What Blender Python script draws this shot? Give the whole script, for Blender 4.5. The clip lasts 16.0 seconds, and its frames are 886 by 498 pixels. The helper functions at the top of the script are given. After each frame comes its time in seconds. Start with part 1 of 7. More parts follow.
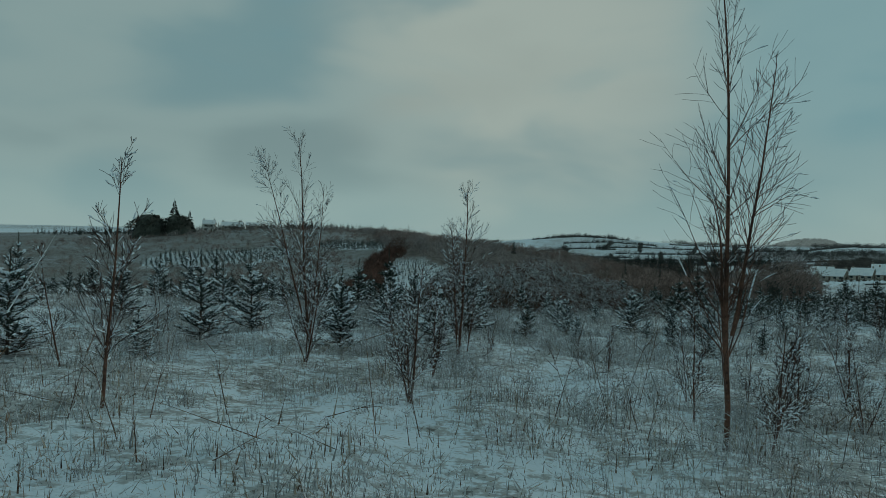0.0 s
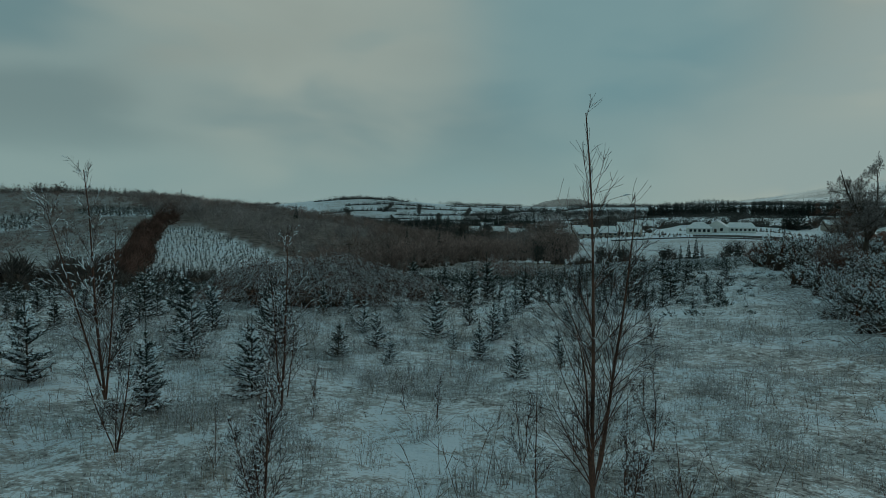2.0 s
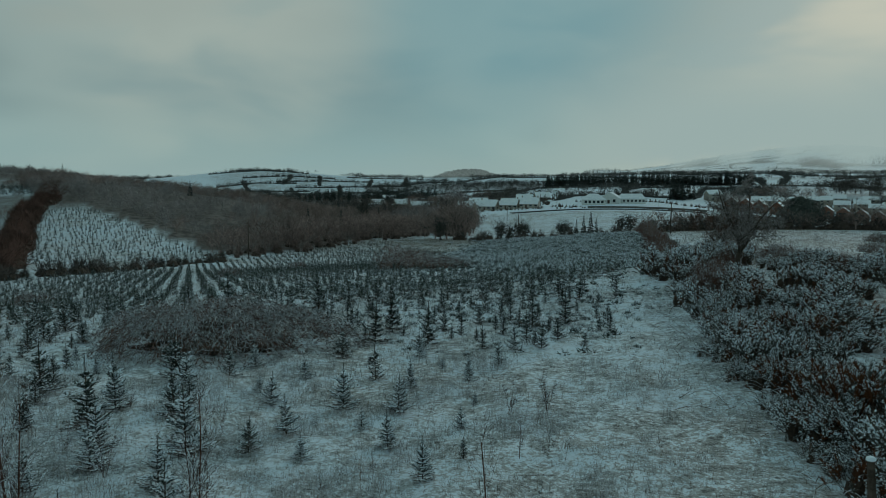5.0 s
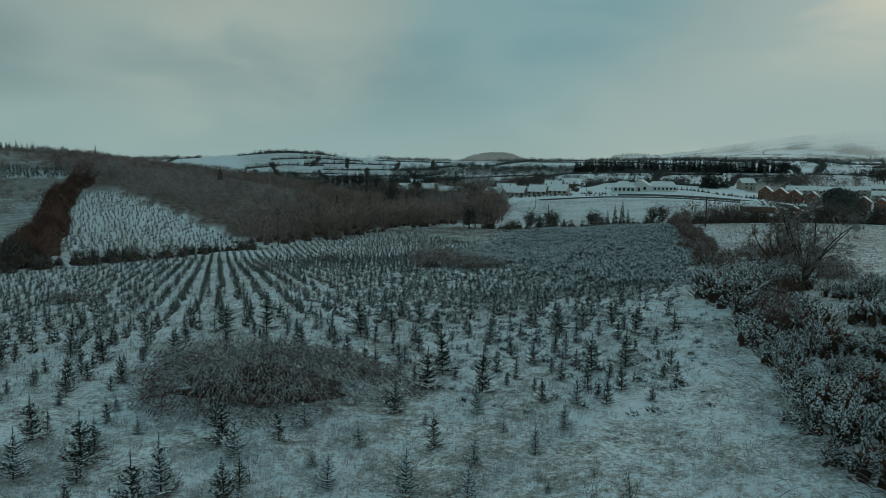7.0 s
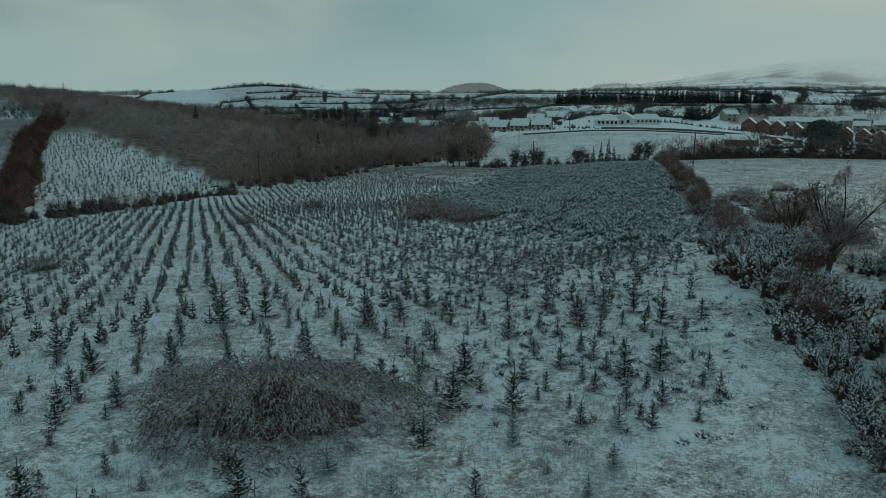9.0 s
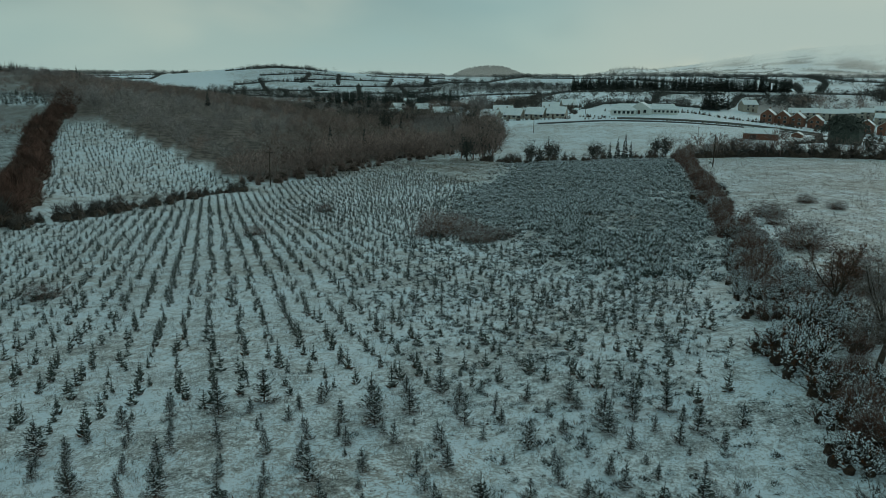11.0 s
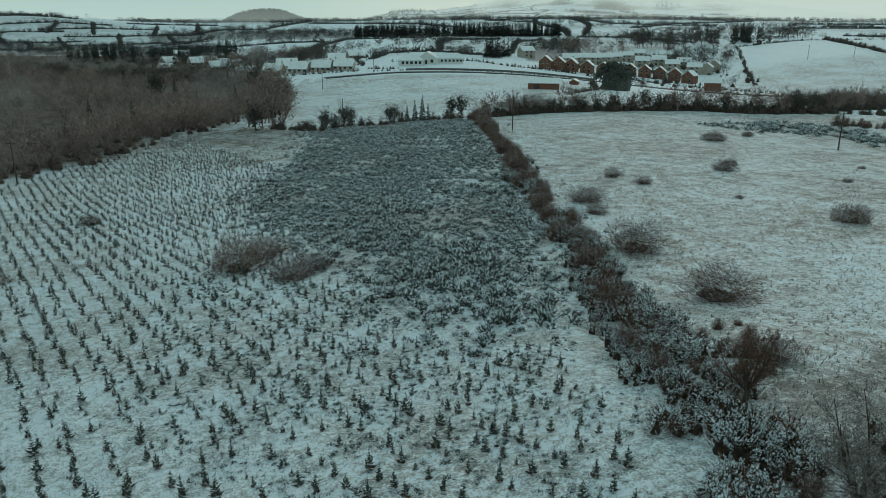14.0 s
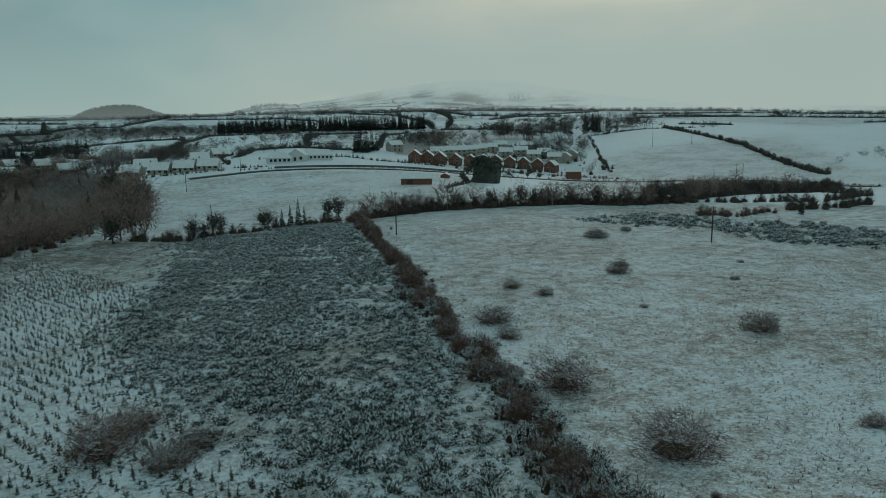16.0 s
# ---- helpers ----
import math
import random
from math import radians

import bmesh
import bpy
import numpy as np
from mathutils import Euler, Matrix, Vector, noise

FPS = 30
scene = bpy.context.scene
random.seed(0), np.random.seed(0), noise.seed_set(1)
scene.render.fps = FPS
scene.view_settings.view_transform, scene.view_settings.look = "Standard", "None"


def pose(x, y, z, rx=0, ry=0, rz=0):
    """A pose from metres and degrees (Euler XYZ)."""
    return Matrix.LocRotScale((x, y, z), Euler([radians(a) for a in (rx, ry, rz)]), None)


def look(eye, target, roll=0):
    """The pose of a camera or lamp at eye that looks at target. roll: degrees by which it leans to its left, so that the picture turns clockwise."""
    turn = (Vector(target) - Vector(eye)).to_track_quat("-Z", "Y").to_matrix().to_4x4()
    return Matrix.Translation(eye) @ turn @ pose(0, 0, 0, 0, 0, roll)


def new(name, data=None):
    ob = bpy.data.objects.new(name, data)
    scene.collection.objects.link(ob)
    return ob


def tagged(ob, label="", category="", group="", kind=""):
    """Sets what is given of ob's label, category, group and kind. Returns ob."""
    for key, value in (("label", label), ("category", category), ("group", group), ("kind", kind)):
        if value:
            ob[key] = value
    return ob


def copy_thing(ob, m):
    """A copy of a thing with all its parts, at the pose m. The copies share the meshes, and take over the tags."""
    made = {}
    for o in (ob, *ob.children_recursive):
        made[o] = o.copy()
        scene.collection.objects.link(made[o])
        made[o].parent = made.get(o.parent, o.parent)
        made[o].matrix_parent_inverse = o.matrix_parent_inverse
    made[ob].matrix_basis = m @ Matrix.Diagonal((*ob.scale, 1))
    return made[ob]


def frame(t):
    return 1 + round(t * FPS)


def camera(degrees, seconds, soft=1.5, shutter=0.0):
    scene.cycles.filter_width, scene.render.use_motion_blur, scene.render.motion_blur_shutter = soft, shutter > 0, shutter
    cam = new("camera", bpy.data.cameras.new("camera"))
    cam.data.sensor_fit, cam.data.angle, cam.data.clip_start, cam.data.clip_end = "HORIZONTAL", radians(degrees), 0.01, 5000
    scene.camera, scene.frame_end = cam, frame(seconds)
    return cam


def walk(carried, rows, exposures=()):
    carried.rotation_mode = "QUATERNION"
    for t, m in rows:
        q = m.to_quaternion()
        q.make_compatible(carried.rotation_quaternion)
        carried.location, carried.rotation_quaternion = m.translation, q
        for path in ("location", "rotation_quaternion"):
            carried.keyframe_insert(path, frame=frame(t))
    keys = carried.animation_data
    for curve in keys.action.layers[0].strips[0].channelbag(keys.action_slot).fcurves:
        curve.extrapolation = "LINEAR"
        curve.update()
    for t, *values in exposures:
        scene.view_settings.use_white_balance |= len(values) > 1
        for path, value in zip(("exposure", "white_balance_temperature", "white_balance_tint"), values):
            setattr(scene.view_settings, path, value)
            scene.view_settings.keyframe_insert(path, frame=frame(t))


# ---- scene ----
cam = camera(63.5, 16.0, soft=0.5)
PATH = [
    (0, (5.432, 10.211, 1.467), (4.535, 11.999, 1.47), 1.4),
    (0.5, (5.3, 10.279, 1.742), (4.525, 12.122, 1.746), 0.9),
    (1, (5.128, 10.433, 1.939), (4.529, 12.341, 1.954), 0.8),
    (1.5, (4.969, 10.425, 2.189), (4.513, 12.372, 2.197), 0.7),
    (2, (4.888, 10.287, 2.429), (4.566, 12.258, 2.336), 0.7),
    (2.5, (4.911, 10.08, 2.671), (4.747, 12.066, 2.499), 0.6),
    (3, (5.004, 9.947, 2.905), (5.005, 11.939, 2.734), 0.5),
    (3.5, (5.062, 9.809, 3.361), (5.194, 11.797, 3.19), 0.3),
    (4, (5.052, 9.866, 3.905), (5.237, 11.85, 3.734), 0.2),
    (4.5, (4.968, 9.854, 4.402), (5.077, 11.844, 4.229), 0.0),
    (5, (4.881, 9.913, 4.618), (4.83, 11.905, 4.444), 0.2),
    (5.2, (4.824, 10.013, 4.623), (4.752, 12.005, 4.454), 0.3),
    (7.3, (3.822, 11.768, 6.565), (3.698, 13.749, 6.317), 0.9),
    (7.5, (3.861, 11.978, 6.731), (3.736, 13.956, 6.465), 0.9),
    (8, (3.572, 12.483, 7.174), (3.451, 14.458, 6.883), 0.9),
    (8.5, (2.892, 13.173, 7.533), (2.789, 15.139, 7.18), 1.0),
    (8.7, (2.557, 13.434, 7.71), (2.494, 15.397, 7.329), 0.3),
    (10.8, (2.317, 16.693, 10.988), (2.22, 18.638, 10.536), 1.0),
    (11, (2.172, 17.175, 11.328), (2.076, 19.12, 10.873), 1.0),
    (11.5, (1.895, 18.696, 12.079), (1.853, 20.632, 11.582), 1.1),
    (12, (1.608, 20.441, 12.836), (1.656, 22.354, 12.254), 1.0),
    (12.5, (1.338, 22.355, 13.709), (1.481, 24.238, 13.049), 1.0),
    (13, (1.17, 24.567, 14.435), (1.419, 26.438, 13.771), 0.7),
    (13.5, (0.983, 26.677, 15.21), (1.329, 28.535, 14.555), 0.6),
    (14, (0.871, 29.066, 16.168), (1.329, 30.92, 15.573), 0.2),
    (14.5, (0.797, 31.294, 16.901), (1.346, 33.141, 16.363), -0.0),
    (15, (0.661, 33.798, 17.674), (1.314, 35.631, 17.214), -0.3),
    (15.5, (0.541, 35.97, 18.353), (1.275, 37.783, 17.935), -0.5),
    (16, (0.527, 38.342, 19.008), (1.338, 40.134, 18.645), -0.7),
]
walk(cam, [(t, look(eye, target, roll)) for t, eye, target, roll in PATH], exposures=[(0, -0.05, 6500, 10), (2, -0.24, 6500, 10), (5.2, 0.0, 6500, 10), (8.7, 0.05, 6600, 10), (10.8, 0.24, 6850, 11), (12.5, 0.54, 7000, 12), (13.6, 0.66, 6950, 12), (14.6, 0.56, 6900, 12), (15.3, 0.31, 6800, 12), (16, 0.08, 6750, 12)])

# ---- light ----
world = bpy.data.worlds.new("winter_sky")
scene.world = world
world.use_nodes = True


def node(tree, kind, **values):
    n = tree.nodes.new(kind)
    for key, value in values.items():
        if key in n.inputs:
            n.inputs[key].default_value = value
    return n


def ramp(tree, stops, smooth=True):
    n = tree.nodes.new("ShaderNodeValToRGB")
    n.color_ramp.interpolation = "EASE" if smooth else "LINEAR"
    e = n.color_ramp.elements
    while len(e) < len(stops):
        e.new(0.5)
    for item, (at, colour) in zip(e, stops):
        item.position = at
        item.color = (*colour, 1) if len(colour) == 3 else colour
    return n


def sky_world():
    t = world.node_tree
    t.nodes.clear()
    link = t.links.new
    out = node(t, "ShaderNodeOutputWorld")
    sky = t.nodes.new("ShaderNodeTexSky")
    sky.sky_type = "NISHITA"
    sky.sun_disc = False
    sky.sun_elevation, sky.sun_rotation = radians(18), radians(38)
    way = t.nodes.new("ShaderNodeTexCoord")
    # clouds drawn out along the horizon
    squash = t.nodes.new("ShaderNodeMapping")
    squash.inputs["Scale"].default_value = (1.0, 1.0, 2.6)
    squash.inputs["Location"].default_value = (0.3, 0.15, 0.2)
    link(way.outputs["Generated"], squash.inputs["Vector"])
    big = node(t, "ShaderNodeTexNoise", Scale=1.9, Detail=2.0, Roughness=0.4, Distortion=0.2)
    link(squash.outputs[0], big.inputs["Vector"])
    fine = node(t, "ShaderNodeTexNoise", Scale=4.5, Detail=3.0, Roughness=0.45, Distortion=0.3)
    link(squash.outputs[0], fine.inputs["Vector"])
    add = t.nodes.new("ShaderNodeMath")
    add.operation = "MULTIPLY_ADD"
    add.inputs[1].default_value = 0.35
    link(fine.outputs["Fac"], add.inputs[0])
    link(big.outputs["Fac"], add.inputs[2])
    cloud = ramp(t, [(0.40, (0.135, 0.295, 0.345)), (0.60, (0.172, 0.290, 0.305)), (0.76, (0.245, 0.350, 0.342)), (0.92, (0.195, 0.290, 0.290))])
    link(add.outputs[0], cloud.inputs[0])
    # warmer where the hidden sun stands
    sep = t.nodes.new("ShaderNodeSeparateXYZ")
    link(way.outputs["Generated"], sep.inputs[0])
    dot = t.nodes.new("ShaderNodeVectorMath")
    dot.operation = "DOT_PRODUCT"
    sun_way = Vector((math.sin(radians(42)) * math.cos(radians(8)), math.cos(radians(42)) * math.cos(radians(8)), math.sin(radians(8))))
    dot.inputs[1].default_value = sun_way
    link(way.outputs["Generated"], dot.inputs[0])
    near_sun = ramp(t, [(0.80, (0, 0, 0)), (1.0, (1, 1, 1))])
    link(dot.outputs["Value"], near_sun.inputs[0])
    dot2 = t.nodes.new("ShaderNodeVectorMath")
    dot2.operation = "DOT_PRODUCT"
    gap_way = Vector((math.sin(radians(-21)) * math.cos(radians(17)), math.cos(radians(-21)) * math.cos(radians(17)), math.sin(radians(17))))
    dot2.inputs[1].default_value = gap_way
    link(way.outputs["Generated"], dot2.inputs[0])
    gap = ramp(t, [(0.95, (0, 0, 0)), (1.0, (0.42, 0.42, 0.42))])
    link(dot2.outputs["Value"], gap.inputs[0])
    warm_sum = t.nodes.new("ShaderNodeMath")
    warm_sum.operation = "MAXIMUM"
    link(near_sun.outputs[0], warm_sum.inputs[0])
    link(gap.outputs[0], warm_sum.inputs[1])
    warm_cut = t.nodes.new("ShaderNodeMath")
    warm_cut.operation = "MULTIPLY"
    warm_ramp = ramp(t, [(0.40, (0.55, 0.55, 0.55)), (0.62, (1, 1, 1))])
    link(fine.outputs["Fac"], warm_ramp.inputs[0])
    link(warm_sum.outputs[0], warm_cut.inputs[0])
    link(warm_ramp.outputs[0], warm_cut.inputs[1])
    warm = t.nodes.new("ShaderNodeMix")
    warm.data_type = "RGBA"
    warm.inputs["B"].default_value = (0.50, 0.52, 0.43, 1)
    link(warm_cut.outputs[0], warm.inputs["Factor"])
    
    # pale band of mist over the horizon
    band = ramp(t, [(0.0, (1, 1, 1)), (0.03, (0.85, 0.85, 0.85)), (0.14, (0, 0, 0))])
    link(sep.outputs["Z"], band.inputs[0])
    low = t.nodes.new("ShaderNodeMix")
    low.data_type = "RGBA"
    low.inputs["B"].default_value = (0.305, 0.455, 0.445, 1)
    half = t.nodes.new("ShaderNodeMath")
    half.operation = "MULTIPLY"
    half.inputs[1].default_value = 0.6
    link(band.outputs[0], half.inputs[0])
    link(half.outputs[0], low.inputs["Factor"])
    link(cloud.outputs[0], low.inputs["A"])
    link(low.outputs["Result"], warm.inputs["A"])
    under = node(t, "ShaderNodeBackground", Strength=1.0)
    # a thin blue gap in the cloud
    dot3 = t.nodes.new("ShaderNodeVectorMath")
    dot3.operation = "DOT_PRODUCT"
    dot3.inputs[1].default_value = Vector((math.sin(radians(5)) * math.cos(radians(15)), math.cos(radians(5)) * math.cos(radians(15)), math.sin(radians(15))))
    link(way.outputs["Generated"], dot3.inputs[0])
    thin = ramp(t, [(0.965, (0, 0, 0)), (1.0, (0.34, 0.34, 0.34))])
    link(dot3.outputs["Value"], thin.inputs[0])
    blue = t.nodes.new("ShaderNodeMix")
    blue.data_type = "RGBA"
    blue.inputs["B"].default_value = (0.125, 0.345, 0.405, 1)
    link(thin.outputs[0], blue.inputs["Factor"])
    link(warm.outputs["Result"], blue.inputs["A"])
    link(blue.outputs["Result"], under.inputs["Color"])
    clear = node(t, "ShaderNodeBackground", Strength=0.05)
    link(sky.outputs[0], clear.inputs["Color"])
    mix = node(t, "ShaderNodeMixShader")
    mix.inputs[0].default_value = 0.94
    link(clear.outputs[0], mix.inputs[1])
    link(under.outputs[0], mix.inputs[2])
    link(mix.outputs[0], out.inputs[0])


sky_world()
sun_data = bpy.data.lights.new("sun", "SUN")
sun_data.energy, sun_data.angle, sun_data.color = 0.5, radians(25), (1.0, 0.95, 0.87)
sun = new("sun", sun_data)
sun.matrix_world = look((0, 0, 0), (-math.sin(radians(38)) * 0.9, -math.cos(radians(38)) * 0.9, -0.22))

# ---- materials ----


def material(name, dark, light, scale=6.0, fine=40.0, rough=0.85, bump=0.3, spread=0.25, island=0.0, frost=None, frost_at=0.6, metal=0.0, low=0.35, high=0.65):
    """Two-tone noise material at world size; island: brightness change from piece to piece; frost: pale rime in patches."""
    m = bpy.data.materials.new(name)
    m.use_nodes = True
    t = m.node_tree
    link = t.links.new
    bsdf = t.nodes["Principled BSDF"]
    bsdf.inputs["Roughness"].default_value = rough
    bsdf.inputs["Metallic"].default_value = metal
    bsdf.inputs["Specular IOR Level"].default_value = 0.25
    geo = t.nodes.new("ShaderNodeNewGeometry")
    a = node(t, "ShaderNodeTexNoise", Scale=scale, Detail=5.0, Roughness=0.6)
    b = node(t, "ShaderNodeTexNoise", Scale=fine, Detail=3.0, Roughness=0.6)
    link(geo.outputs["Position"], a.inputs["Vector"])
    link(geo.outputs["Position"], b.inputs["Vector"])
    mid = t.nodes.new("ShaderNodeMix")
    mid.inputs["Factor"].default_value = 0.45
    link(a.outputs["Fac"], mid.inputs["A"])
    link(b.outputs["Fac"], mid.inputs["B"])
    tone = ramp(t, [(low, dark), (high, light)])
    link(mid.outputs["Result"], tone.inputs[0])
    colour = tone.outputs[0]
    if frost:
        mask = ramp(t, [(frost_at, (0, 0, 0)), (frost_at + 0.12, (1, 1, 1))])
        link(b.outputs["Fac"], mask.inputs[0])
        fm = t.nodes.new("ShaderNodeMix")
        fm.data_type = "RGBA"
        fm.inputs["B"].default_value = (*frost, 1)
        link(mask.outputs[0], fm.inputs["Factor"])
        link(colour, fm.inputs["A"])
        colour = fm.outputs["Result"]
    if island:
        hsv = t.nodes.new("ShaderNodeHueSaturation")
        span = t.nodes.new("ShaderNodeMapRange")
        span.inputs["To Min"].default_value, span.inputs["To Max"].default_value = 1 - island, 1 + island
        link(geo.outputs["Random Per Island"], span.inputs["Value"])
        link(span.outputs["Result"], hsv.inputs["Value"])
        link(colour, hsv.inputs["Color"])
        colour = hsv.outputs["Color"]
    link(colour, bsdf.inputs["Base Color"])
    if bump:
        bp = t.nodes.new("ShaderNodeBump")
        bp.inputs["Strength"].default_value, bp.inputs["Distance"].default_value = bump, 0.02
        link(b.outputs["Fac"], bp.inputs["Height"])
        link(bp.outputs[0], bsdf.inputs["Normal"])
    return m


SNOW_WHITE = (0.78, 0.84, 0.88)
snow = material("snow", (0.68, 0.79, 0.87), (0.84, 0.90, 0.94), 3.0, 60.0, 0.7, 0.4)
roof_snow = material("roof_snow", (0.66, 0.72, 0.76), (0.84, 0.87, 0.89), 0.6, 3.0, 0.7, 0.2)
needles = material("spruce_needles", (0.020, 0.034, 0.030), (0.066, 0.086, 0.072), 4.0, 60.0, 0.7, 0.0, island=0.35, frost=(0.34, 0.38, 0.39), frost_at=0.64)
needles_brown = material("browned_lower_needles", (0.05, 0.025, 0.014), (0.12, 0.06, 0.03), 6.0, 60.0, 0.8, 0.0, island=0.3)
far_spruce = material("far_spruce", (0.020, 0.030, 0.029), (0.056, 0.068, 0.060), 0.5, 6.0, 0.8, 0.0, island=0.4)
bark_birch = material("young_birch_bark", (0.050, 0.024, 0.017), (0.17, 0.082, 0.056), 8.0, 60.0, 0.75, 0.4, frost=(0.3, 0.27, 0.25), frost_at=0.74)
twig = material("dark_twigs", (0.022, 0.012, 0.010), (0.065, 0.036, 0.030), 5.0, 50.0, 0.8, 0.0, island=0.3)
bark_grey = material("hawthorn_bark", (0.034, 0.026, 0.021), (0.105, 0.080, 0.060), 5.0, 40.0, 0.85, 0.4, island=0.2)
brown_twig = material("brown_shrub_twigs", (0.085, 0.042, 0.031), (0.21, 0.112, 0.082), 2.0, 20.0, 0.85, 0.0, island=0.35)
hedge_brown = material("brown_hedge_twigs", (0.072, 0.040, 0.032), (0.165, 0.092, 0.072), 0.3, 3.0, 0.9, 0.0, island=0.4)
rime_twig = material("rimed_twigs", (0.22, 0.22, 0.22), (0.66, 0.71, 0.75), 4.0, 30.0, 0.85, 0.0, island=0.4)
gorse_green = material("gorse_green", (0.038, 0.038, 0.031), (0.112, 0.106, 0.086), 3.0, 40.0, 0.8, 0.0, island=0.35, frost=(0.46, 0.49, 0.51), frost_at=0.56)
low_gorse = material("low_gorse_green", (0.044, 0.055, 0.050), (0.112, 0.128, 0.115), 3.0, 40.0, 0.8, 0.0, island=0.5, frost=(0.42, 0.46, 0.47), frost_at=0.66)
# brown of the inner stems, darkened to stand for shade inside the bush
gorse_shaded_heart = material("gorse_shaded_heart", (0.026, 0.019, 0.015), (0.085, 0.055, 0.038), 3.0, 25.0, 0.95, 0.5)
gorse_rust = material("dead_gorse", (0.06, 0.022, 0.010), (0.17, 0.062, 0.024), 4.0, 40.0, 0.9, 0.0, island=0.3)
straw = material("frosted_straw", (0.19, 0.155, 0.120), (0.37, 0.32, 0.255), 3.0, 40.0, 0.8, 0.0, island=0.4, frost=(0.62, 0.66, 0.68), frost_at=0.56)
dead_leaf = material("dead_weed", (0.075, 0.042, 0.028), (0.18, 0.11, 0.07), 5.0, 40.0, 0.85, 0.0, island=0.4)
# wood tones raised to take in the pale mist over the valley
wood_far = material("bare_wood", (0.165, 0.118, 0.105), (0.345, 0.255, 0.228), 0.05, 0.6, 0.9, 0.0, island=0.45)
wood_grey = material("rimed_wood", (0.19, 0.170, 0.165), (0.36, 0.330, 0.325), 0.05, 0.6, 0.9, 0.0, island=0.4)
wood_olive = material("olive_wood", (0.150, 0.120, 0.106), (0.300, 0.250, 0.218), 0.05, 0.6, 0.9, 0.0, island=0.4)
hedge_far = material("far_hedge", (0.060, 0.055, 0.051), (0.135, 0.118, 0.104), 0.2, 2.0, 0.9, 0.0, island=0.4)
# twig brown made darker, so the core reads as shade between the twigs
hedge_shaded_heart = material("hedge_shaded_heart", (0.052, 0.038, 0.031), (0.110, 0.080, 0.063), 1.0, 8.0, 0.95, 0.4)
ivy = material("ivy_leaves", (0.028, 0.035, 0.031), (0.072, 0.079, 0.065), 1.0, 9.0, 0.7, 0.0, island=0.4)
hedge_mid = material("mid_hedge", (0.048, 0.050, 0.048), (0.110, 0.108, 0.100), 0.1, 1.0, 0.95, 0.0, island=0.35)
# far copy of the hedge colour, with aerial haze mixed into its grey-blue
hedge_haze_tint = material("haze_tinted_hedge", (0.055, 0.062, 0.064), (0.120, 0.130, 0.130), 0.05, 0.5, 0.95, 0.0, island=0.3)
pole_wood = material("pole_wood", (0.05, 0.035, 0.026), (0.13, 0.10, 0.08), 2.0, 30.0, 0.85, 0.4)
render_white = material("white_render", (0.58, 0.60, 0.58), (0.72, 0.73, 0.70), 0.6, 4.0, 0.85, 0.1)
render_cream = material("cream_render", (0.32, 0.29, 0.245), (0.44, 0.40, 0.345), 0.6, 4.0, 0.85, 0.1)
brick_red = material("red_brick", (0.15, 0.065, 0.045), (0.27, 0.125, 0.085), 1.5, 9.0, 0.9, 0.2)
slate = material("slate", (0.05, 0.055, 0.06), (0.11, 0.115, 0.12), 1.5, 9.0, 0.6, 0.2)
glass_dark = material("window_glass", (0.015, 0.02, 0.022), (0.04, 0.05, 0.055), 0.5, 2.0, 0.12, 0.0)
frame_white = material("window_frame", (0.6, 0.6, 0.58), (0.72, 0.72, 0.7), 2.0, 9.0, 0.5, 0.0)
door_paint = material("door_paint", (0.05, 0.03, 0.025), (0.10, 0.06, 0.05), 2.0, 9.0, 0.5, 0.0)
tarmac = material("wet_tarmac", (0.035, 0.037, 0.04), (0.075, 0.078, 0.08), 0.8, 12.0, 0.6, 0.2)
stone_wall = material("field_wall_stone", (0.07, 0.07, 0.065), (0.20, 0.19, 0.175), 2.0, 14.0, 0.9, 0.4)


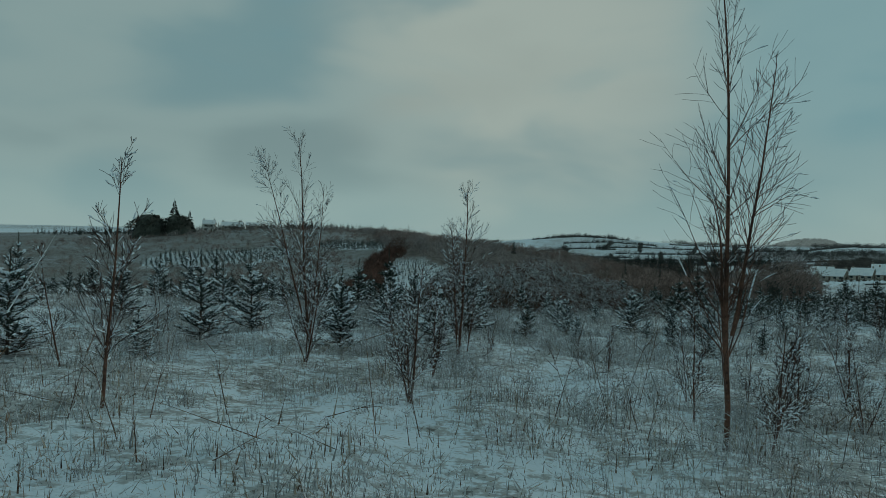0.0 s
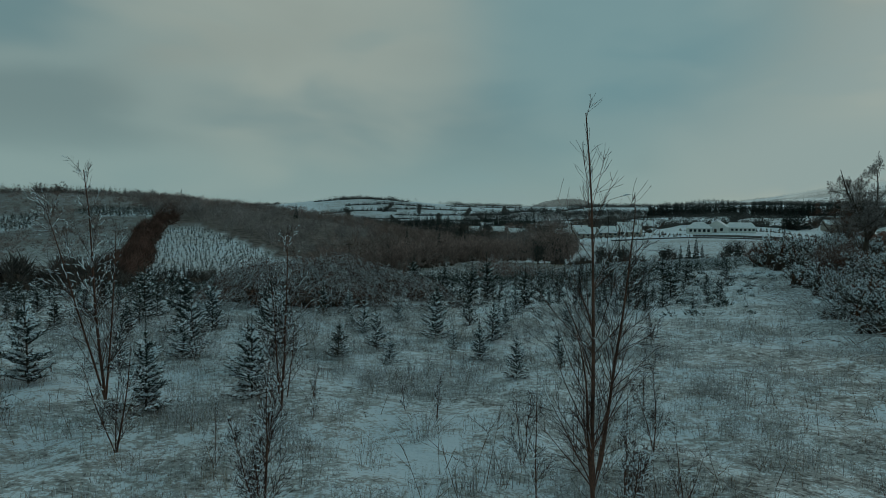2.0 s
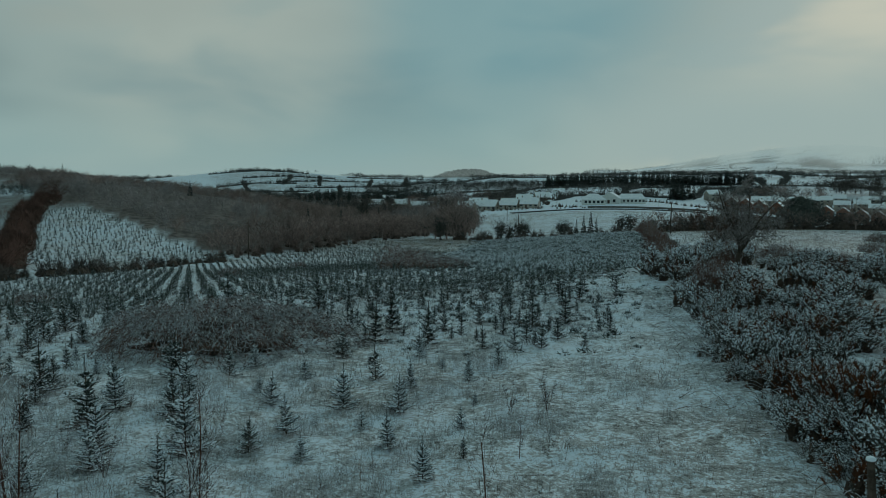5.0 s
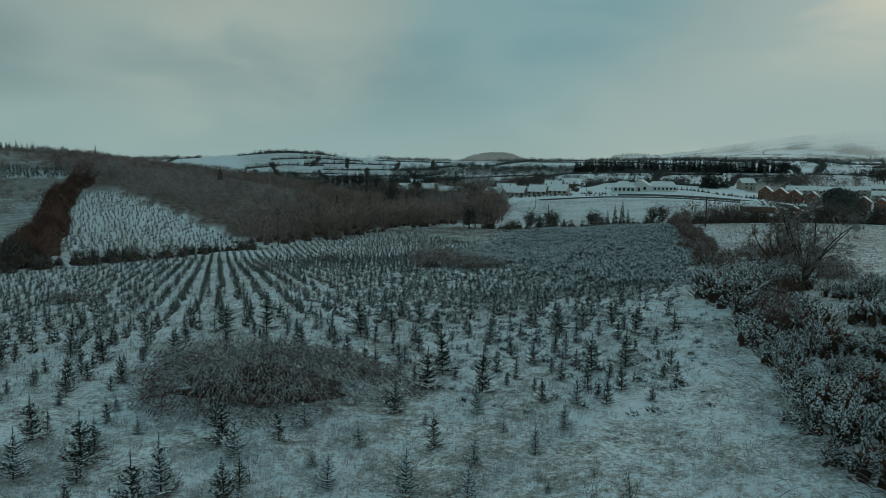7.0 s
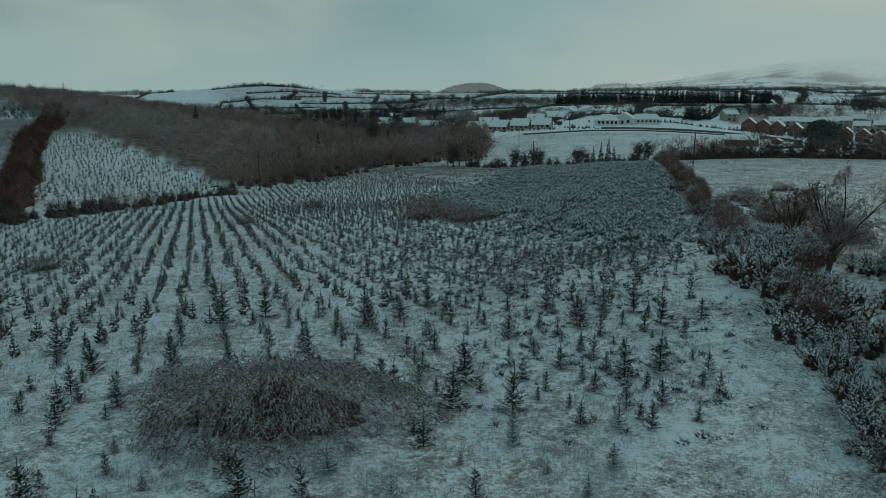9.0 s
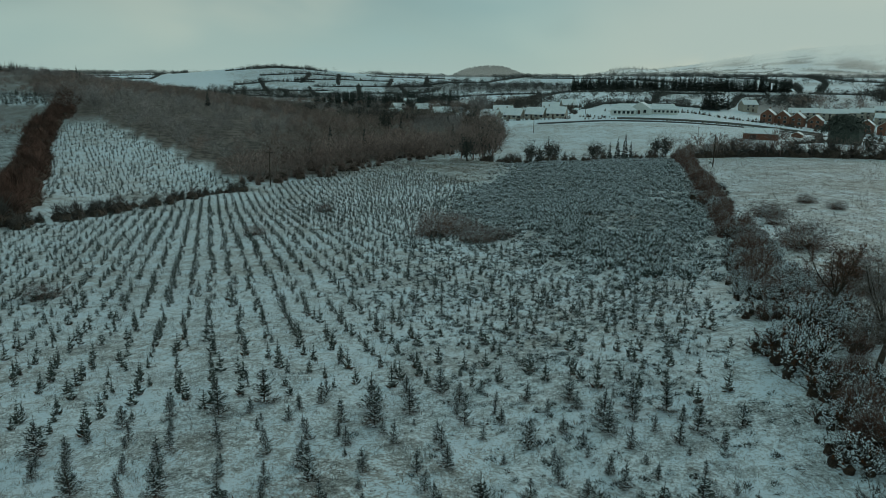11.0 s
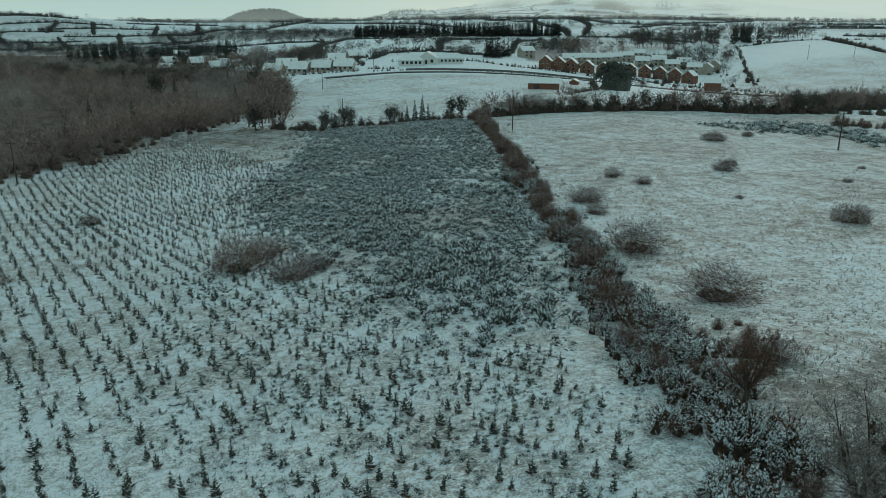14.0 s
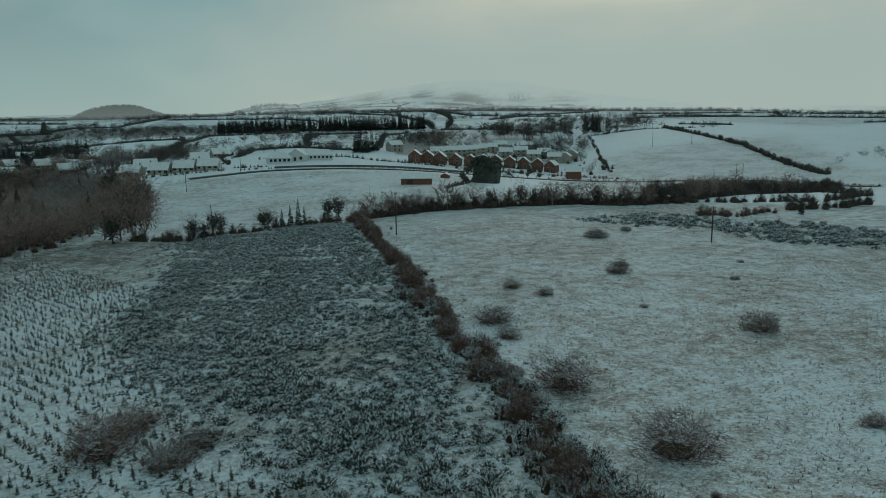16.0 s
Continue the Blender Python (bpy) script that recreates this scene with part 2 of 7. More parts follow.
def ground_material():
    m = bpy.data.materials.new("snowy_ground")
    m.use_nodes = True
    t = m.node_tree
    link = t.links.new
    bsdf = t.nodes["Principled BSDF"]
    bsdf.inputs["Roughness"].default_value = 0.75
    bsdf.inputs["Specular IOR Level"].default_value = 0.2
    geo = t.nodes.new("ShaderNodeNewGeometry")

    def grain(scale, detail=4.0, rough=0.6, distortion=0.0):
        n = node(t, "ShaderNodeTexNoise", Scale=scale, Detail=detail, Roughness=rough, Distortion=distortion)
        link(geo.outputs["Position"], n.inputs["Vector"])
        return n.outputs["Fac"]

    def calc(op, a, b):
        n = t.nodes.new("ShaderNodeMath")
        n.operation = op
        for socket, value in zip(n.inputs, (a, b)):
            if isinstance(value, (int, float)):
                socket.default_value = value
            else:
                link(value, socket)
        return n.outputs[0]

    def blend(fac, a, b):
        n = t.nodes.new("ShaderNodeMix")
        n.data_type = "RGBA"
        for key, value in (("Factor", fac), ("A", a), ("B", b)):
            if isinstance(value, tuple):
                n.inputs[key].default_value = (*value, 1)
            else:
                link(value, n.inputs[key])
        return n.outputs["Result"]

    def mask(value, a, b):
        n = ramp(t, [(a, (0, 0, 0)), (b, (1, 1, 1))])
        link(value, n.inputs[0])
        return n.outputs[0]

    wild = t.nodes.new("ShaderNodeAttribute")
    wild.attribute_name = "wild"
    wood = t.nodes.new("ShaderNodeAttribute")
    wood.attribute_name = "wood"
    wide, patch, tuft, speck, fleck = grain(0.05), grain(0.45, 4.0), grain(2.6, 4.0, 0.6), grain(9.0, 3.0, 0.6), grain(27.0, 2.0, 0.6)
    white = blend(mask(patch, 0.35, 0.7), (0.64, 0.75, 0.83), (0.80, 0.87, 0.92))
    frosted = blend(mask(wide, 0.42, 0.60), (0.40, 0.445, 0.465), (0.36, 0.365, 0.355))
    grass = blend(mask(tuft, 0.35, 0.65), (0.058, 0.062, 0.060), (0.150, 0.152, 0.146))
    cover = calc("ADD", calc("MULTIPLY", patch, 0.24), calc("MULTIPLY", tuft, 0.24))
    cover = calc("ADD", cover, calc("MULTIPLY", speck, 0.30))
    cover = calc("ADD", cover, calc("MULTIPLY", fleck, 0.22))
    cover = calc("ADD", cover, calc("MULTIPLY", calc("SUBTRACT", wild.outputs["Fac"], 0.5), 0.42))
    cover = calc("ADD", cover, calc("MULTIPLY", calc("SUBTRACT", wide, 0.5), 0.10))
    colour = blend(mask(cover, 0.475, 0.530), white, frosted)
    colour = blend(mask(cover, 0.552, 0.588), colour, grass)
    floor = blend(mask(patch, 0.35, 0.65), (0.060, 0.050, 0.045), (0.175, 0.150, 0.135))
    colour = blend(wood.outputs["Fac"], colour, floor)
    link(colour, bsdf.inputs["Base Color"])
    bp = t.nodes.new("ShaderNodeBump")
    bp.inputs["Strength"].default_value, bp.inputs["Distance"].default_value = 0.6, 0.05
    link(calc("ADD", speck, calc("MULTIPLY", tuft, 1.5)), bp.inputs["Height"])
    link(bp.outputs[0], bsdf.inputs["Normal"])
    return m


ground_mat = ground_material()

# ---- lie of the land ----
NEAR_SWELLS = [  # x, y, width, height
    (4, 12, 18, -0.72), (-22, 22, 22, 0.58), (-8, 37, 22, -0.61), (14, 38, 22, 1.63),
    (29, 24, 22, -1.64), (-53, 60, 38, -5.97), (-28, 80, 38, 2.88), (4, 87, 38, -0.56),
    (36, 80, 38, -0.93), (61, 60, 38, 0.6), (-82, 135, 60, 3.46), (-27, 159, 60, -16.64),
    (35, 159, 60, 12.46), (90, 135, 60, -8.73), (4, 15, 8, -0.75), (6, 33, 9, -0.63),
    (12, 62, 12, -1.52), (21, 54, 10, 1.94), (35, 73, 14, -0.41),
]
VALLEY_SWELLS = [  # x, y, width, height
    (-187, 203, 85, -26.11), (-119, 253, 85, 28.53), (-38, 279, 85, -15.59), (46, 279, 85, -5.1),
    (127, 253, 85, 4.68), (195, 203, 85, -1.41), (-389, 287, 130, -13.98), (-292, 390, 130, 22.91),
    (-176, 457, 130, 0.09), (-38, 490, 130, -21.81), (104, 482, 130, 23.57), (229, 436, 130, -21.75),
    (343, 351, 130, -9.6),
]
FAR_HILLS = [  # x, y, width, height
    (-647, 558, 260, 18.41), (-230, 829, 260, -14.61), (122, 854, 260, 1.26), (377, 776, 260, 2.71),
    (594, 623, 260, -5.12), (-341, 1214, 300, 2.5), (4, 1512, 500, 7.21), (638, 1371, 500, 12.18),
    (1119, 1016, 500, 9.78), (996, 3473, 700, -40.59), (1582, 3248, 700, 196.18), (2120, 2924, 700, -19.83),
]
BASE = (2.96, -22.09, 17.65)


def rise(x, y):
    """Height of the land in metres, for arrays of places."""
    x, y = np.asarray(x, float), np.asarray(y, float)
    r = np.hypot(x - 4, y - 12)
    z = BASE[0] + BASE[1] * np.log1p(r / 400) + BASE[2] * np.log1p(r / 400) ** 2
    for cx, cy, width, height in NEAR_SWELLS + VALLEY_SWELLS + FAR_HILLS:
        z = z + height * np.exp(-((x - cx) ** 2 + (y - cy) ** 2) / (2 * width**2))
    # low tussocks close by, gentle drumlins far off
    near = np.exp(-((r / 90) ** 2))
    z = z + near * (0.05 * np.sin(1.9 * x + 0.7 * y) * np.sin(1.3 * y - 0.6 * x) + 0.03 * np.sin(4.3 * x - 1.1 * y + 1) * np.sin(3.7 * y + 1.3 * x))
    # the drumlin with the chequered fields
    z = z + 18 * np.exp(-((x + 318) ** 2 + (y - 1130) ** 2) / (2 * 95**2)) + 2 * np.exp(-((x + 110) ** 2 + (y - 1120) ** 2) / (2 * 80**2)) - 5 * np.exp(-((x + 190) ** 2 + (y - 830) ** 2) / (2 * 120**2))
    far = np.clip((r - 900) / 1500, 0, 1)
    z = z - 24 * np.clip((r - 1250) / 1700, 0, 1)
    # the wooded knolls on the skyline
    z = z + 58 * np.exp(-((((x - 10) / 150) ** 2 + ((y - 3040) / 150) ** 2) ** 1.5)) + 26 * np.exp(-((x - 590) ** 2 + (y - 3150) ** 2) / (2 * 80**2))
    z = z + far * (9 * np.sin(x / 170 + 1.1 * np.sin(y / 260)) * np.sin(y / 210 + 0.6) + 14 * np.sin(x / 420 + 2) * np.sin(y / 520 + 0.7 * np.sin(x / 300)))
    return z


def inside(x, y, outline):
    """Which of the places lie within the outline."""
    x, y = np.asarray(x, float), np.asarray(y, float)
    hit = np.zeros(x.shape, bool)
    for (ax, ay), (bx, by) in zip(outline, outline[1:] + outline[:1]):
        crosses = (ay > y) != (by > y)
        hit ^= crosses & (x < (bx - ax) * (y - ay) / ((by - ay) or 1e-9) + ax)
    return hit


PLANTATION = [(-12, 15), (-40, 40), (-60, 98), (-57, 114), (-54, 134), (-53, 150), (-47, 170), (-34, 212), (-6, 252), (12, 232), (-3, 138), (4.4, 95), (9, 70), (17, 67), (15, 54), (12.5, 43), (9.8, 33), (8.5, 26), (7, 18)]
GORSE_FIELD = [(13, 240), (12, 205), (-3, 140), (1, 112), (4.4, 95), (7.6, 78), (13, 67), (20, 72), (27, 92), (33, 118), (41, 153), (52, 205), (56, 228)]
RIGHT_FIELD = [(16, 34), (20, 50), (24, 68), (31, 94), (38, 120), (46, 152), (56, 200), (61, 230), (104, 224), (138, 206), (160, 200), (150, 120), (90, 60), (40, 25)]
WHITE_FIELDS = ([(305, 425), (345, 500), (400, 598), (505, 636), (560, 622), (430, 400), (372, 350)], [(440, 395), (575, 622), (790, 672), (700, 420), (560, 300)])
VILLAGE_FIELD = [(-6, 254), (14, 240), (60, 236), (104, 230), (140, 300), (190, 400), (130, 415), (62, 424), (18, 420), (8, 360), (2, 300)]
FOREST = [(-50, 178), (-38, 197), (-29, 224), (-12, 262), (-3, 300), (3, 330), (4, 420), (-14, 500), (-20, 566), (-125, 767), (-286, 762), (-330, 640), (-290, 520), (-237, 381), (-140, 250), (-112, 234), (-76, 204)]
FAR_PLANTATION = [(-76, 137), (-97, 170), (-116, 208), (-122, 226), (-111, 229), (-77, 201), (-51, 174), (-59, 154)]
UPPER_PLANTATION = [(-206, 306), (-164, 293), (-146, 262), (-178, 268), (-200, 285)]
HILL_PLANTATION = [(-262, 236), (-192, 250), (-214, 284), (-280, 272)]

# ---- mesh tools ----


class Soup:
    """Triangles that are gathered into one mesh."""

    def __init__(self):
        self.v, self.t, self.m, self.n = [], [], [], 0

    def add(self, v, t, m=0):
        v, t = np.asarray(v, float).reshape(-1, 3), np.asarray(t, int).reshape(-1, 3)
        self.v.append(v)
        self.t.append(t + self.n)
        self.m.append(np.full(len(t), m) if np.isscalar(m) else np.asarray(m))
        self.n += len(v)
        return self

    def done(self):
        return (np.concatenate(self.v), np.concatenate(self.t), np.concatenate(self.m)) if self.v else (np.zeros((0, 3)), np.zeros((0, 3), int), np.zeros(0, int))

    def box(self, cx, cy, cz, sx, sy, sz, m=0):
        c = np.array([(i, j, k) for i in (-.5, .5) for j in (-.5, .5) for k in (-.5, .5)]) * (sx, sy, sz) + (cx, cy, cz)
        q = [(0, 1, 3, 2), (4, 6, 7, 5), (0, 4, 5, 1), (2, 3, 7, 6), (0, 2, 6, 4), (1, 5, 7, 3)]
        return self.add(c, [tri for a, b, d, e in q for tri in ((a, b, d), (a, d, e))], m)

    def tube(self, p, q, r0, r1, sides=4, m=0):
        p, q = np.asarray(p, float), np.asarray(q, float)
        d = (q - p) / (np.linalg.norm(q - p) + 1e-9)
        u = np.cross(d, (0.31, 0.52, 0.8))
        u /= np.linalg.norm(u) + 1e-9
        w = np.cross(d, u)
        a = np.arange(sides) * 2 * np.pi / sides
        ring = np.cos(a)[:, None] * u + np.sin(a)[:, None] * w
        i = np.arange(sides)
        j = (i + 1) % sides
        return self.add(np.r_[p + r0 * ring, q + r1 * ring], np.r_[np.c_[i, j, j + sides], np.c_[i, j + sides, i + sides]], m)

    def blade(self, p, q, width, m=0, side=None):
        """A thin leaf or twig: a narrow three-sided spike."""
        p, q = np.asarray(p, float), np.asarray(q, float)
        d = q - p
        u = np.cross(d, (0.2, 0.3, 0.9) if side is None else side)
        u *= width / (np.linalg.norm(u) + 1e-9) / 2
        w = np.cross(d, u)
        w *= width / (np.linalg.norm(w) + 1e-9) / 2
        return self.add([p - u - w * .6, p + u - w * .6, p + w, q], [(0, 1, 3), (1, 2, 3), (2, 0, 3)], m)

    def sliver(self, p, q, width, m=0):
        """One slim leaf or distant twig."""
        p, q = np.asarray(p, float), np.asarray(q, float)
        u = np.cross(q - p, (0.2, 0.9, 0.35))
        u *= width / (np.linalg.norm(u) + 1e-9) / 2
        return self.add([p - u, p + u, q], [(0, 1, 2)], m)

    def scatter(self, shapes, places, scales, turns, rng, tall=None):
        """Copies of the shapes at many places, joined."""
        places, scales, turns = np.asarray(places, float), np.asarray(scales, float), np.asarray(turns, float)
        pick = rng.integers(0, len(shapes), len(places))
        tall = np.ones(len(places)) if tall is None else np.asarray(tall)
        for k, (v, t, m) in enumerate(shapes):
            some = np.flatnonzero(pick == k)
            if not len(some):
                continue
            c, s = np.cos(turns[some])[:, None], np.sin(turns[some])[:, None]
            sc = scales[some][:, None]
            w = np.stack([(c * v[:, 0] - s * v[:, 1]) * sc, (s * v[:, 0] + c * v[:, 1]) * sc, v[:, 2] * sc * tall[some][:, None]], -1) + places[some][:, None]
            tri = t[None] + (np.arange(len(some)) * len(v))[:, None, None]
            self.add(w.reshape(-1, 3), tri.reshape(-1, 3), np.tile(m, len(some)))
        return self


def mesh(name, shape, mats, smooth=False):
    v, t, m = shape
    me = bpy.data.meshes.new(name)
    me.vertices.add(len(v))
    me.vertices.foreach_set("co", v.astype(np.float32).ravel())
    me.loops.add(3 * len(t))
    me.loops.foreach_set("vertex_index", t.astype(np.int32).ravel())
    me.polygons.add(len(t))
    me.polygons.foreach_set("loop_start", np.arange(0, 3 * len(t), 3, dtype=np.int32))
    for x in mats:
        me.materials.append(x)
    me.polygons.foreach_set("material_index", m.astype(np.int32))
    me.polygons.foreach_set("use_smooth", np.full(len(t), smooth))
    me.update(calc_edges=True)
    return me


JOINED = ("needles", "snow", "lower_needles", "crown", "foliage", "dead_foliage", "rime", "tangle", "branches", "ivy", "limb")


def part(name, shape, mats, parent, label="", smooth=False):
    ob = new(name, mesh(name, shape.done() if isinstance(shape, Soup) else shape, mats if isinstance(mats, list) else [mats], smooth))
    ob.parent = parent
    if label:
        ob["label"] = label
    if name in JOINED:
        ob["kind"] = "stuff"
    return ob


def split(shape, k):
    v, t, m = shape
    t = t[m == k]
    used, inv = np.unique(t, return_inverse=True)
    return v[used], inv.reshape(-1, 3), np.zeros(len(t), int)


def thing(name, shape, parts, label, category, group=""):
    """An Empty with one mesh for each material of the shape: parts are (name, material, label)."""
    root = tagged(new(name), label, category, group)
    root.empty_display_size = 0.1
    for k, (pname, mat, plabel) in enumerate(parts):
        piece = split(shape, k)
        if len(piece[1]):
            part(pname, piece, mat, root, plabel)
    return root


def put(ob, x, y, s=1.0, turn=0.0, tall=1.0, sink=0.0, lean=0.0):
    ob.matrix_basis = spot(x, y, s, turn, tall, sink, lean)
    return ob


def spot(x, y, s=1.0, turn=0.0, tall=1.0, sink=0.0, lean=0.0):
    return pose(x, y, float(rise(x, y)) - sink, lean, 0, turn) @ Matrix.Diagonal((s, s, s * tall, 1))


def stuff(name, soup, mats, label, category, smooth=False):
    ob = new(name, mesh(name, soup.done(), mats, smooth))
    return tagged(ob, label, category, "", "stuff")


def along(line, step, rng, jitter=0.4, width=0.0):
    """Places strung along a line of points, with their heights."""
    out = []
    for (ax, ay), (bx, by) in zip(line, line[1:]):
        length = math.hypot(bx - ax, by - ay)
        n = max(1, int(length / step))
        for k in range(n):
            f = (k + 0.5 + rng.uniform(-jitter, jitter)) / n
            o = rng.uniform(-width, width)
            out.append((ax + (bx - ax) * f - (by - ay) / length * o, ay + (by - ay) * f + (bx - ax) / length * o))
    return out


def grounded(points, sink=0.05):
    p = np.array(points, float).reshape(-1, 2)
    return np.c_[p, rise(p[:, 0], p[:, 1]) - sink]

# ---- ground ----


FAR_WOODS = (
    [(-125, 950), (-60, 935), (20, 870), (96, 822), (113, 925), (70, 1010), (-40, 1030), (-120, 1030)],
    [(178, 505), (214, 512), (278, 640), (252, 662), (204, 580)],
    [(-120, 720), (-50, 700), (-30, 760), (-60, 850), (-130, 850)],
    [(-330, 800), (-150, 790), (-110, 880), (-190, 930), (-330, 930)],
)


def scrub(x, y):
    """Where the far country is rough woodland instead of white field; 0 and below is field."""
    x, y = np.asarray(x, float), np.asarray(y, float)
    s = np.sin(x / 88 + 1.3 * np.sin(y / 190)) * np.sin(y / 125 + 1.1 * np.sin(x / 150)) + 0.6 * np.sin(x / 39 + y / 64) * np.sin(y / 47 - x / 83) - 0.28
    r = np.hypot(x - 4, y - 12)
    s = np.where(r < 1280, -1, s)
    for outline in FAR_WOODS:
        s = np.where(inside(x, y, outline), 0.6, s)
    for outline in WHITE_FIELDS:
        s = np.where(inside(x, y, outline), -1, s)
    return np.clip(s, -1, 1)


def build_ground():
    rng = np.random.default_rng(5)
    radii = np.r_[0.0, np.geomspace(0.9, 4900, 300)]
    view = np.radians(np.linspace(-66, 66, 400))
    back = np.radians(np.linspace(66, 294, 90)[1:-1])
    a = np.r_[view, back]
    rr, aa = np.meshgrid(radii[1:], a, indexing="ij")
    x, y = 4 + rr * np.sin(aa), 8 + rr * np.cos(aa)
    z = rise(x, y)
    v = np.r_[[[4, 8, float(rise(4, 8))]], np.stack([x, y, z], -1).reshape(-1, 3)]
    n, k = len(a), len(radii) - 1
    i, j = np.meshgrid(np.arange(k - 1), np.arange(n), indexing="ij")
    p = 1 + i * n + j
    q = 1 + i * n + (j + 1) % n
    t = np.r_[np.stack([p, q, q + n], -1).reshape(-1, 3), np.stack([p, q + n, p + n], -1).reshape(-1, 3)][:, ::-1]
    hub = np.c_[np.zeros(n, int), 1 + (np.arange(n) + 1) % n, 1 + np.arange(n)][:, ::-1]
    t = np.r_[t, hub]
    me = mesh("ground", (v, t, np.zeros(len(t), int)), [ground_mat], True)
    gx, gy = v[:, 0], v[:, 1]
    d = np.hypot(gx - 4, gy - 12)
    # field edges wander a little
    jx = gx + 1.6 * np.sin(gy * 0.5 + 1) + 1.1 * np.sin(gx * 0.9 + gy * 1.3)
    jy = gy + 1.6 * np.sin(gx * 0.5) + 1.1 * np.sin(gy * 1.1 - gx * 0.8)
    wild = np.full(len(v), 0.34) + 0.16 * np.clip(3 * np.sin(gx / 83 + 1.5 * np.sin(gy / 140)) * np.sin(gy / 97 + 0.8), 0, 1)
    moor = np.clip(2.2 * np.sin(gx / 61 + 1.5 * np.sin(gy / 120)) * np.sin(gy / 74 + 0.8 * np.sin(gx / 140)) + 0.9 * np.sin(gx / 23 + gy / 51), 0, 1)
    wild = np.where(d > 2000, 0.34 + 0.34 * moor, wild)
    wild[d < 255] = 0.55
    wild[inside(jx, jy, VILLAGE_FIELD)] = 0.50
    wild[inside(jx, jy, RIGHT_FIELD)] = 0.545
    wild[inside(jx, jy, GORSE_FIELD)] = 0.57
    wild[inside(jx, jy, [(17, 20), (18, 34), (20, 46), (24, 58), (44, 58), (46, 40), (34, 20)])] = 0.66
    wild[inside(gx + 0.3 * (jx - gx), gy + 0.3 * (jy - gy), [(6.4, 12), (11, 14), (10.2, 20), (10.8, 26), (12.2, 36), (14.6, 47), (13, 48), (10.4, 38), (8.6, 28), (7.2, 20)])] = 0.53
    wild[(np.hypot(gx - 3, gy - 12) < 7) & (gx < 6.4)] = 0.495
    planted = inside(jx, jy, PLANTATION)
    wild[planted] = 0.505 + 0.17 * np.clip((jy[planted] - 172) / 50, 0, 1)
    wild[inside(jx, jy, FAR_PLANTATION)] = 0.49
    hill = (gx < -60) & (d > 150) & (d < 640) & ~inside(jx, jy, FAR_PLANTATION)
    wild[hill] = 0.66
    wild[inside(jx, jy, HILL_PLANTATION) | inside(jx, jy, UPPER_PLANTATION)] = 0.52
    wood = inside(jx, jy, FOREST).astype(float)
    wood[hill & (d > 255)] = np.maximum(wood[hill & (d > 255)], 0.40)
    wood[inside(jx, jy, HILL_PLANTATION) | inside(jx, jy, UPPER_PLANTATION)] = 0
    rough = scrub(gx, gy)
    wood = np.maximum(wood, 0.72 * np.clip(rough * 3, 0, 1))
    wood[np.hypot(gx - 10, gy - 3040) < 215] = 0.95
    for label, values in (("wild", wild), ("wood", wood)):
        at = me.attributes.new(label, "FLOAT", "POINT")
        at.data.foreach_set("value", values.astype(np.float32))
    tagged(new("ground", me), "rolling winter fields under thin snow with dead grass showing", "ground", "", "structure")


build_ground()

# ---- plant shapes ----


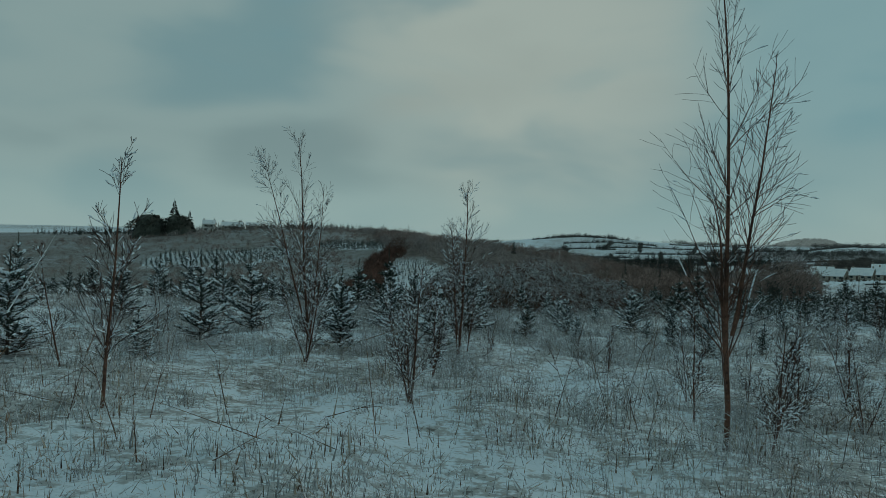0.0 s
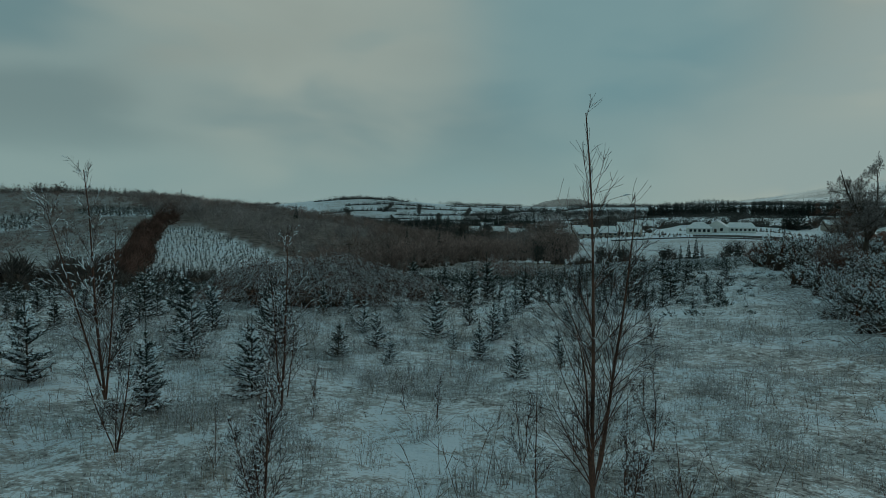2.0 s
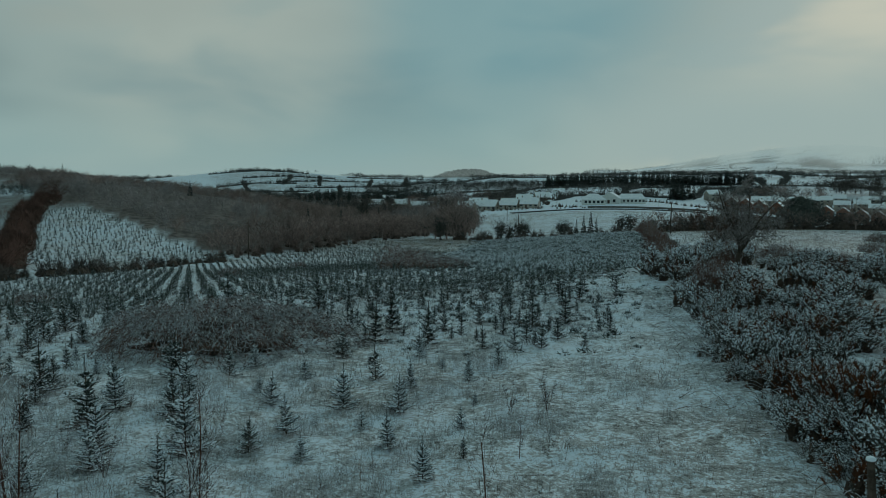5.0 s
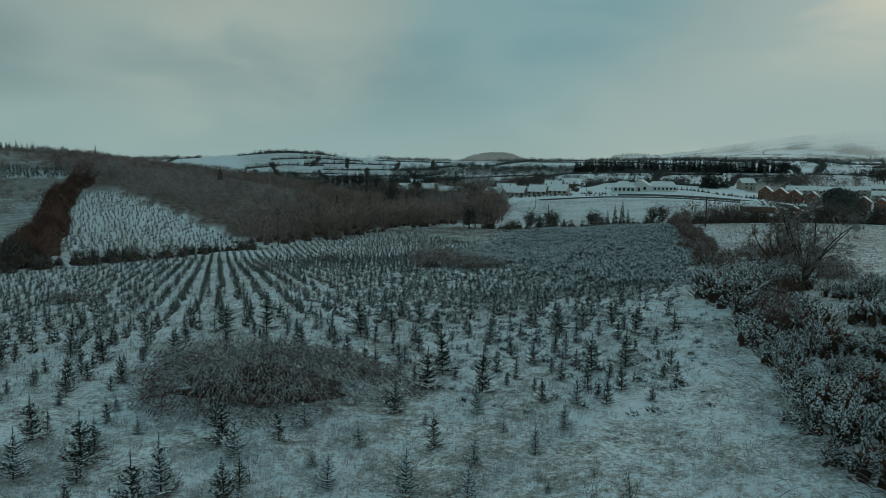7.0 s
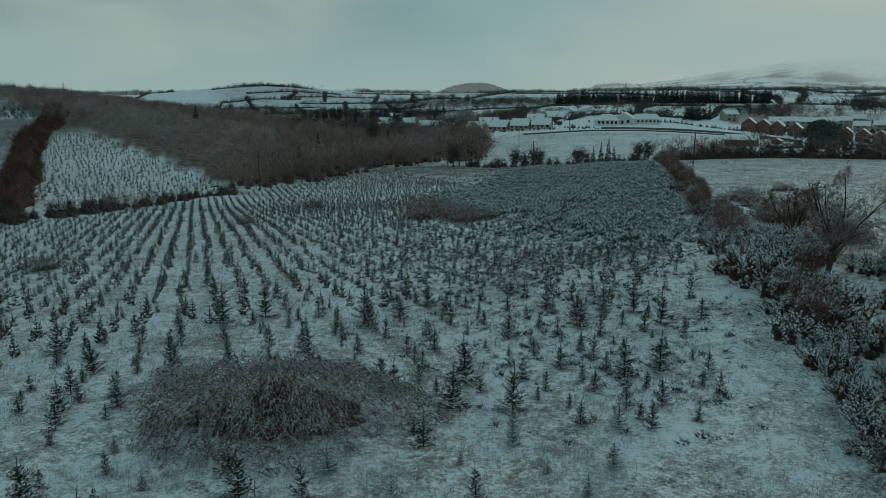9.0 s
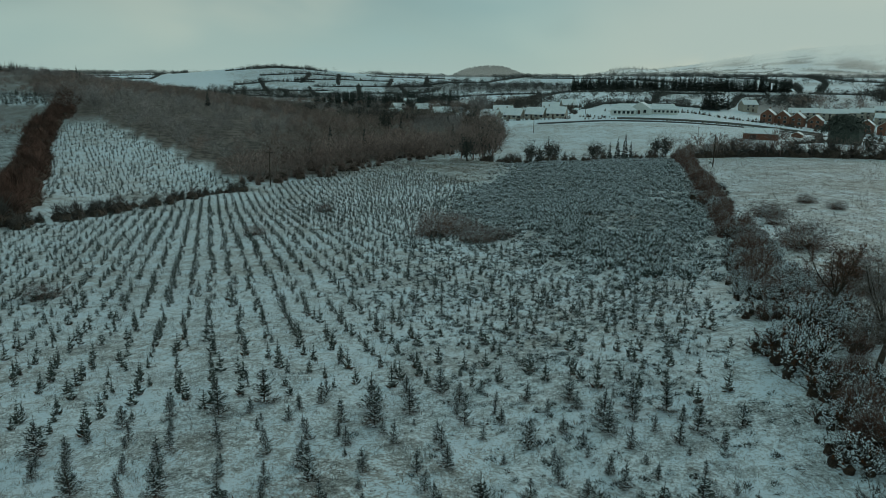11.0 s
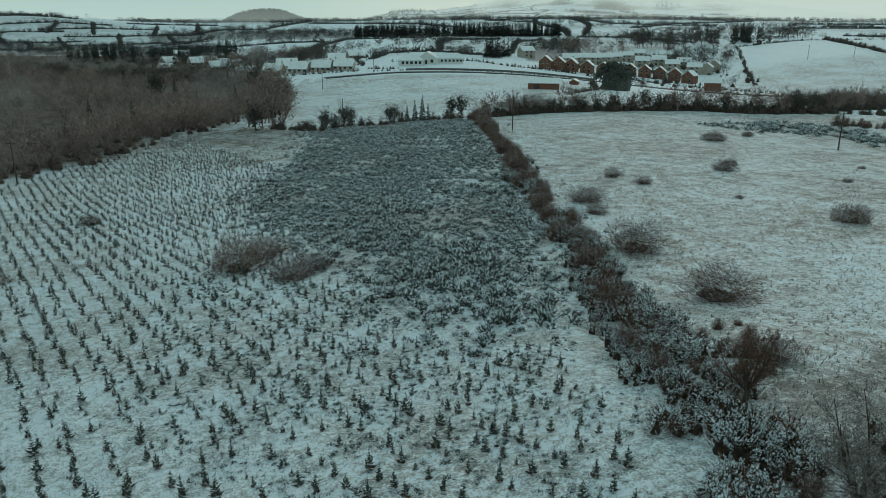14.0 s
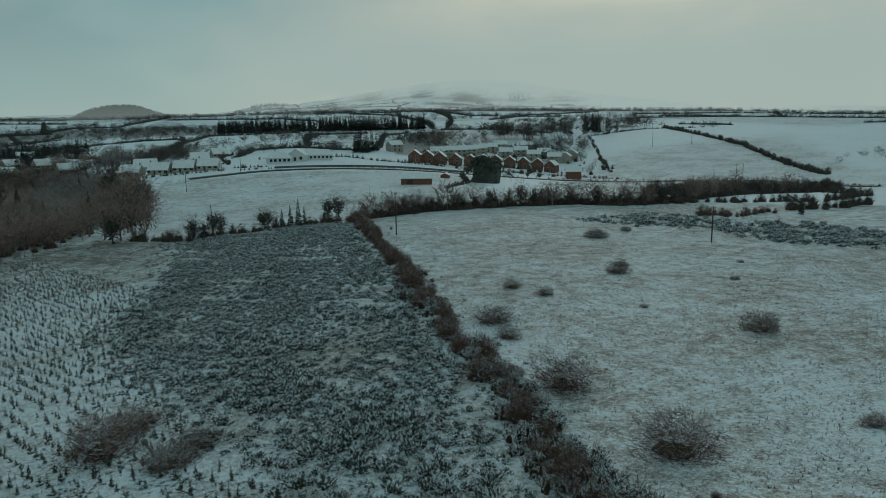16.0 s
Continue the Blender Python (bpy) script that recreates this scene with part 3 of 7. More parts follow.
def spruce_shape(rng, height=1.0, whorls=9, fine=True, laden=0.66):
    """A young spruce: 0 trunk, 1 needles, 2 snow, 3 browned skirt."""
    s = Soup()
    s.tube((0, 0, -0.05), (0, 0, height * 0.55), 0.016, 0.010, 5, 0)
    s.tube((0, 0, height * 0.55), (0, 0, height * 0.97), 0.010, 0.004, 4, 0)
    for k in range(14):
        z = height * (0.70 + 0.021 * k)
        ang = rng.uniform(0, 6.28)
        s.blade((0, 0, z), (0.030 * math.cos(ang), 0.030 * math.sin(ang), z + 0.045), 0.009, 1)
    s.blade((0, 0, height * 0.9), (0, 0, height), 0.012, 1)
    full = rng.uniform(0.25, 0.35)
    gap = 0.021 if fine else 0.033
    for w in range(whorls):
        f = w / (whorls - 0.3)
        z0 = height * (0.05 + 0.78 * f)
        reach = height * (full * (1 - f) ** 0.85 + 0.06)
        count = int(rng.integers(5, 9)) if f < 0.75 else 4
        turn = rng.uniform(0, 6.28)
        for b in range(count):
            ang = turn + b * 6.283 / count + rng.uniform(-0.6, 0.6)
            length = reach * (rng.uniform(0.3, 0.65) if w % 2 else rng.uniform(0.6, 1.2))
            up = rng.uniform(-0.05, 0.5) + 0.5 * f
            out = np.array((math.cos(ang), math.sin(ang), up))
            out /= np.linalg.norm(out)
            side = np.array((-math.sin(ang), math.cos(ang), 0))
            base = np.array((0, 0, z0 + height * rng.uniform(-0.05, 0.05)))
            tip = base + out * length + np.array((0, 0, 0.12 * length))
            mid = base + out * length * 0.55 - np.array((0, 0, 0.03 * length))
            s.tube(base, mid, 0.006, 0.004, 3, 0)
            sprays = [(base + (mid - base) * 0.2, mid, 0.027), (mid, tip, 0.025)]
            for g in ((0.3, 0.5), (0.5, 0.45), (0.75, 0.32)) if length > 0.10 else ():
                for sgn in (-1, 1):
                    p = base + (tip - base) * g[0]
                    sprays.append((p, p + (out * 0.8 + sgn * side * 0.7) * length * g[1] * rng.uniform(0.7, 1.2), 0.023))
            for p, q, wide in sprays:
                if rng.random() < laden:
                    # a ridge of settled snow along the spray
                    a0, a1 = p + (q - p) * rng.uniform(0.05, 0.3), p + (q - p) * rng.uniform(0.8, 1.05)
                    w1 = np.cross(q - p, (0, 0, 1))
                    w1 *= (0.017 + 0.012 * laden) * rng.uniform(0.7, 1.3) / (np.linalg.norm(w1) + 1e-9)
                    m1 = (a0 + a1) / 2 + np.array((0, 0, 0.016)) + rng.normal(0, 0.004, 3)
                    up1 = np.array((0, 0, 0.012))
                    s.add([a0 + up1, m1 - w1, a1 + up1, m1 + w1, m1 + up1 * 1.3], [(0, 1, 4), (1, 2, 4), (2, 3, 4), (3, 0, 4)], 2)
                n = max(2, int(np.linalg.norm(q - p) / gap))
                d = (q - p) / (np.linalg.norm(q - p) + 1e-9)
                across = np.cross(d, (0, 0, 1))
                across /= np.linalg.norm(across) + 1e-9
                for k in range(n):
                    at = p + (q - p) * ((k + 0.6) / n)
                    for sgn in (-1, 1):
                        end = at + d * 0.026 + across * sgn * wide * rng.uniform(0.7, 1.4) + np.array((0, 0, rng.uniform(-0.012, 0.018)))
                        kind = 3 if (f < 0.20 and rng.random() < 0.55) else 1
                        s.add([at - d * gap * 0.5, at + d * gap * 0.6, end], [(0, 1, 2)], kind)
                    if rng.random() < 0.5:
                        s.add([at - across * 0.007, at + across * 0.007, at + d * 0.02 + np.array((0, 0, 0.026))], [(0, 1, 2)], 1)
                    if rng.random() < laden * 0.35:
                        # flecks of settled snow
                        w0 = across * wide * rng.uniform(0.45, 0.9)
                        up = np.array((0, 0, 0.010))
                        s.add([at - d * gap * 0.7 + up, at - w0 + up * 0.6, at + d * gap * 0.9 + up, at + w0 + up * 0.6, at + up * 2.2], [(0, 1, 4), (1, 2, 4), (2, 3, 4), (3, 0, 4)] if fine else [(0, 1, 2), (0, 2, 3)], 2)
    return s.done()


def small_spruce_shape(rng):
    """A young spruce for the middle distance, 1 m high: 0 needles, 1 snow, 2 browned skirt."""
    s = Soup()
    s.blade((0, 0, 0.3), (rng.uniform(-.03, .03), rng.uniform(-.03, .03), 1.0), 0.035, 0)
    wide = rng.uniform(0.19, 0.27)
    for f in (0.04, 0.14, 0.26, 0.38, 0.50, 0.62, 0.74, 0.85):
        n = 6 if f < 0.4 else 4 if f < 0.7 else 3
        turn = rng.uniform(0, 6.28)
        for b in range(n):
            ang = turn + b * 6.283 / n + rng.uniform(-.4, .4)
            reach = (wide * (1 - f) ** 0.9 + 0.035) * rng.uniform(0.55, 1.3)
            d = np.array((math.cos(ang), math.sin(ang), 0))
            side = np.array((-d[1], d[0], 0)) * (0.055 * (1 - f) + 0.022)
            p = np.array((0, 0, f + rng.uniform(-.03, .03)))
            tip = p + d * reach + np.array((0, 0, reach * rng.uniform(0.1, 0.75)))
            mid = p + d * reach * 0.5 + np.array((0, 0, 0.015))
            s.add([p, mid - side, tip, mid + side], [(0, 1, 2), (0, 2, 3)], 2 if f < 0.1 and rng.random() < 0.5 else 0)
            if rng.random() < 0.40:
                up = np.array((0, 0, 0.016))
                s.add([mid + up - side * .55 - d * 0.02, tip + up - d * 0.01, mid + up + side * .5], [(0, 1, 2)], 1)
    return s.done()


def grow(rng, s, p, way, length, radius, level, rule, m=0, tips=None, wob=1.0, slim=0.0016):
    """A limb and its side shoots, with taper and wobble. rule: per level (steps, shoots, spread, ratio, lift)."""
    steps, shoots, spread, ratio, lift = rule[level]
    p, way = np.array(p, float), np.array(way, float)
    way /= np.linalg.norm(way)
    pts = [p]
    for k in range(steps):
        way = way + rng.normal(0, (0.03, 0.07, 0.12, 0.15)[level] * wob, 3) + np.array((0, 0, lift))
        way /= np.linalg.norm(way)
        pts.append(pts[-1] + way * length / steps)
    for k in range(steps):
        r0, r1 = radius * (1 - 0.8 * k / steps), radius * (1 - 0.8 * (k + 1) / steps)
        s.tube(pts[k], pts[k + 1], max(r0, slim), max(r1, slim * 0.75), 6 if level == 0 else 3, m if level < len(rule) - 1 else m + 1)
        if tips is not None and level > 0:
            tips.append((pts[k], pts[k + 1], max(r0, 0.0016)))
    if level + 1 < len(rule):
        for c in range(shoots):
            f = rng.uniform(0.12 if level == 0 else 0.15, 0.98)
            k = min(int(f * steps), steps - 1)
            at = pts[k] + (pts[k + 1] - pts[k]) * (f * steps - k)
            d = pts[k + 1] - pts[k]
            d /= np.linalg.norm(d)
            ang = rng.uniform(0, 6.28)
            side = np.cross(d, (math.cos(ang), math.sin(ang), 0.3))
            side /= np.linalg.norm(side) + 1e-9
            lean = spread * rng.uniform(0.7, 1.25)
            go = d * math.cos(lean) + side * math.sin(lean)
            grow(rng, s, at, go, length * ratio * (1.15 - 0.75 * f) * rng.uniform(0.7, 1.25), radius * (1 - 0.8 * f) * (0.36 if level == 0 else 0.5), level + 1, rule, m, tips, wob, slim)


def snow_on(rng, s, tips, chance, m):
    """Snow lying along the flatter twigs."""
    for p, q, r in tips:
        d = q - p
        flat = 1 - abs(d[2]) / (np.linalg.norm(d) + 1e-9)
        if rng.random() < chance * flat * 1.6:
            u = np.cross(d, (0, 0, 1))
            u *= (r + 0.004) / (np.linalg.norm(u) + 1e-9)
            up = np.array((0, 0, r * 0.6))
            s.add([p - u + up, p + u + up, q + u * .8 + up, q - u * .8 + up, (p + q) / 2 + np.array((0, 0, r + 0.009))], [(0, 1, 4), (1, 2, 4), (2, 3, 4), (3, 0, 4)], m)


def birch_shape(rng, height, stems, radius, shoots=24, snowy=0.25):
    """A bare young birch: 0 stem, 1 twigs, 2 snow. stems: (start height, lean x, lean y, share of the height)."""
    s = Soup()
    tips = []
    rule = [(10, shoots, 0.66, 0.25, 0.015), (4, 8, 0.62, 0.55, 0.035), (3, 0, 0.5, 0.5, 0.03)]
    for z, lx, ly, share in stems:
        grow(rng, s, (lx * z * 0.15, ly * z * 0.15, z - 0.06), (lx, ly, 1), (height - z) * share, radius * (1 if z == 0 else 0.7), 0, rule, 0, tips)
    snow_on(rng, s, tips, snowy, 2)
    return s.done()


def hawthorn_shape(rng, height):
    """A bare spreading thorn tree: 0 trunk and limbs, 1 twigs."""
    s = Soup()
    p = np.array((0, 0, -0.1))
    lean = rng.uniform(0, 6.283)
    top = np.array((0.35 * math.cos(lean), 0.35 * math.sin(lean), height * 0.26))
    s.tube(p, top * 0.5, 0.13, 0.11, 7, 0)
    s.tube(top * 0.5, top, 0.11, 0.085, 7, 0)
    rule = [(7, 13, 0.85, 0.44, 0.01), (5, 10, 0.80, 0.50, 0.02), (3, 7, 0.70, 0.60, 0.02), (2, 0, 0.5, 0.5, 0.0)]
    for k in range(7):
        ang = k * 0.95 + rng.uniform(-.4, .4)
        out = rng.uniform(0.3, 1.15)
        grow(rng, s, top * rng.uniform(0.55, 1.0), (math.cos(ang) * out, math.sin(ang) * out, 1), height * rng.uniform(0.45, 0.75), 0.058, 0, rule, 0, None, 3.0, 0.0058)
    return s.done()


def lump(rng, rx, ry, rz, rings=6, sides=10, rough=0.22):
    """An uneven closed mass standing on the ground."""
    v, t = [], []
    for i in range(rings + 1):
        f = i / rings
        for j in range(sides):
            a = j * 2 * math.pi / sides
            w = 1 + rng.uniform(-rough, rough)
            prof = math.cos(f * math.pi / 2) ** 0.6
            v.append((rx * prof * w * math.cos(a), ry * prof * w * math.sin(a), rz * math.sin(f * math.pi / 2) * (1 + rng.uniform(-rough, rough) * 0.6) - 0.08))
    for i in range(rings):
        for j in range(sides):
            a, b = i * sides + j, i * sides + (j + 1) % sides
            t += [(a, b, b + sides), (a, b + sides, a + sides)]
    return np.array(v), np.array(t)


def gorse_shape(rng, rx, ry, rz, sprays=110, each=38, long=0.085, thick=0.017, rust=0.06, snowy=0.6):
    """A ragged gorse bush of upright sprays: 0 stems and a heart darkened as inner shade, 1 green spines, 2 snow, 3
    dead rust-brown spines.
    """
    s = Soup()
    heads = []
    for k in range(9):
        a, r = k * 2.4 + rng.uniform(-.4, .4), 0.0 if k == 0 else rng.uniform(0.35, 0.85)
        size = rng.uniform(0.34, 0.52)
        lift = rz * rng.uniform(0.25, 0.60) * (1.1 - 0.55 * r)
        heads.append((np.array((rx * r * math.cos(a), ry * r * math.sin(a), lift)), size * np.array((rx, ry, rz * rng.uniform(0.8, 1.15))), rng.random() < rust))
    # lumps that fill the gaps with the dark of the bush's inside
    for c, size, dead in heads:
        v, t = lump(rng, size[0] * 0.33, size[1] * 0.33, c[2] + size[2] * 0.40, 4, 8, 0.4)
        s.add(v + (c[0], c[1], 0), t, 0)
    weight = np.array([h[1][0] for h in heads])
    weight /= weight.sum()
    made = 0
    while made < sprays:
        c, size, dead = heads[int(rng.choice(len(heads), p=weight))]
        n = rng.normal(0, 1, 3)
        n /= np.linalg.norm(n)
        n[2] = abs(n[2]) if rng.random() < 0.6 else n[2]
        p = c + n * size * rng.uniform(0.45, 0.85)
        if p[2] < 0.0:
            continue
        made += 1
        if any(np.sum(((p - o) / z) ** 2) < 0.25 for o, z, _ in heads):
            continue
        d = n * (0.7, 0.7, 0.4) + np.array((0, 0, 0.65)) + rng.normal(0, 0.22, 3)
        d /= np.linalg.norm(d)
        reach = rng.uniform(0.18, 0.46) * rz
        kind = 3 if rng.random() < (0.75 if dead else 0.12) else 1
        bare = rng.random() < 0.12
        s.blade(p - d * 0.15, p + d * reach, thick * 0.8, 0)
        for k in range(each):
            f = rng.uniform(0.0, 1.0)
            g = p + d * reach * f
            e = d * 0.55 + rng.normal(0, 0.62, 3) + np.array((0, 0, 0.25))
            e /= np.linalg.norm(e)
            length = long * rng.uniform(0.6, 1.5) * (1.25 - 0.6 * f)
            q = g + e * length
            s.blade(g, q, thick, kind)
            if not bare and rng.random() < (snowy if kind == 1 else 0.2) * (0.45 + 0.75 * f) * (1 if n[2] > -0.1 else 0.3):
                # a knob of snow on the spine
                r = thick * rng.uniform(0.5, 1.15)
                w = np.cross(e, (0.3, 0.2, 0.9))
                w *= r / (np.linalg.norm(w) + 1e-9)
                m = q - e * length * 0.15 + np.array((0, 0, r * 0.4))
                s.add([m - e * r * 2.6, m - w, m + e * r * 1.1, m + w, m + np.array((0, 0, r))], [(0, 1, 4), (1, 2, 4), (2, 3, 4), (3, 0, 4)], 2)
    return s.done()


def low_gorse_shape(rng):
    """A low clump of gorse for the middle distance: 0 heart darkened as inner shade, 1 foliage, 2 snow."""
    s = Soup()
    s.add(*lump(rng, 0.30, 0.30, 0.22, 1, 6, 0.35), 0)
    for k in range(34):
        a, u = rng.uniform(0, 6.283), rng.uniform(0.0, 1)
        e = u * 1.57
        n = np.array((math.cos(a) * math.cos(e), math.sin(a) * math.cos(e), math.sin(e)))
        p = n * (0.34, 0.34, 0.26) * rng.uniform(0.7, 1.1)
        d = n * (0.8, 0.8, 0.4) + np.array((0, 0, 0.5)) + rng.normal(0, 0.4, 3)
        q = p + d * rng.uniform(0.12, 0.27)
        s.sliver(p, q, 0.075, 1)
        if rng.random() < 0.55:
            w = rng.normal(0, 0.032, 3)
            s.add([q - d * 0.08 + w, q - d * 0.08 - w, q + d * 0.03 + np.array((0, 0, 0.03))], [(0, 1, 2)], 2)
    return s.done()


def tuft_shape(rng, blades, height, spread, width):
    """A tuft of dead grass: 0 straw, 1 rime, 2 brown."""
    s = Soup()
    for k in range(blades):
        a, r = rng.uniform(0, 6.283), spread * math.sqrt(rng.uniform(0, 1))
        p = np.array((r * math.cos(a), r * math.sin(a), -0.02))
        b = rng.uniform(0, 6.283)
        h = height * rng.uniform(0.45, 1.1)
        bend = h * rng.uniform(0.1, 0.9)
        mid = p + np.array((math.cos(b) * bend * 0.35, math.sin(b) * bend * 0.35, h * 0.62))
        tip = p + np.array((math.cos(b) * bend, math.sin(b) * bend, h * rng.uniform(0.65, 1.0)))
        w = np.array((-math.sin(b), math.cos(b), 0)) * width * 0.5
        kind = int(rng.choice(3, p=(0.18, 0.76, 0.06)))
        s.add([p - w, p + w, mid + w * .8, mid - w * .8, tip], [(0, 1, 4)] if blades < 7 else [(0, 1, 2), (3, 2, 4)], kind)
    return s.done()


def shrub_shape(rng, radius, height, stems=120, shaded_heart=True):
    """A bare twiggy shrub, domed and fuzzy: 0 twigs, 1 rimed twigs, 2 heart darkened as inner shade."""
    s = Soup()
    if shaded_heart:
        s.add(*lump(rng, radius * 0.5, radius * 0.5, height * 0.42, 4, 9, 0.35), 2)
    lean0 = rng.uniform(0, 6.283)
    for k in range(stems):
        a, r = rng.uniform(0, 6.283), math.sqrt(rng.uniform(0, 1))
        p = np.array((r * 0.45 * radius * math.cos(a), r * 0.45 * radius * math.sin(a), -0.05))
        tall = height * (1 - 0.55 * r**2.2) * rng.uniform(0.72, 1.05) * (1 + 0.18 * math.sin(2 * a + lean0))
        q = np.array((r * radius * math.cos(a), r * radius * math.sin(a), tall)) + rng.normal(0, 0.06, 3) * radius
        mid = (p + q) / 2 + np.array((0, 0, 0.10 * tall)) + rng.normal(0, 0.03, 3) * radius
        s.tube(p, mid, 0.008 * height, 0.006 * height, 3, 0)
        s.blade(mid, q, 0.010 * height, 0)
        for b in range(13):
            n = rng.normal(0, 1, 3)
            n *= rng.uniform(0.35, 1.0) ** 0.5 / np.linalg.norm(n)
            n[2] = abs(n[2])
            swell = 1 + 0.15 * math.sin(3 * math.atan2(n[1], n[0]) + lean0) + 0.1 * math.sin(7 * n[2] + lean0)
            g = n * (radius, radius, height * 0.92) * swell * 0.95
            e = n * 0.45 + np.array((0, 0, 0.2)) + rng.normal(0, 0.5, 3)
            s.blade(g, g + e * height * rng.uniform(0.08, 0.2), 0.0065 * height, 1 if rng.random() < 0.08 + 0.30 * n[2] else 0)
    return s.done()


def wispy_shape(rng, radius, height, twigs=3600):
    """A low bare shrub, all fine twigs in a soft dome: 0 twigs, 1 rimed twigs, 2 heart darkened as inner shade."""
    s = Soup()
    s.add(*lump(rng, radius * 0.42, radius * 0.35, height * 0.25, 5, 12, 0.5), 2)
    lean = rng.uniform(0, 6.283)
    for k in range(twigs):
        n = rng.normal(0, 1, 3)
        n *= rng.uniform(0.15, 1.0) ** 0.45 / np.linalg.norm(n)
        n[2] = abs(n[2])
        a = math.atan2(n[1], n[0])
        swell = 1 + 0.20 * math.sin(3 * a + lean) + 0.12 * math.sin(5 * a + 2 * lean) + 0.10 * math.sin(8 * n[2] + lean)
        g = n * (radius * 0.92, radius * 0.8, height * 0.8) * swell
        e = n * (0.5, 0.5, 0.3) + np.array((0, 0, 0.30)) + rng.normal(0, 0.55, 3)
        s.sliver(g, g + e * rng.uniform(0.10, 0.26) * height, 0.014, 1 if rng.random() < 0.22 + 0.30 * n[2] else 0)
    return s.done()


def bush_shape(rng, wide=0.6, twigs=230, rings=3, sides=7):
    """A hedge bush 1 m high for the distance: 0 twigs, 1 heart."""
    s = Soup()
    s.add(*lump(rng, wide * 0.55, wide * 0.55, 0.50, rings, sides, 0.35), 1)
    few = twigs < 40
    for k in range(twigs):
        a, u = rng.uniform(0, 6.283), rng.uniform(0.0, 1)
        e = u * 1.57
        n = np.array((math.cos(a) * math.cos(e), math.sin(a) * math.cos(e), math.sin(e)))
        p = n * (wide * 0.62, wide * 0.62, 0.66) * rng.uniform(0.6, 1.15)
        d = n * 0.6 + np.array((0, 0, 0.40)) + rng.normal(0, 0.55, 3)
        s.sliver(p, p + d * rng.uniform(0.10, 0.30), 0.14 if few else 0.028, 0)
    return s.done()


def full_tree_shape(rng, wide=0.42, ivy_share=0.0):
    """A bare full-crowned tree 1 m high, limbs and fine twigs, perhaps ivy-grown: 0 wood, 1 ivy."""
    s = Soup()
    s.tube((0, 0, -0.03), (0.01, 0, 0.30), 0.024, 0.017, 5, 0)
    for k in range(12):
        a, z = k * 2.4 + rng.uniform(-.4, .4), rng.uniform(0.08, 0.36)
        q = np.array((math.cos(a) * wide * rng.uniform(0.3, 0.8), math.sin(a) * wide * rng.uniform(0.3, 0.8), z + rng.uniform(0.3, 0.55)))
        s.blade((0, 0, z), q, 0.020, 0)
        for b in range(5):
            g = np.array((0, 0, z)) * 0.4 + q * 0.6 + rng.normal(0, 0.04, 3)
            s.sliver(g, g + rng.normal(0, 0.10, 3) + np.array((0, 0, 0.10)), 0.010, 0)
    for k in range(330):
        n = rng.normal(0, 1, 3)
        n *= rng.uniform(0.2, 1.0) ** 0.5 / np.linalg.norm(n)
        swell = 1 + 0.22 * math.sin(3.1 * n[0] + 5 * n[2] + wide * 40) + 0.15 * math.sin(6 * n[1] - 4 * n[2])
        p = np.array((n[0] * wide * swell, n[1] * wide * swell, 0.52 + 0.40 * n[2] * swell))
        d = np.array((n[0] * 0.6, n[1] * 0.6, 0.5)) + rng.normal(0, 0.5, 3)
        s.sliver(p, p + d * rng.uniform(0.05, 0.15), 0.011, 0)
    for k in range(int(ivy_share * 420)):
        n = rng.normal(0, 1, 3)
        n *= rng.uniform(0.3, 1.0) / np.linalg.norm(n)
        p = np.array((n[0] * wide * 0.62, n[1] * wide * 0.62, 0.40 + 0.36 * n[2]))
        s.add([p, p + rng.normal(0, 0.035, 3), p + rng.normal(0, 0.035, 3)], [(0, 1, 2)], 1)
    return s.done()


def brush_shape(rng, wide=0.34, twigs=105, thick=0.020):
    """A bare tree 1 m high seen from afar, all fine upswept twigs: 0 wood, 1 ivy."""
    s = Soup()
    s.sliver((0.01, 0, -0.03), (0.0, 0, 0.7), 0.022, 0)
    for k in range(7):
        a, z = rng.uniform(0, 6.283), rng.uniform(0.1, 0.4)
        s.sliver((0, 0, z), (math.cos(a) * wide * 0.6, math.sin(a) * wide * 0.6, z + rng.uniform(0.25, 0.45)), 0.016, 0)
    for k in range(twigs):
        n = rng.normal(0, 1, 3)
        n *= rng.uniform(0.25, 1.0) ** 0.5 / np.linalg.norm(n)
        p = np.array((n[0] * wide * 0.85, n[1] * wide * 0.85, 0.50 + 0.36 * n[2]))
        d = np.array((n[0] * 0.7, n[1] * 0.7, 0.55)) + rng.normal(0, 0.5, 3)
        s.sliver(p, p + d * rng.uniform(0.08, 0.22), thick, 0)
    return s.done()


def conifer_shape(rng, slim=0.17, tiers=11):
    """A grown conifer 1 m high for the distance: 0 foliage, 1 trunk."""
    s = Soup()
    s.tube((0, 0, -0.03), (0, 0, 0.5), 0.016, 0.010, 4, 1)
    for k in range(tiers):
        f = k / tiers
        z = 0.12 + 0.84 * f
        n = 7
        turn = rng.uniform(0, 6.28)
        for b in range(n):
            ang = turn + b * 6.283 / n + rng.uniform(-.25, .25)
            reach = slim * (1.05 - f) * rng.uniform(0.65, 1.2) + 0.012
            d = np.array((math.cos(ang), math.sin(ang), 0))
            side = np.array((-d[1], d[0], 0)) * reach * 0.42
            p = np.array((0, 0, z + rng.uniform(-0.5, 0.5) * 0.84 / tiers))
            tip = p + d * reach - np.array((0, 0, reach * rng.uniform(0.0, 0.5)))
            mid = p + d * reach * 0.55
            s.add([p, mid - side, tip, mid + side, mid - np.array((0, 0, 0.04))], [(0, 1, 2), (0, 2, 3), (0, 4, 2)], 0)
    s.blade((0, 0, 0.9), (0, 0, 1.03), 0.02, 0)
    return s.done()

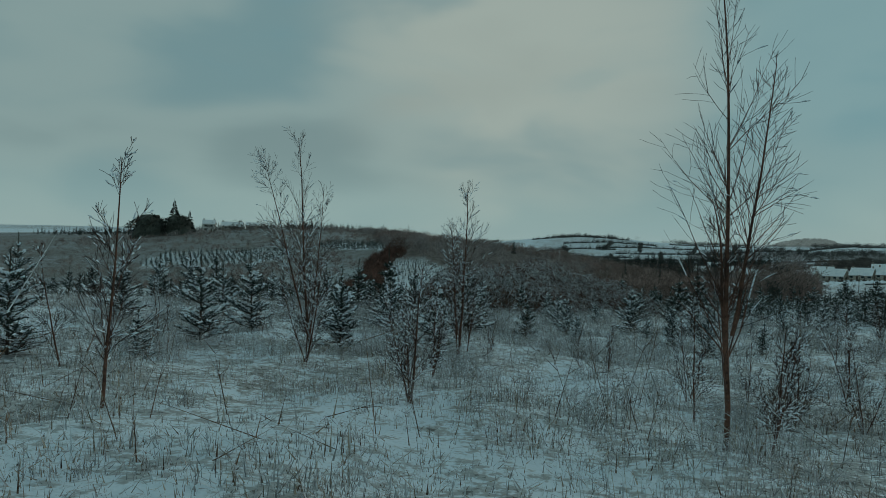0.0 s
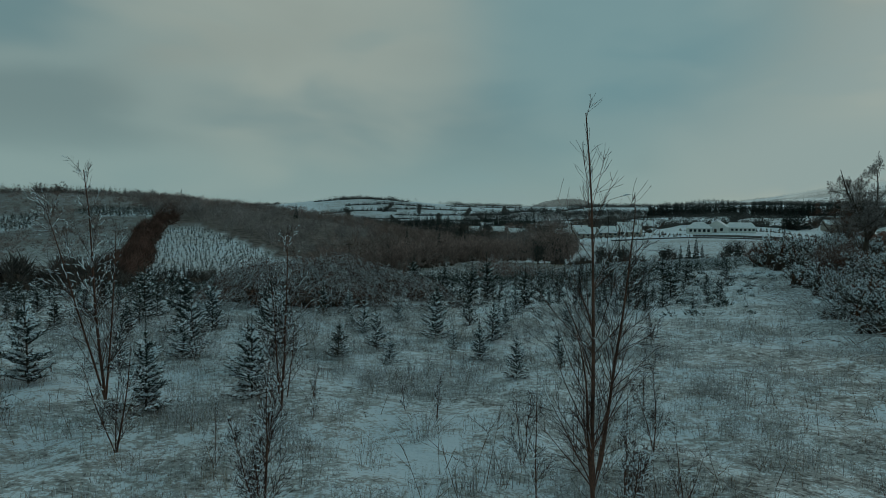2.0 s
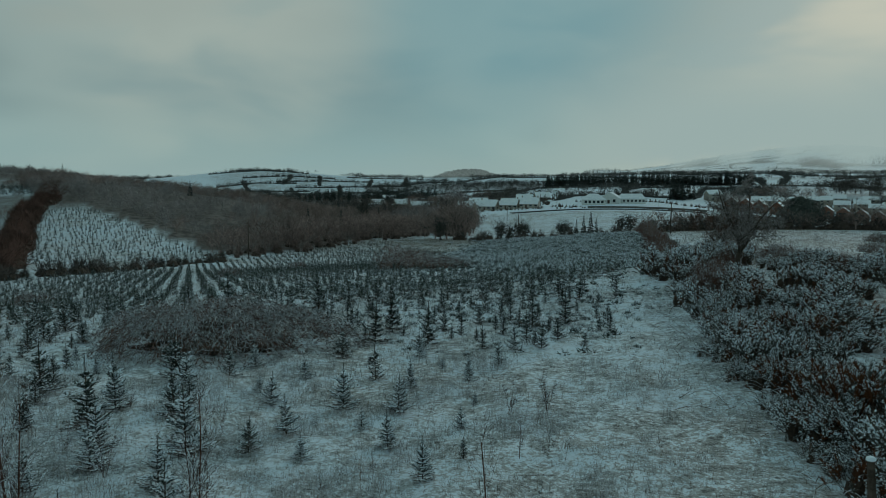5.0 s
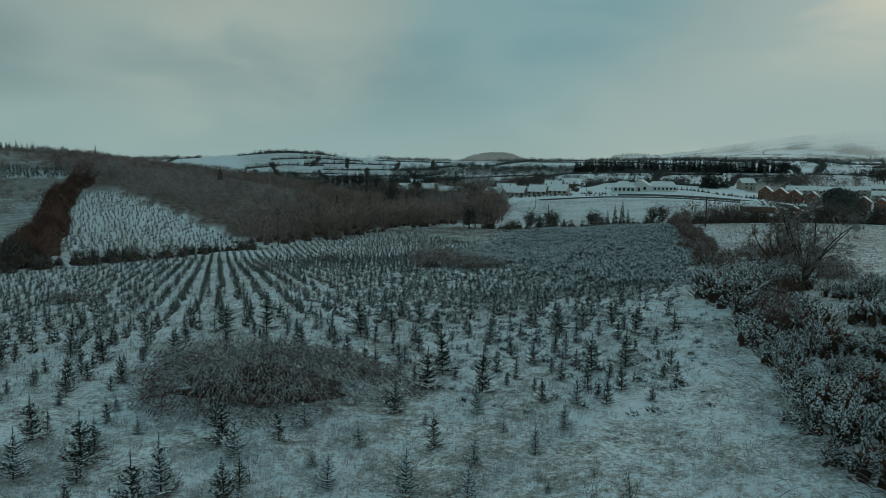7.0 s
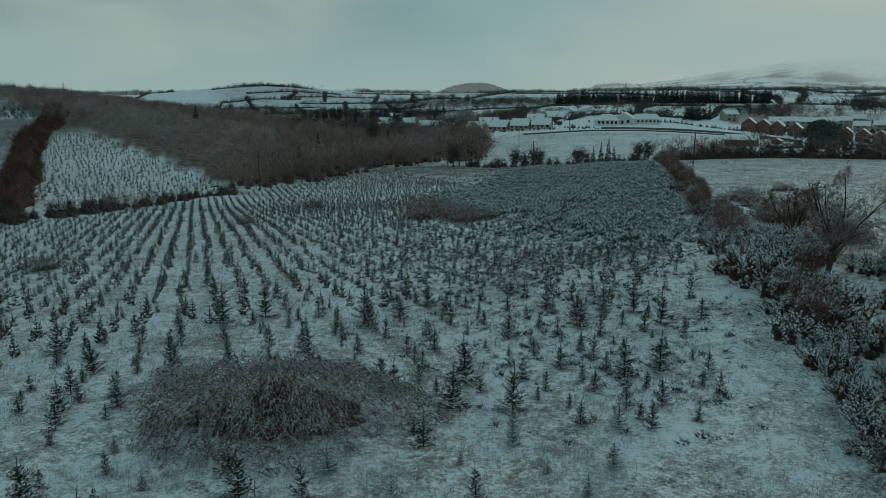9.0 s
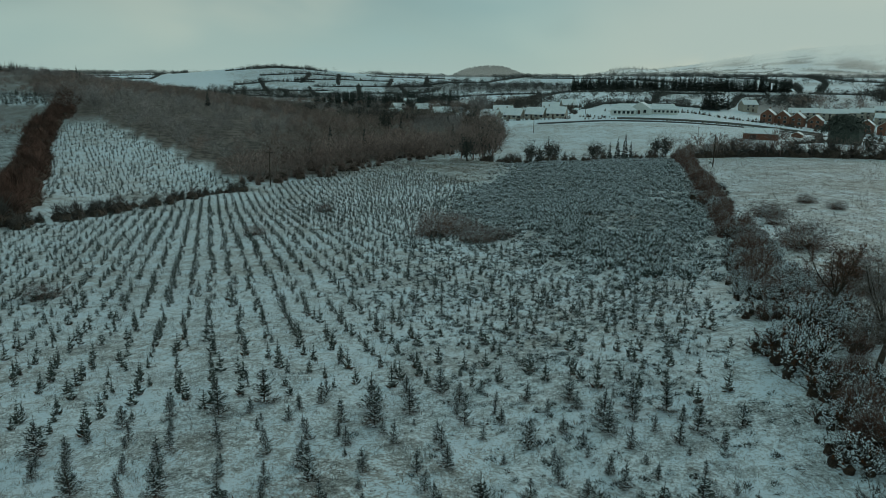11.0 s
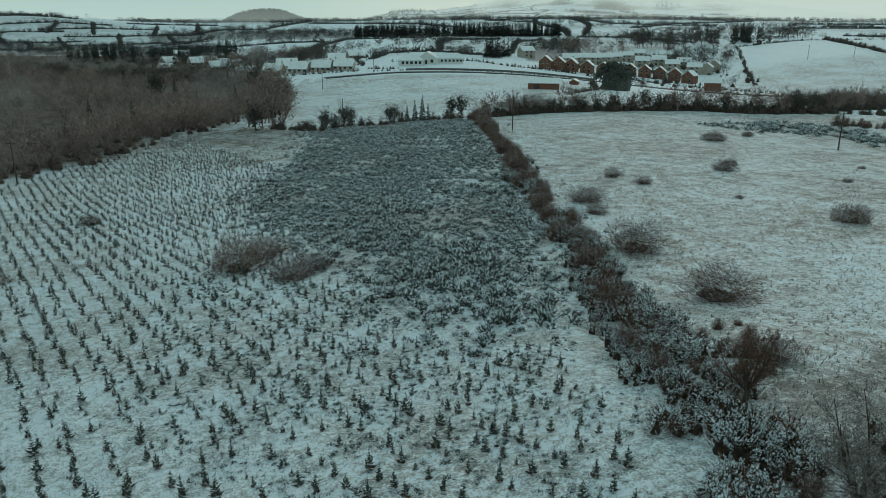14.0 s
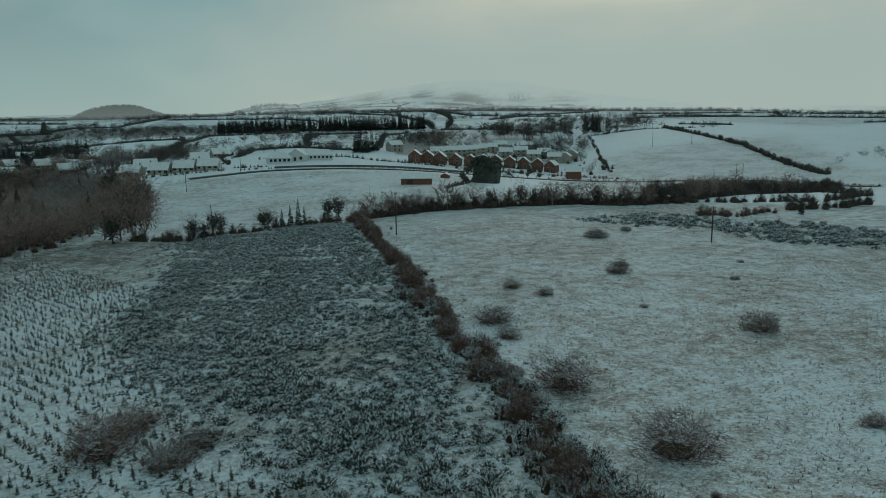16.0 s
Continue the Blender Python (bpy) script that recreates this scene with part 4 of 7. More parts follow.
# ---- the plantation of young spruces ----
SPRUCE_PARTS = [("trunk", bark_grey, ""), ("needles", needles, ""), ("snow", snow, "white snow on the twigs"), ("lower_needles", needles_brown, "browned lowest needles")]
ROW_WAY = radians(-21)
ROW_U, ROW_V = (math.sin(ROW_WAY), math.cos(ROW_WAY)), (math.cos(ROW_WAY), -math.sin(ROW_WAY))


def plant_spruces():
    rng = np.random.default_rng(11)
    kinds = []
    for k in range(11):
        shape = spruce_shape(rng, 1.0, 9 + k % 3, k > 6, 0.85 if k > 6 else 0.32)
        kinds.append(thing("young_spruce", shape, SPRUCE_PARTS, "young dark green spruce dusted with snow in frosted grass", "spruce", "young spruces of the plantation"))
    used = set()

    def stand(x, y, height, laden=False, sink=0.02):
        k = int(rng.integers(7, 11)) if laden else int(rng.integers(0, 7))
        m = spot(x, y, height * rng.uniform(0.92, 1.08), rng.uniform(0, 360), rng.uniform(0.95, 1.12), sink, rng.uniform(-4, 4))
        if k not in used:
            used.add(k)
            kinds[k].matrix_basis = m
        else:
            copy_thing(kinds[k], m)

    # the scattered ones in the rough grass where the walk begins: x, y, height
    first = [(-0.9, 16.5, 0.98), (-0.75, 14.1, 0.98), (-0.1, 14.9, 0.52), (0.4, 17.5, 0.85), (1.1, 18.7, 0.95), (-1.0, 20.8, 0.72), (-1.8, 18.4, 0.95), (-2.3, 24.3, 1.05), (0.2, 21.7, 1.1), (3.6, 22.2, 0.66), (3.0, 23.2, 0.36), (4.3, 20.7, 0.62),
             (0.4, 20.1, 0.75), (2.2, 21.5, 0.46), (1.6, 23.0, 0.72), (-0.1, 22.6, 0.8), (-1.6, 26.3, 0.8), (-1.3, 21.6, 0.8), (-2.8, 25.2, 0.75), (0.8, 24.9, 0.62), (0.2, 26.1, 0.5), (2.4, 24.7, 0.85), (3.6, 24.3, 0.78), (2.4, 29.1, 0.6), (3.7, 26.4, 0.6)]
    first += [(3.7, 30.3, 0.65), (4.4, 28.8, 0.55), (5.1, 27.5, 0.6), (5.9, 29.0, 0.65), (6.5, 31.3, 0.75), (-1.6, 20.0, 0.65), (-3.6, 17.6, 1.0), (-5.4, 24.5, 0.85), (-6.2, 21.4, 0.9), (-4.4, 27.6, 0.75), (-8.6, 27.0, 0.85), (-9.3, 23.4, 0.9), (-6.4, 17.8, 1.05),
              (-3.9, 20.0, 0.85), (-9.6, 30.0, 0.75), (-11.8, 27.8, 0.85), (-12.4, 24.4, 0.9), (-5.9, 29.4, 0.7), (5.2, 25.3, 0.5), (1.0, 27.4, 0.6), (-0.6, 28.6, 0.7), (4.9, 23.4, 0.4)]
    for x, y, h in first:
        stand(x, y, h * 1.08, True)
    # the planted rows behind
    spots = []
    for r in range(-60, 40):
        off = r * 1.45
        bx, by = -9.1 + ROW_V[0] * off, 45.5 + ROW_V[1] * off
        f = -40.0
        while f < 230:
            f += (0.95 if r < 4 else 1.0) * rng.uniform(0.75, 1.3)
            x = bx + ROW_U[0] * f + ROW_V[0] * rng.normal(0, 0.2)
            y = by + ROW_U[1] * f + ROW_V[1] * rng.normal(0, 0.12)
            spots.append((x, y))
    p = np.array(spots)
    keep = inside(p[:, 0], p[:, 1], PLANTATION) & (rng.random(len(p)) > 0.12)
    mine = np.array([f[:2] for f in first])
    gap = np.hypot(p[:, None, 0] - mine[None, :, 0], p[:, None, 1] - mine[None, :, 1]).min(1)
    keep &= ~((p[:, 1] < 31) & (p[:, 0] > -14) & ((gap < 1.0) | (p[:, 1] < 21.5) | (p[:, 0] > 6) | (rng.random(len(p)) < 0.12)))
    keep &= ~(((p[:, 0] + 2.7) / 3.9) ** 2 + ((p[:, 1] - 31.6) / 3.1) ** 2 < 1)
    keep &= ~((p[:, 1] > 205) & (rng.random(len(p)) < 0.6))
    p = p[keep]
    from_walk = np.hypot(p[:, 0] - 1, p[:, 1] - 26)
    p = p[np.argsort(from_walk)]
    size = np.where(rng.random(len(p)) < 0.2, 0.58, 0.93) * rng.uniform(0.72, 1.25, len(p))
    for (x, y), h in zip(p[:250], size[:250]):
        stand(x, y, h * 1.12)
    shapes = [small_spruce_shape(rng) for k in range(8)]
    rest = p[250:]
    soup = Soup().scatter(shapes, grounded(rest, 0.03), size[250:] * 1.0, rng.uniform(0, 6.28, len(rest)), rng)
    stuff("young_spruce_rows", soup, [needles, snow, needles_brown], "rows of young spruces across the snowy slope", "spruces")
    # the block across the dip, and the one on the hill
    q = []
    for r in range(60):
        for c in range(70):
            q.append((-150 + r * 2.3 + rng.normal(0, 0.25), 125 + c * 1.7 + rng.normal(0, 0.3)))
    q = np.array(q)
    q = q[inside(q[:, 0], q[:, 1], FAR_PLANTATION) & (rng.random(len(q)) > 0.12)]
    soup = Soup().scatter(shapes, grounded(q, 0.03), rng.uniform(1.0, 1.6, len(q)), rng.uniform(0, 6.28, len(q)), rng)
    stuff("young_spruce_block", soup, [needles, snow, needles_brown], "young spruces on the snowy slope across the dip", "spruces")
    q = np.array([(-340 + r * 3.2 + c * 0.9 + rng.normal(0, .2), 190 + c * 2.0 + rng.normal(0, .4)) for r in range(75) for c in range(85)])
    q = q[(inside(q[:, 0], q[:, 1], HILL_PLANTATION) | inside(q[:, 0], q[:, 1], UPPER_PLANTATION)) & (rng.random(len(q)) > 0.1)]
    soup = Soup().scatter(shapes, grounded(q, 0.03), rng.uniform(1.8, 3.0, len(q)), rng.uniform(0, 6.28, len(q)), rng)
    stuff("young_spruce_hillside", soup, [needles, snow, needles_brown], "rows of young spruces on the far hillside", "spruces")


plant_spruces()

# ---- birches and saplings ----
BIRCH_PARTS = [("stem", bark_birch, "reddish brown stem"), ("crown", twig, ""), ("snow", snow, "thin snow on the twigs")]


def plant_birches():
    rng = np.random.default_rng(23)
    shape = birch_shape(rng, 3.65, [(0, 0.0, 0.0, 1.0), (0.9, 0.17, 0.04, 0.74), (0.7, -0.12, 0.1, 0.42)], 0.023, 36, 0.06)
    put(thing("birch", shape, BIRCH_PARTS, "slender bare young birch with two forked stems", "birch"), 5.1, 14.2, 0.71, 0)
    # x, y, height, stems
    thin = "thin bare birch sapling in frosted grass"
    saplings = [(2.0, 12.9, 1.45, 1, 14, "thin bare birch sapling standing in snowy grass"), (-0.3, 17.8, 2.75, 3, 18, "bare birch with three thin stems"), (1.8, 17.9, 2.1, 2, 20, "thin bare birch sapling with a bushy foot"),
                (3.05, 14.5, 1.0, 3, 18, "low bushy birch sapling with snow on its twigs"), (0.4, 13.8, 0.95, 1, 10, thin), (3.6, 17.9, 0.55, 2, 8, "tiny bare sapling in the snowy grass"), (5.8, 17.2, 0.85, 2, 9, thin), (4.75, 15.8, 0.95, 1, 9, thin),
                (5.9, 18.9, 0.7, 1, 8, thin), (4.6, 17.1, 0.6, 1, 8, thin), (1.6, 18.6, 1.0, 1, 9, thin), (6.7, 24.6, 1.0, 4, 8, "thin bare sapling with a brown foot"), (0.9, 20.2, 0.7, 2, 7, thin), (5.9, 21.8, 0.7, 1, 7, thin), (1.1, 15.9, 1.1, 3, 12, "bushy bare sapling in frosted grass"),
                (-0.9, 13.6, 1.1, 2, 12, "bushy bare sapling in frosted grass"), (2.4, 16.1, 0.9, 3, 11, "bushy bare sapling in frosted grass"), (5.3, 14.6, 0.8, 3, 9, "bushy shoots round a birch foot")]
    for x, y, h, n, shoots, label in saplings:
        stems = [(0, rng.uniform(-.12, .12), rng.uniform(-.12, .12), 1.0)] + [(0.06, rng.uniform(-.28, .28), rng.uniform(-.28, .28), rng.uniform(0.7, 0.95)) for k in range(n - 1)]
        shape = birch_shape(rng, h, stems, 0.006 * h + 0.003, int(shoots * 2.0), 0.38)
        put(thing("birch_sapling", shape, BIRCH_PARTS, label, "sapling", "birch saplings"), x, y)
    # seedlings among the grass
    kinds = [thing("birch_seedling", birch_shape(rng, 0.8, [(0, 0.1, 0, 1.0), (0.03, -0.3, 0.2, 0.8), (0.03, 0.2, -0.3, 0.7)], 0.006, 12, 0.4), BIRCH_PARTS, "small twiggy birch seedling in frosted grass", "seedling", "birch seedlings") for k in range(4)]
    k = 0
    while k < 48:
        x, y = rng.uniform(-4.5, 8.6), rng.uniform(13.4, 25.5)
        if math.hypot(x - 5.2, y - 10) < 3.6 or (x > 6.4 and rng.random() < 0.7):
            continue
        m = spot(x, y, rng.uniform(0.5, 1.15), rng.uniform(0, 360))
        if k < 4:
            kinds[k].matrix_basis = m
        else:
            copy_thing(kinds[k % 4], m)
        k += 1


plant_birches()

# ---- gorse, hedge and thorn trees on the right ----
GORSE_PARTS = [("shaded_heart", gorse_shaded_heart, ""), ("foliage", gorse_green, ""), ("snow", snow, "snow caught on the spines"), ("dead_foliage", gorse_rust, "rust-brown dead spines")]
SHRUB_PARTS = [("crown", brown_twig, ""), ("rime", rime_twig, "rimed outer twigs"), ("shaded_heart", hedge_shaded_heart, "")]
HEDGE_LINE = [(14.6, 38), (16.6, 45), (18.8, 54), (21.5, 62), (24.5, 73), (27.5, 84), (31, 97), (36, 118), (43, 150), (52, 190), (59, 228)]


def plant_gorse():
    rng = np.random.default_rng(31)
    big = [thing("gorse_bush", gorse_shape(rng, 1.35, 1.25, 1.15, 270, 30, 0.098, 0.020, 0.14, 0.72), GORSE_PARTS, "dark gorse bush heaped with snow beside the grass path", "gorse", "gorse bushes of the hedge") for k in range(4)]
    mid = [thing("gorse_bush", gorse_shape(rng, 1.4, 1.25, 1.1, 150, 14, 0.125, 0.030, 0.22, 0.80), GORSE_PARTS, "dark gorse bush heaped with snow", "gorse", "gorse bushes of the hedge") for k in range(4)]
    used = set()

    def stand(kinds, x, y, s, tall=1.0):
        k = int(rng.integers(0, len(kinds)))
        m = spot(x, y, s * rng.uniform(0.9, 1.1), rng.uniform(0, 360), tall * rng.uniform(0.9, 1.1), 0.05)
        if kinds[k] not in used:
            used.add(kinds[k])
            kinds[k].matrix_basis = m
        else:
            copy_thing(kinds[k], m)

    near = [(11.9, 20.2, 1.25), (12.9, 21.8, 1.2), (11.4, 22.2, 0.75), (12.0, 23.9, 0.95), (13.6, 24.0, 1.2), (11.9, 25.8, 0.75), (13.2, 26.5, 1.05), (12.3, 28.4, 0.95), (14.0, 28.8, 1.05), (12.6, 30.4, 0.95), (14.6, 31.3, 1.0),
            (12.9, 32.6, 0.95), (14.9, 33.9, 1.05), (13.4, 35.0, 0.9), (15.2, 36.4, 1.0), (12.9, 18.6, 1.3), (14.7, 20.5, 1.2), (15.6, 26.2, 1.0), (11.5, 18.2, 1.25), (12.0, 16.6, 1.3), (11.0, 24.3, 0.6), (10.6, 21.2, 0.65), (10.7, 19.7, 0.8), (10.9, 22.6, 0.7), (10.6, 18.4, 0.6), (11.3, 26.9, 0.6), (11.6, 29.6, 0.6)]
    for x, y, s in near:
        stand(big, x + 0.35, y, s * 0.86)
    put(thing("gorse_bush", gorse_shape(rng, 0.75, 0.7, 1.0, 150, 34, 0.085, 0.016, 1.0, 0.3), GORSE_PARTS, "dead rust-brown gorse bush among the green ones", "gorse", "gorse bushes of the hedge"), 12.3, 22.8, 1.15, 20, 1.25)
    near2 = [(16.2, 22.4, 1.0), (16.8, 24.4, .9), (17.4, 28.2, .95), (16.4, 30.2, .9), (16.9, 32.4, 1.0), (17.2, 36.0, 1.0), (13.9, 38.0, .95), (15.8, 39.0, 1.0), (14.8, 40.6, .95), (16.8, 41.2, 1.0), (15.6, 42.6, .9), (17.4, 43.2, .85), (16.2, 44.8, .9)]
    for x, y, s in near2:
        stand(mid, x, y, s, 0.9)
    for x, y in along(HEDGE_LINE[1:5], 0.55, rng, 0.4, 2.4) + along(HEDGE_LINE[4:7], 1.0, rng, 0.4, 2.2) + along(HEDGE_LINE[6:9], 2.2, rng, 0.4, 2.4):
        stand(mid, x, y, rng.uniform(0.55, 1.15), rng.uniform(0.85, 1.3))
    for x, y, s in [(19.5, 41, .9), (21.5, 43.5, 1.0), (23.6, 42.4, 1.1), (22.5, 46, .9), (25.5, 45, 1.1), (27.2, 47.5, .9), (24.2, 49.3, .8), (29.5, 46.5, 1.2), (31.5, 49, 1.0), (20.6, 38.6, .8), (18.6, 36.5, 1.0), (17.6, 33.4, .9), (34, 47, 1.1), (36, 50, 1.), (28.6, 43.6, 1.), (20.2, 40.2, .8), (22.4, 44.6, .9), (24.6, 43.6, .8), (26.4, 46.2, 1.0), (28.2, 45.2, .9), (30.6, 47.8, .8), (32.6, 47.2, .9), (33.2, 50.2, .7), (23.2, 47.6, .7), (37.5, 48.2, .9)]:
        stand(mid, x, y, s)
    for k in range(34):
        y = rng.uniform(24, 52)
        stand(mid, 17.5 + (y - 24) * 0.12 + rng.uniform(0, 1) ** 1.4 * (12 if y > 34 else 5), y, rng.uniform(0.4, 0.85), rng.uniform(0.8, 1.2))
    # bare brown thorn shrubs grown into the hedge
    shapes = [shrub_shape(rng, 1.3, 2.1, 120) for k in range(4)]
    kinds = [thing("hedge_shrub", s, SHRUB_PARTS, "bare brown thorn shrub in the field hedge", "shrub", "thorn shrubs of the hedge") for s in shapes]
    for x, y in along(HEDGE_LINE[:5], 1.0, rng, 0.45, 1.7) + along(HEDGE_LINE[4:7], 0.9, rng, 0.45, 1.2):
        stand(kinds, x, y, rng.uniform(0.55, 0.95) if y < 64 else rng.uniform(0.7, 1.2))
    for x, y in along(HEDGE_LINE[6:], 1.7, rng, 0.4, 1.4):
        stand(kinds, x, y, rng.uniform(0.75, 1.35) + 0.75 * max(0.0, math.sin(y / 4.3) * math.sin(y / 7.1 + 1)))
    for x, y, s in [(36.5, 117, 1.3), (41.5, 142, 2.2), (42.8, 147, 2.3), (38.8, 135, 2.2), (47, 172, 2.3), (49.1, 182, 2.7), (51, 190, 2.6), (55, 205, 2.6), (57.5, 216, 2.7), (35, 122.7, 1.6), (32.2, 107, 1.9), (30.8, 101, 1.5), (28.4, 93, 1.5), (26.7, 82.4, 1.5), (23.7, 72, 1.6), (45, 160, 1.9)]:
        stand(kinds, x, y, s)
    for k in range(16):
        y = rng.uniform(44, 66)
        stand(kinds, 19.5 + (y - 44) * 0.27 + rng.uniform(0, 4.5), y, rng.uniform(0.4, 0.8))
    # single shrubs in the fields
    single = [(-23.1, 131.5, 1.5), (-24.5, 99.5, 1.5), (-31, 68, 1.0), (-2.4, 93.4, 1.75), (2.2, 88.0, 1.75), (0.1, 97.6, 1.4), (4.2, 90.6, 1.2), (34, 87.2, 1.75), (32.3, 71.8, 1.75), (63.5, 93, 1.3), (39.8, 110.6, 1.3), (37.7, 103.6, 1.0), (51.3, 126.4, 0.85), (92.4, 162, 1.6), (53, 120.2, 0.8),
              (72.1, 128.8, 1.1), (105, 168, 0.8), (76.5, 133.6, 0.8), (47.7, 69.0, 0.6), (31, 92, 0.9), (30.5, 53, 0.9), (26, 58, 0.8), (86, 118, 0.5), (60, 108, 0.4), (100, 130, 0.5)]
    lone = [thing("field_shrub", wispy_shape(rng, 1.25, 1.15), SHRUB_PARTS, "lone bare brown shrub in a snowy field", "shrub", "lone field shrubs") for k in range(3)]
    for x, y, s in single:
        stand(lone, x, y, s)
    # low frosted scrub about the feet of the saplings
    low = [thing("frosted_bush", shrub_shape(rng, 0.55, 0.5, 40, False), [("crown", dead_leaf, ""), ("rime", rime_twig, "rimed outer twigs")], "low brown bramble bush white with frost", "bush", "low frosted bushes") for k in range(3)]
    for k in range(110):
        x, y = rng.uniform(-5, 8.0), rng.uniform(12.8, 25)
        if math.sin(0.9 * x + 1) * math.sin(0.8 * y + 2) > -0.15 and math.hypot(x - 5.3, y - 10) > 3.2:
            stand(low, x, y, rng.uniform(0.4, 1.0), 0.62)
    # the low gorse that has overrun the slope
    shapes = [low_gorse_shape(rng) for k in range(8)]
    q = rng.uniform((-9, 60), (64, 244), (44000, 2))
    stray = rng.normal(0, 1, (len(q), 2)) * np.minimum(0.012 * q[:, 1:] + 1.2, 3.2)
    q = q[inside(q[:, 0] + stray[:, 0], q[:, 1] + 2 * stray[:, 1], GORSE_FIELD)]
    tone = np.sin(q[:, 0] * 0.21 + 1) * np.sin(q[:, 1] * 0.13) + 0.6 * np.sin(q[:, 0] * 0.55 + q[:, 1] * 0.4)
    tone = tone + 0.5 * np.sin(q[:, 0] * 1.3 + 2 * np.sin(q[:, 1] * 0.7)) * np.sin(q[:, 1] * 1.1)
    q = q[(tone > -0.62) | (rng.random(len(q)) < 0.25)][:15000]
    soup = Soup().scatter(shapes, grounded(q, 0.06), rng.uniform(0.4, 0.9, len(q)) * rng.uniform(0.7, 1.7, len(q)), rng.uniform(0, 6.28, len(q)), rng)
    stuff("gorse_patch", soup, [gorse_shaded_heart, low_gorse, snow, gorse_rust], "low dark gorse with snow overrunning the slope", "gorse")
    q = rng.uniform((-6, 62), (62, 238), (9000, 2))
    q = q[inside(q[:, 0], q[:, 1], GORSE_FIELD)]
    lumps = np.sin(q[:, 0] * 0.31 + 2 * np.sin(q[:, 1] * 0.11)) * np.sin(q[:, 1] * 0.19 + 1.1) + rng.normal(0, 0.3, len(q))
    q = q[lumps > 0.25][:1500]
    soup = Soup().scatter(shapes, grounded(q, 0.06), rng.uniform(1.1, 2.0, len(q)), rng.uniform(0, 6.28, len(q)), rng)
    stuff("gorse_clumps", soup, [gorse_shaded_heart, low_gorse, snow, gorse_rust], "taller dark clumps in the low gorse", "gorse")
    q = rng.uniform((-9, 30), (19, 98), (13000, 2))
    q = q[inside(q[:, 0] + rng.normal(0, 2.2, len(q)), q[:, 1] + rng.normal(0, 3, len(q)), [(3, 96), (7.6, 78), (11, 66), (18, 66), (13.2, 46), (9.5, 32), (4, 33), (1, 44), (-6, 66), (-7, 92)])]
    q = q[np.sin(q[:, 0] * 0.9) * np.sin(q[:, 1] * 0.6) + rng.normal(0, .5, len(q)) > -0.2][:3000]
    soup = Soup().scatter(shapes, grounded(q, 0.05), rng.uniform(0.2, 0.55, len(q)), rng.uniform(0, 6.28, len(q)), rng)
    stuff("gorse_seedlings", soup, [gorse_shaded_heart, low_gorse, snow, gorse_rust], "small gorse plants creeping into the plantation", "gorse")
    # gorse at the lower corner of the right field
    q = rng.uniform((100, 125), (165, 195), (5200, 2))
    q = q[inside(q[:, 0] + rng.normal(0, 1.5, len(q)), q[:, 1] + rng.normal(0, 2.5, len(q)), [(104, 184), (125, 189), (137, 184), (139, 170), (153, 160), (156, 139), (145, 128), (129, 138), (124, 152), (129, 164), (116, 174)])]
    q = q[np.sin(q[:, 0] * 0.45) * np.sin(q[:, 1] * 0.4) + rng.normal(0, 0.4, len(q)) > -0.25][:1300]
    soup = Soup().scatter(shapes, grounded(q, 0.1), rng.uniform(0.9, 2.4, len(q)), rng.uniform(0, 6.28, len(q)), rng)
    stuff("gorse_thicket", soup, [gorse_shaded_heart, low_gorse, snow, gorse_rust], "dark gorse thicket at the foot of the field", "gorse")


plant_gorse()


def plant_thorns():
    rng = np.random.default_rng(41)
    parts = [("limb", bark_grey, ""), ("crown", wood_grey, "")]
    put(thing("thorn_tree", hawthorn_shape(rng, 5.0), parts, "bare spreading thorn tree with a thick trunk in the hedge", "tree"), 18.0, 44.4, 1.05, 40)
    put(thing("thorn_tree", hawthorn_shape(rng, 4.6), [("limb", bark_grey, ""), ("crown", brown_twig, "reddish brown twigs")], "bare rounded thorn tree beside the hedge", "tree"), 20.2, 52.8, 0.86, 160)


plant_thorns()

# ---- bramble mound in the plantation ----


def bramble_mound():
    rng = np.random.default_rng(51)
    root = tagged(new("bramble_mound"), "tangled bramble mound rimed with snow among the spruces", "brambles")
    root.matrix_basis = pose(-2.7, 31.6, float(rise(-2.7, 31.6)))
    # a dark lump stands for the shade beneath the stems
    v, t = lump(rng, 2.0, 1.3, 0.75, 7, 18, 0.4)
    part("shaded_heart", Soup().add(v, t), gorse_shaded_heart, root)
    dark, pale = Soup(), Soup()
    for k in range(4200):
        a, r = rng.uniform(0, 6.283), math.sqrt(rng.uniform(0, 1)) * rng.uniform(0.9, 1.2)
        edge = 1 + 0.16 * math.sin(3 * a) + 0.12 * math.sin(5 * a + 1)
        x, y = 3.6 * edge * r * math.cos(a), 2.9 * edge * r * math.sin(a)
        z = (1.35 + 0.25 * math.sin(2.1 * x) * math.cos(1.9 * y)) * max(0.0, 1 - r**2.4) ** 0.7
        b = a + rng.normal(0, 0.9)
        p = np.array((x, y, z * rng.uniform(0.6, 1.0)))
        reach, hop = rng.uniform(0.25, 0.75), rng.uniform(0.08, 0.30)
        w = rng.uniform(0.008, 0.014)
        s = pale if rng.random() < 0.48 + 0.32 * (z > 0.8) else dark
        last = p
        for j in range(1, 5):
            u = j / 4
            n = p + np.array((math.cos(b) * reach * u, math.sin(b) * reach * u, hop * 4 * u * (1 - u * 0.95) * 0.7 - 0.22 * u * u))
            n[2] = max(n[2], 0.0)
            s.blade(last, n + (n - last) * 0.25, w, 0)
            if rng.random() < 0.5:
                (pale if rng.random() < 0.5 else dark).blade(n, n + rng.normal(0, 0.07, 3), 0.03, 0)
            last = n
    part("tangle", dark, brown_twig, root)
    part("rime", pale, rime_twig, root, "arching stems white with rime")


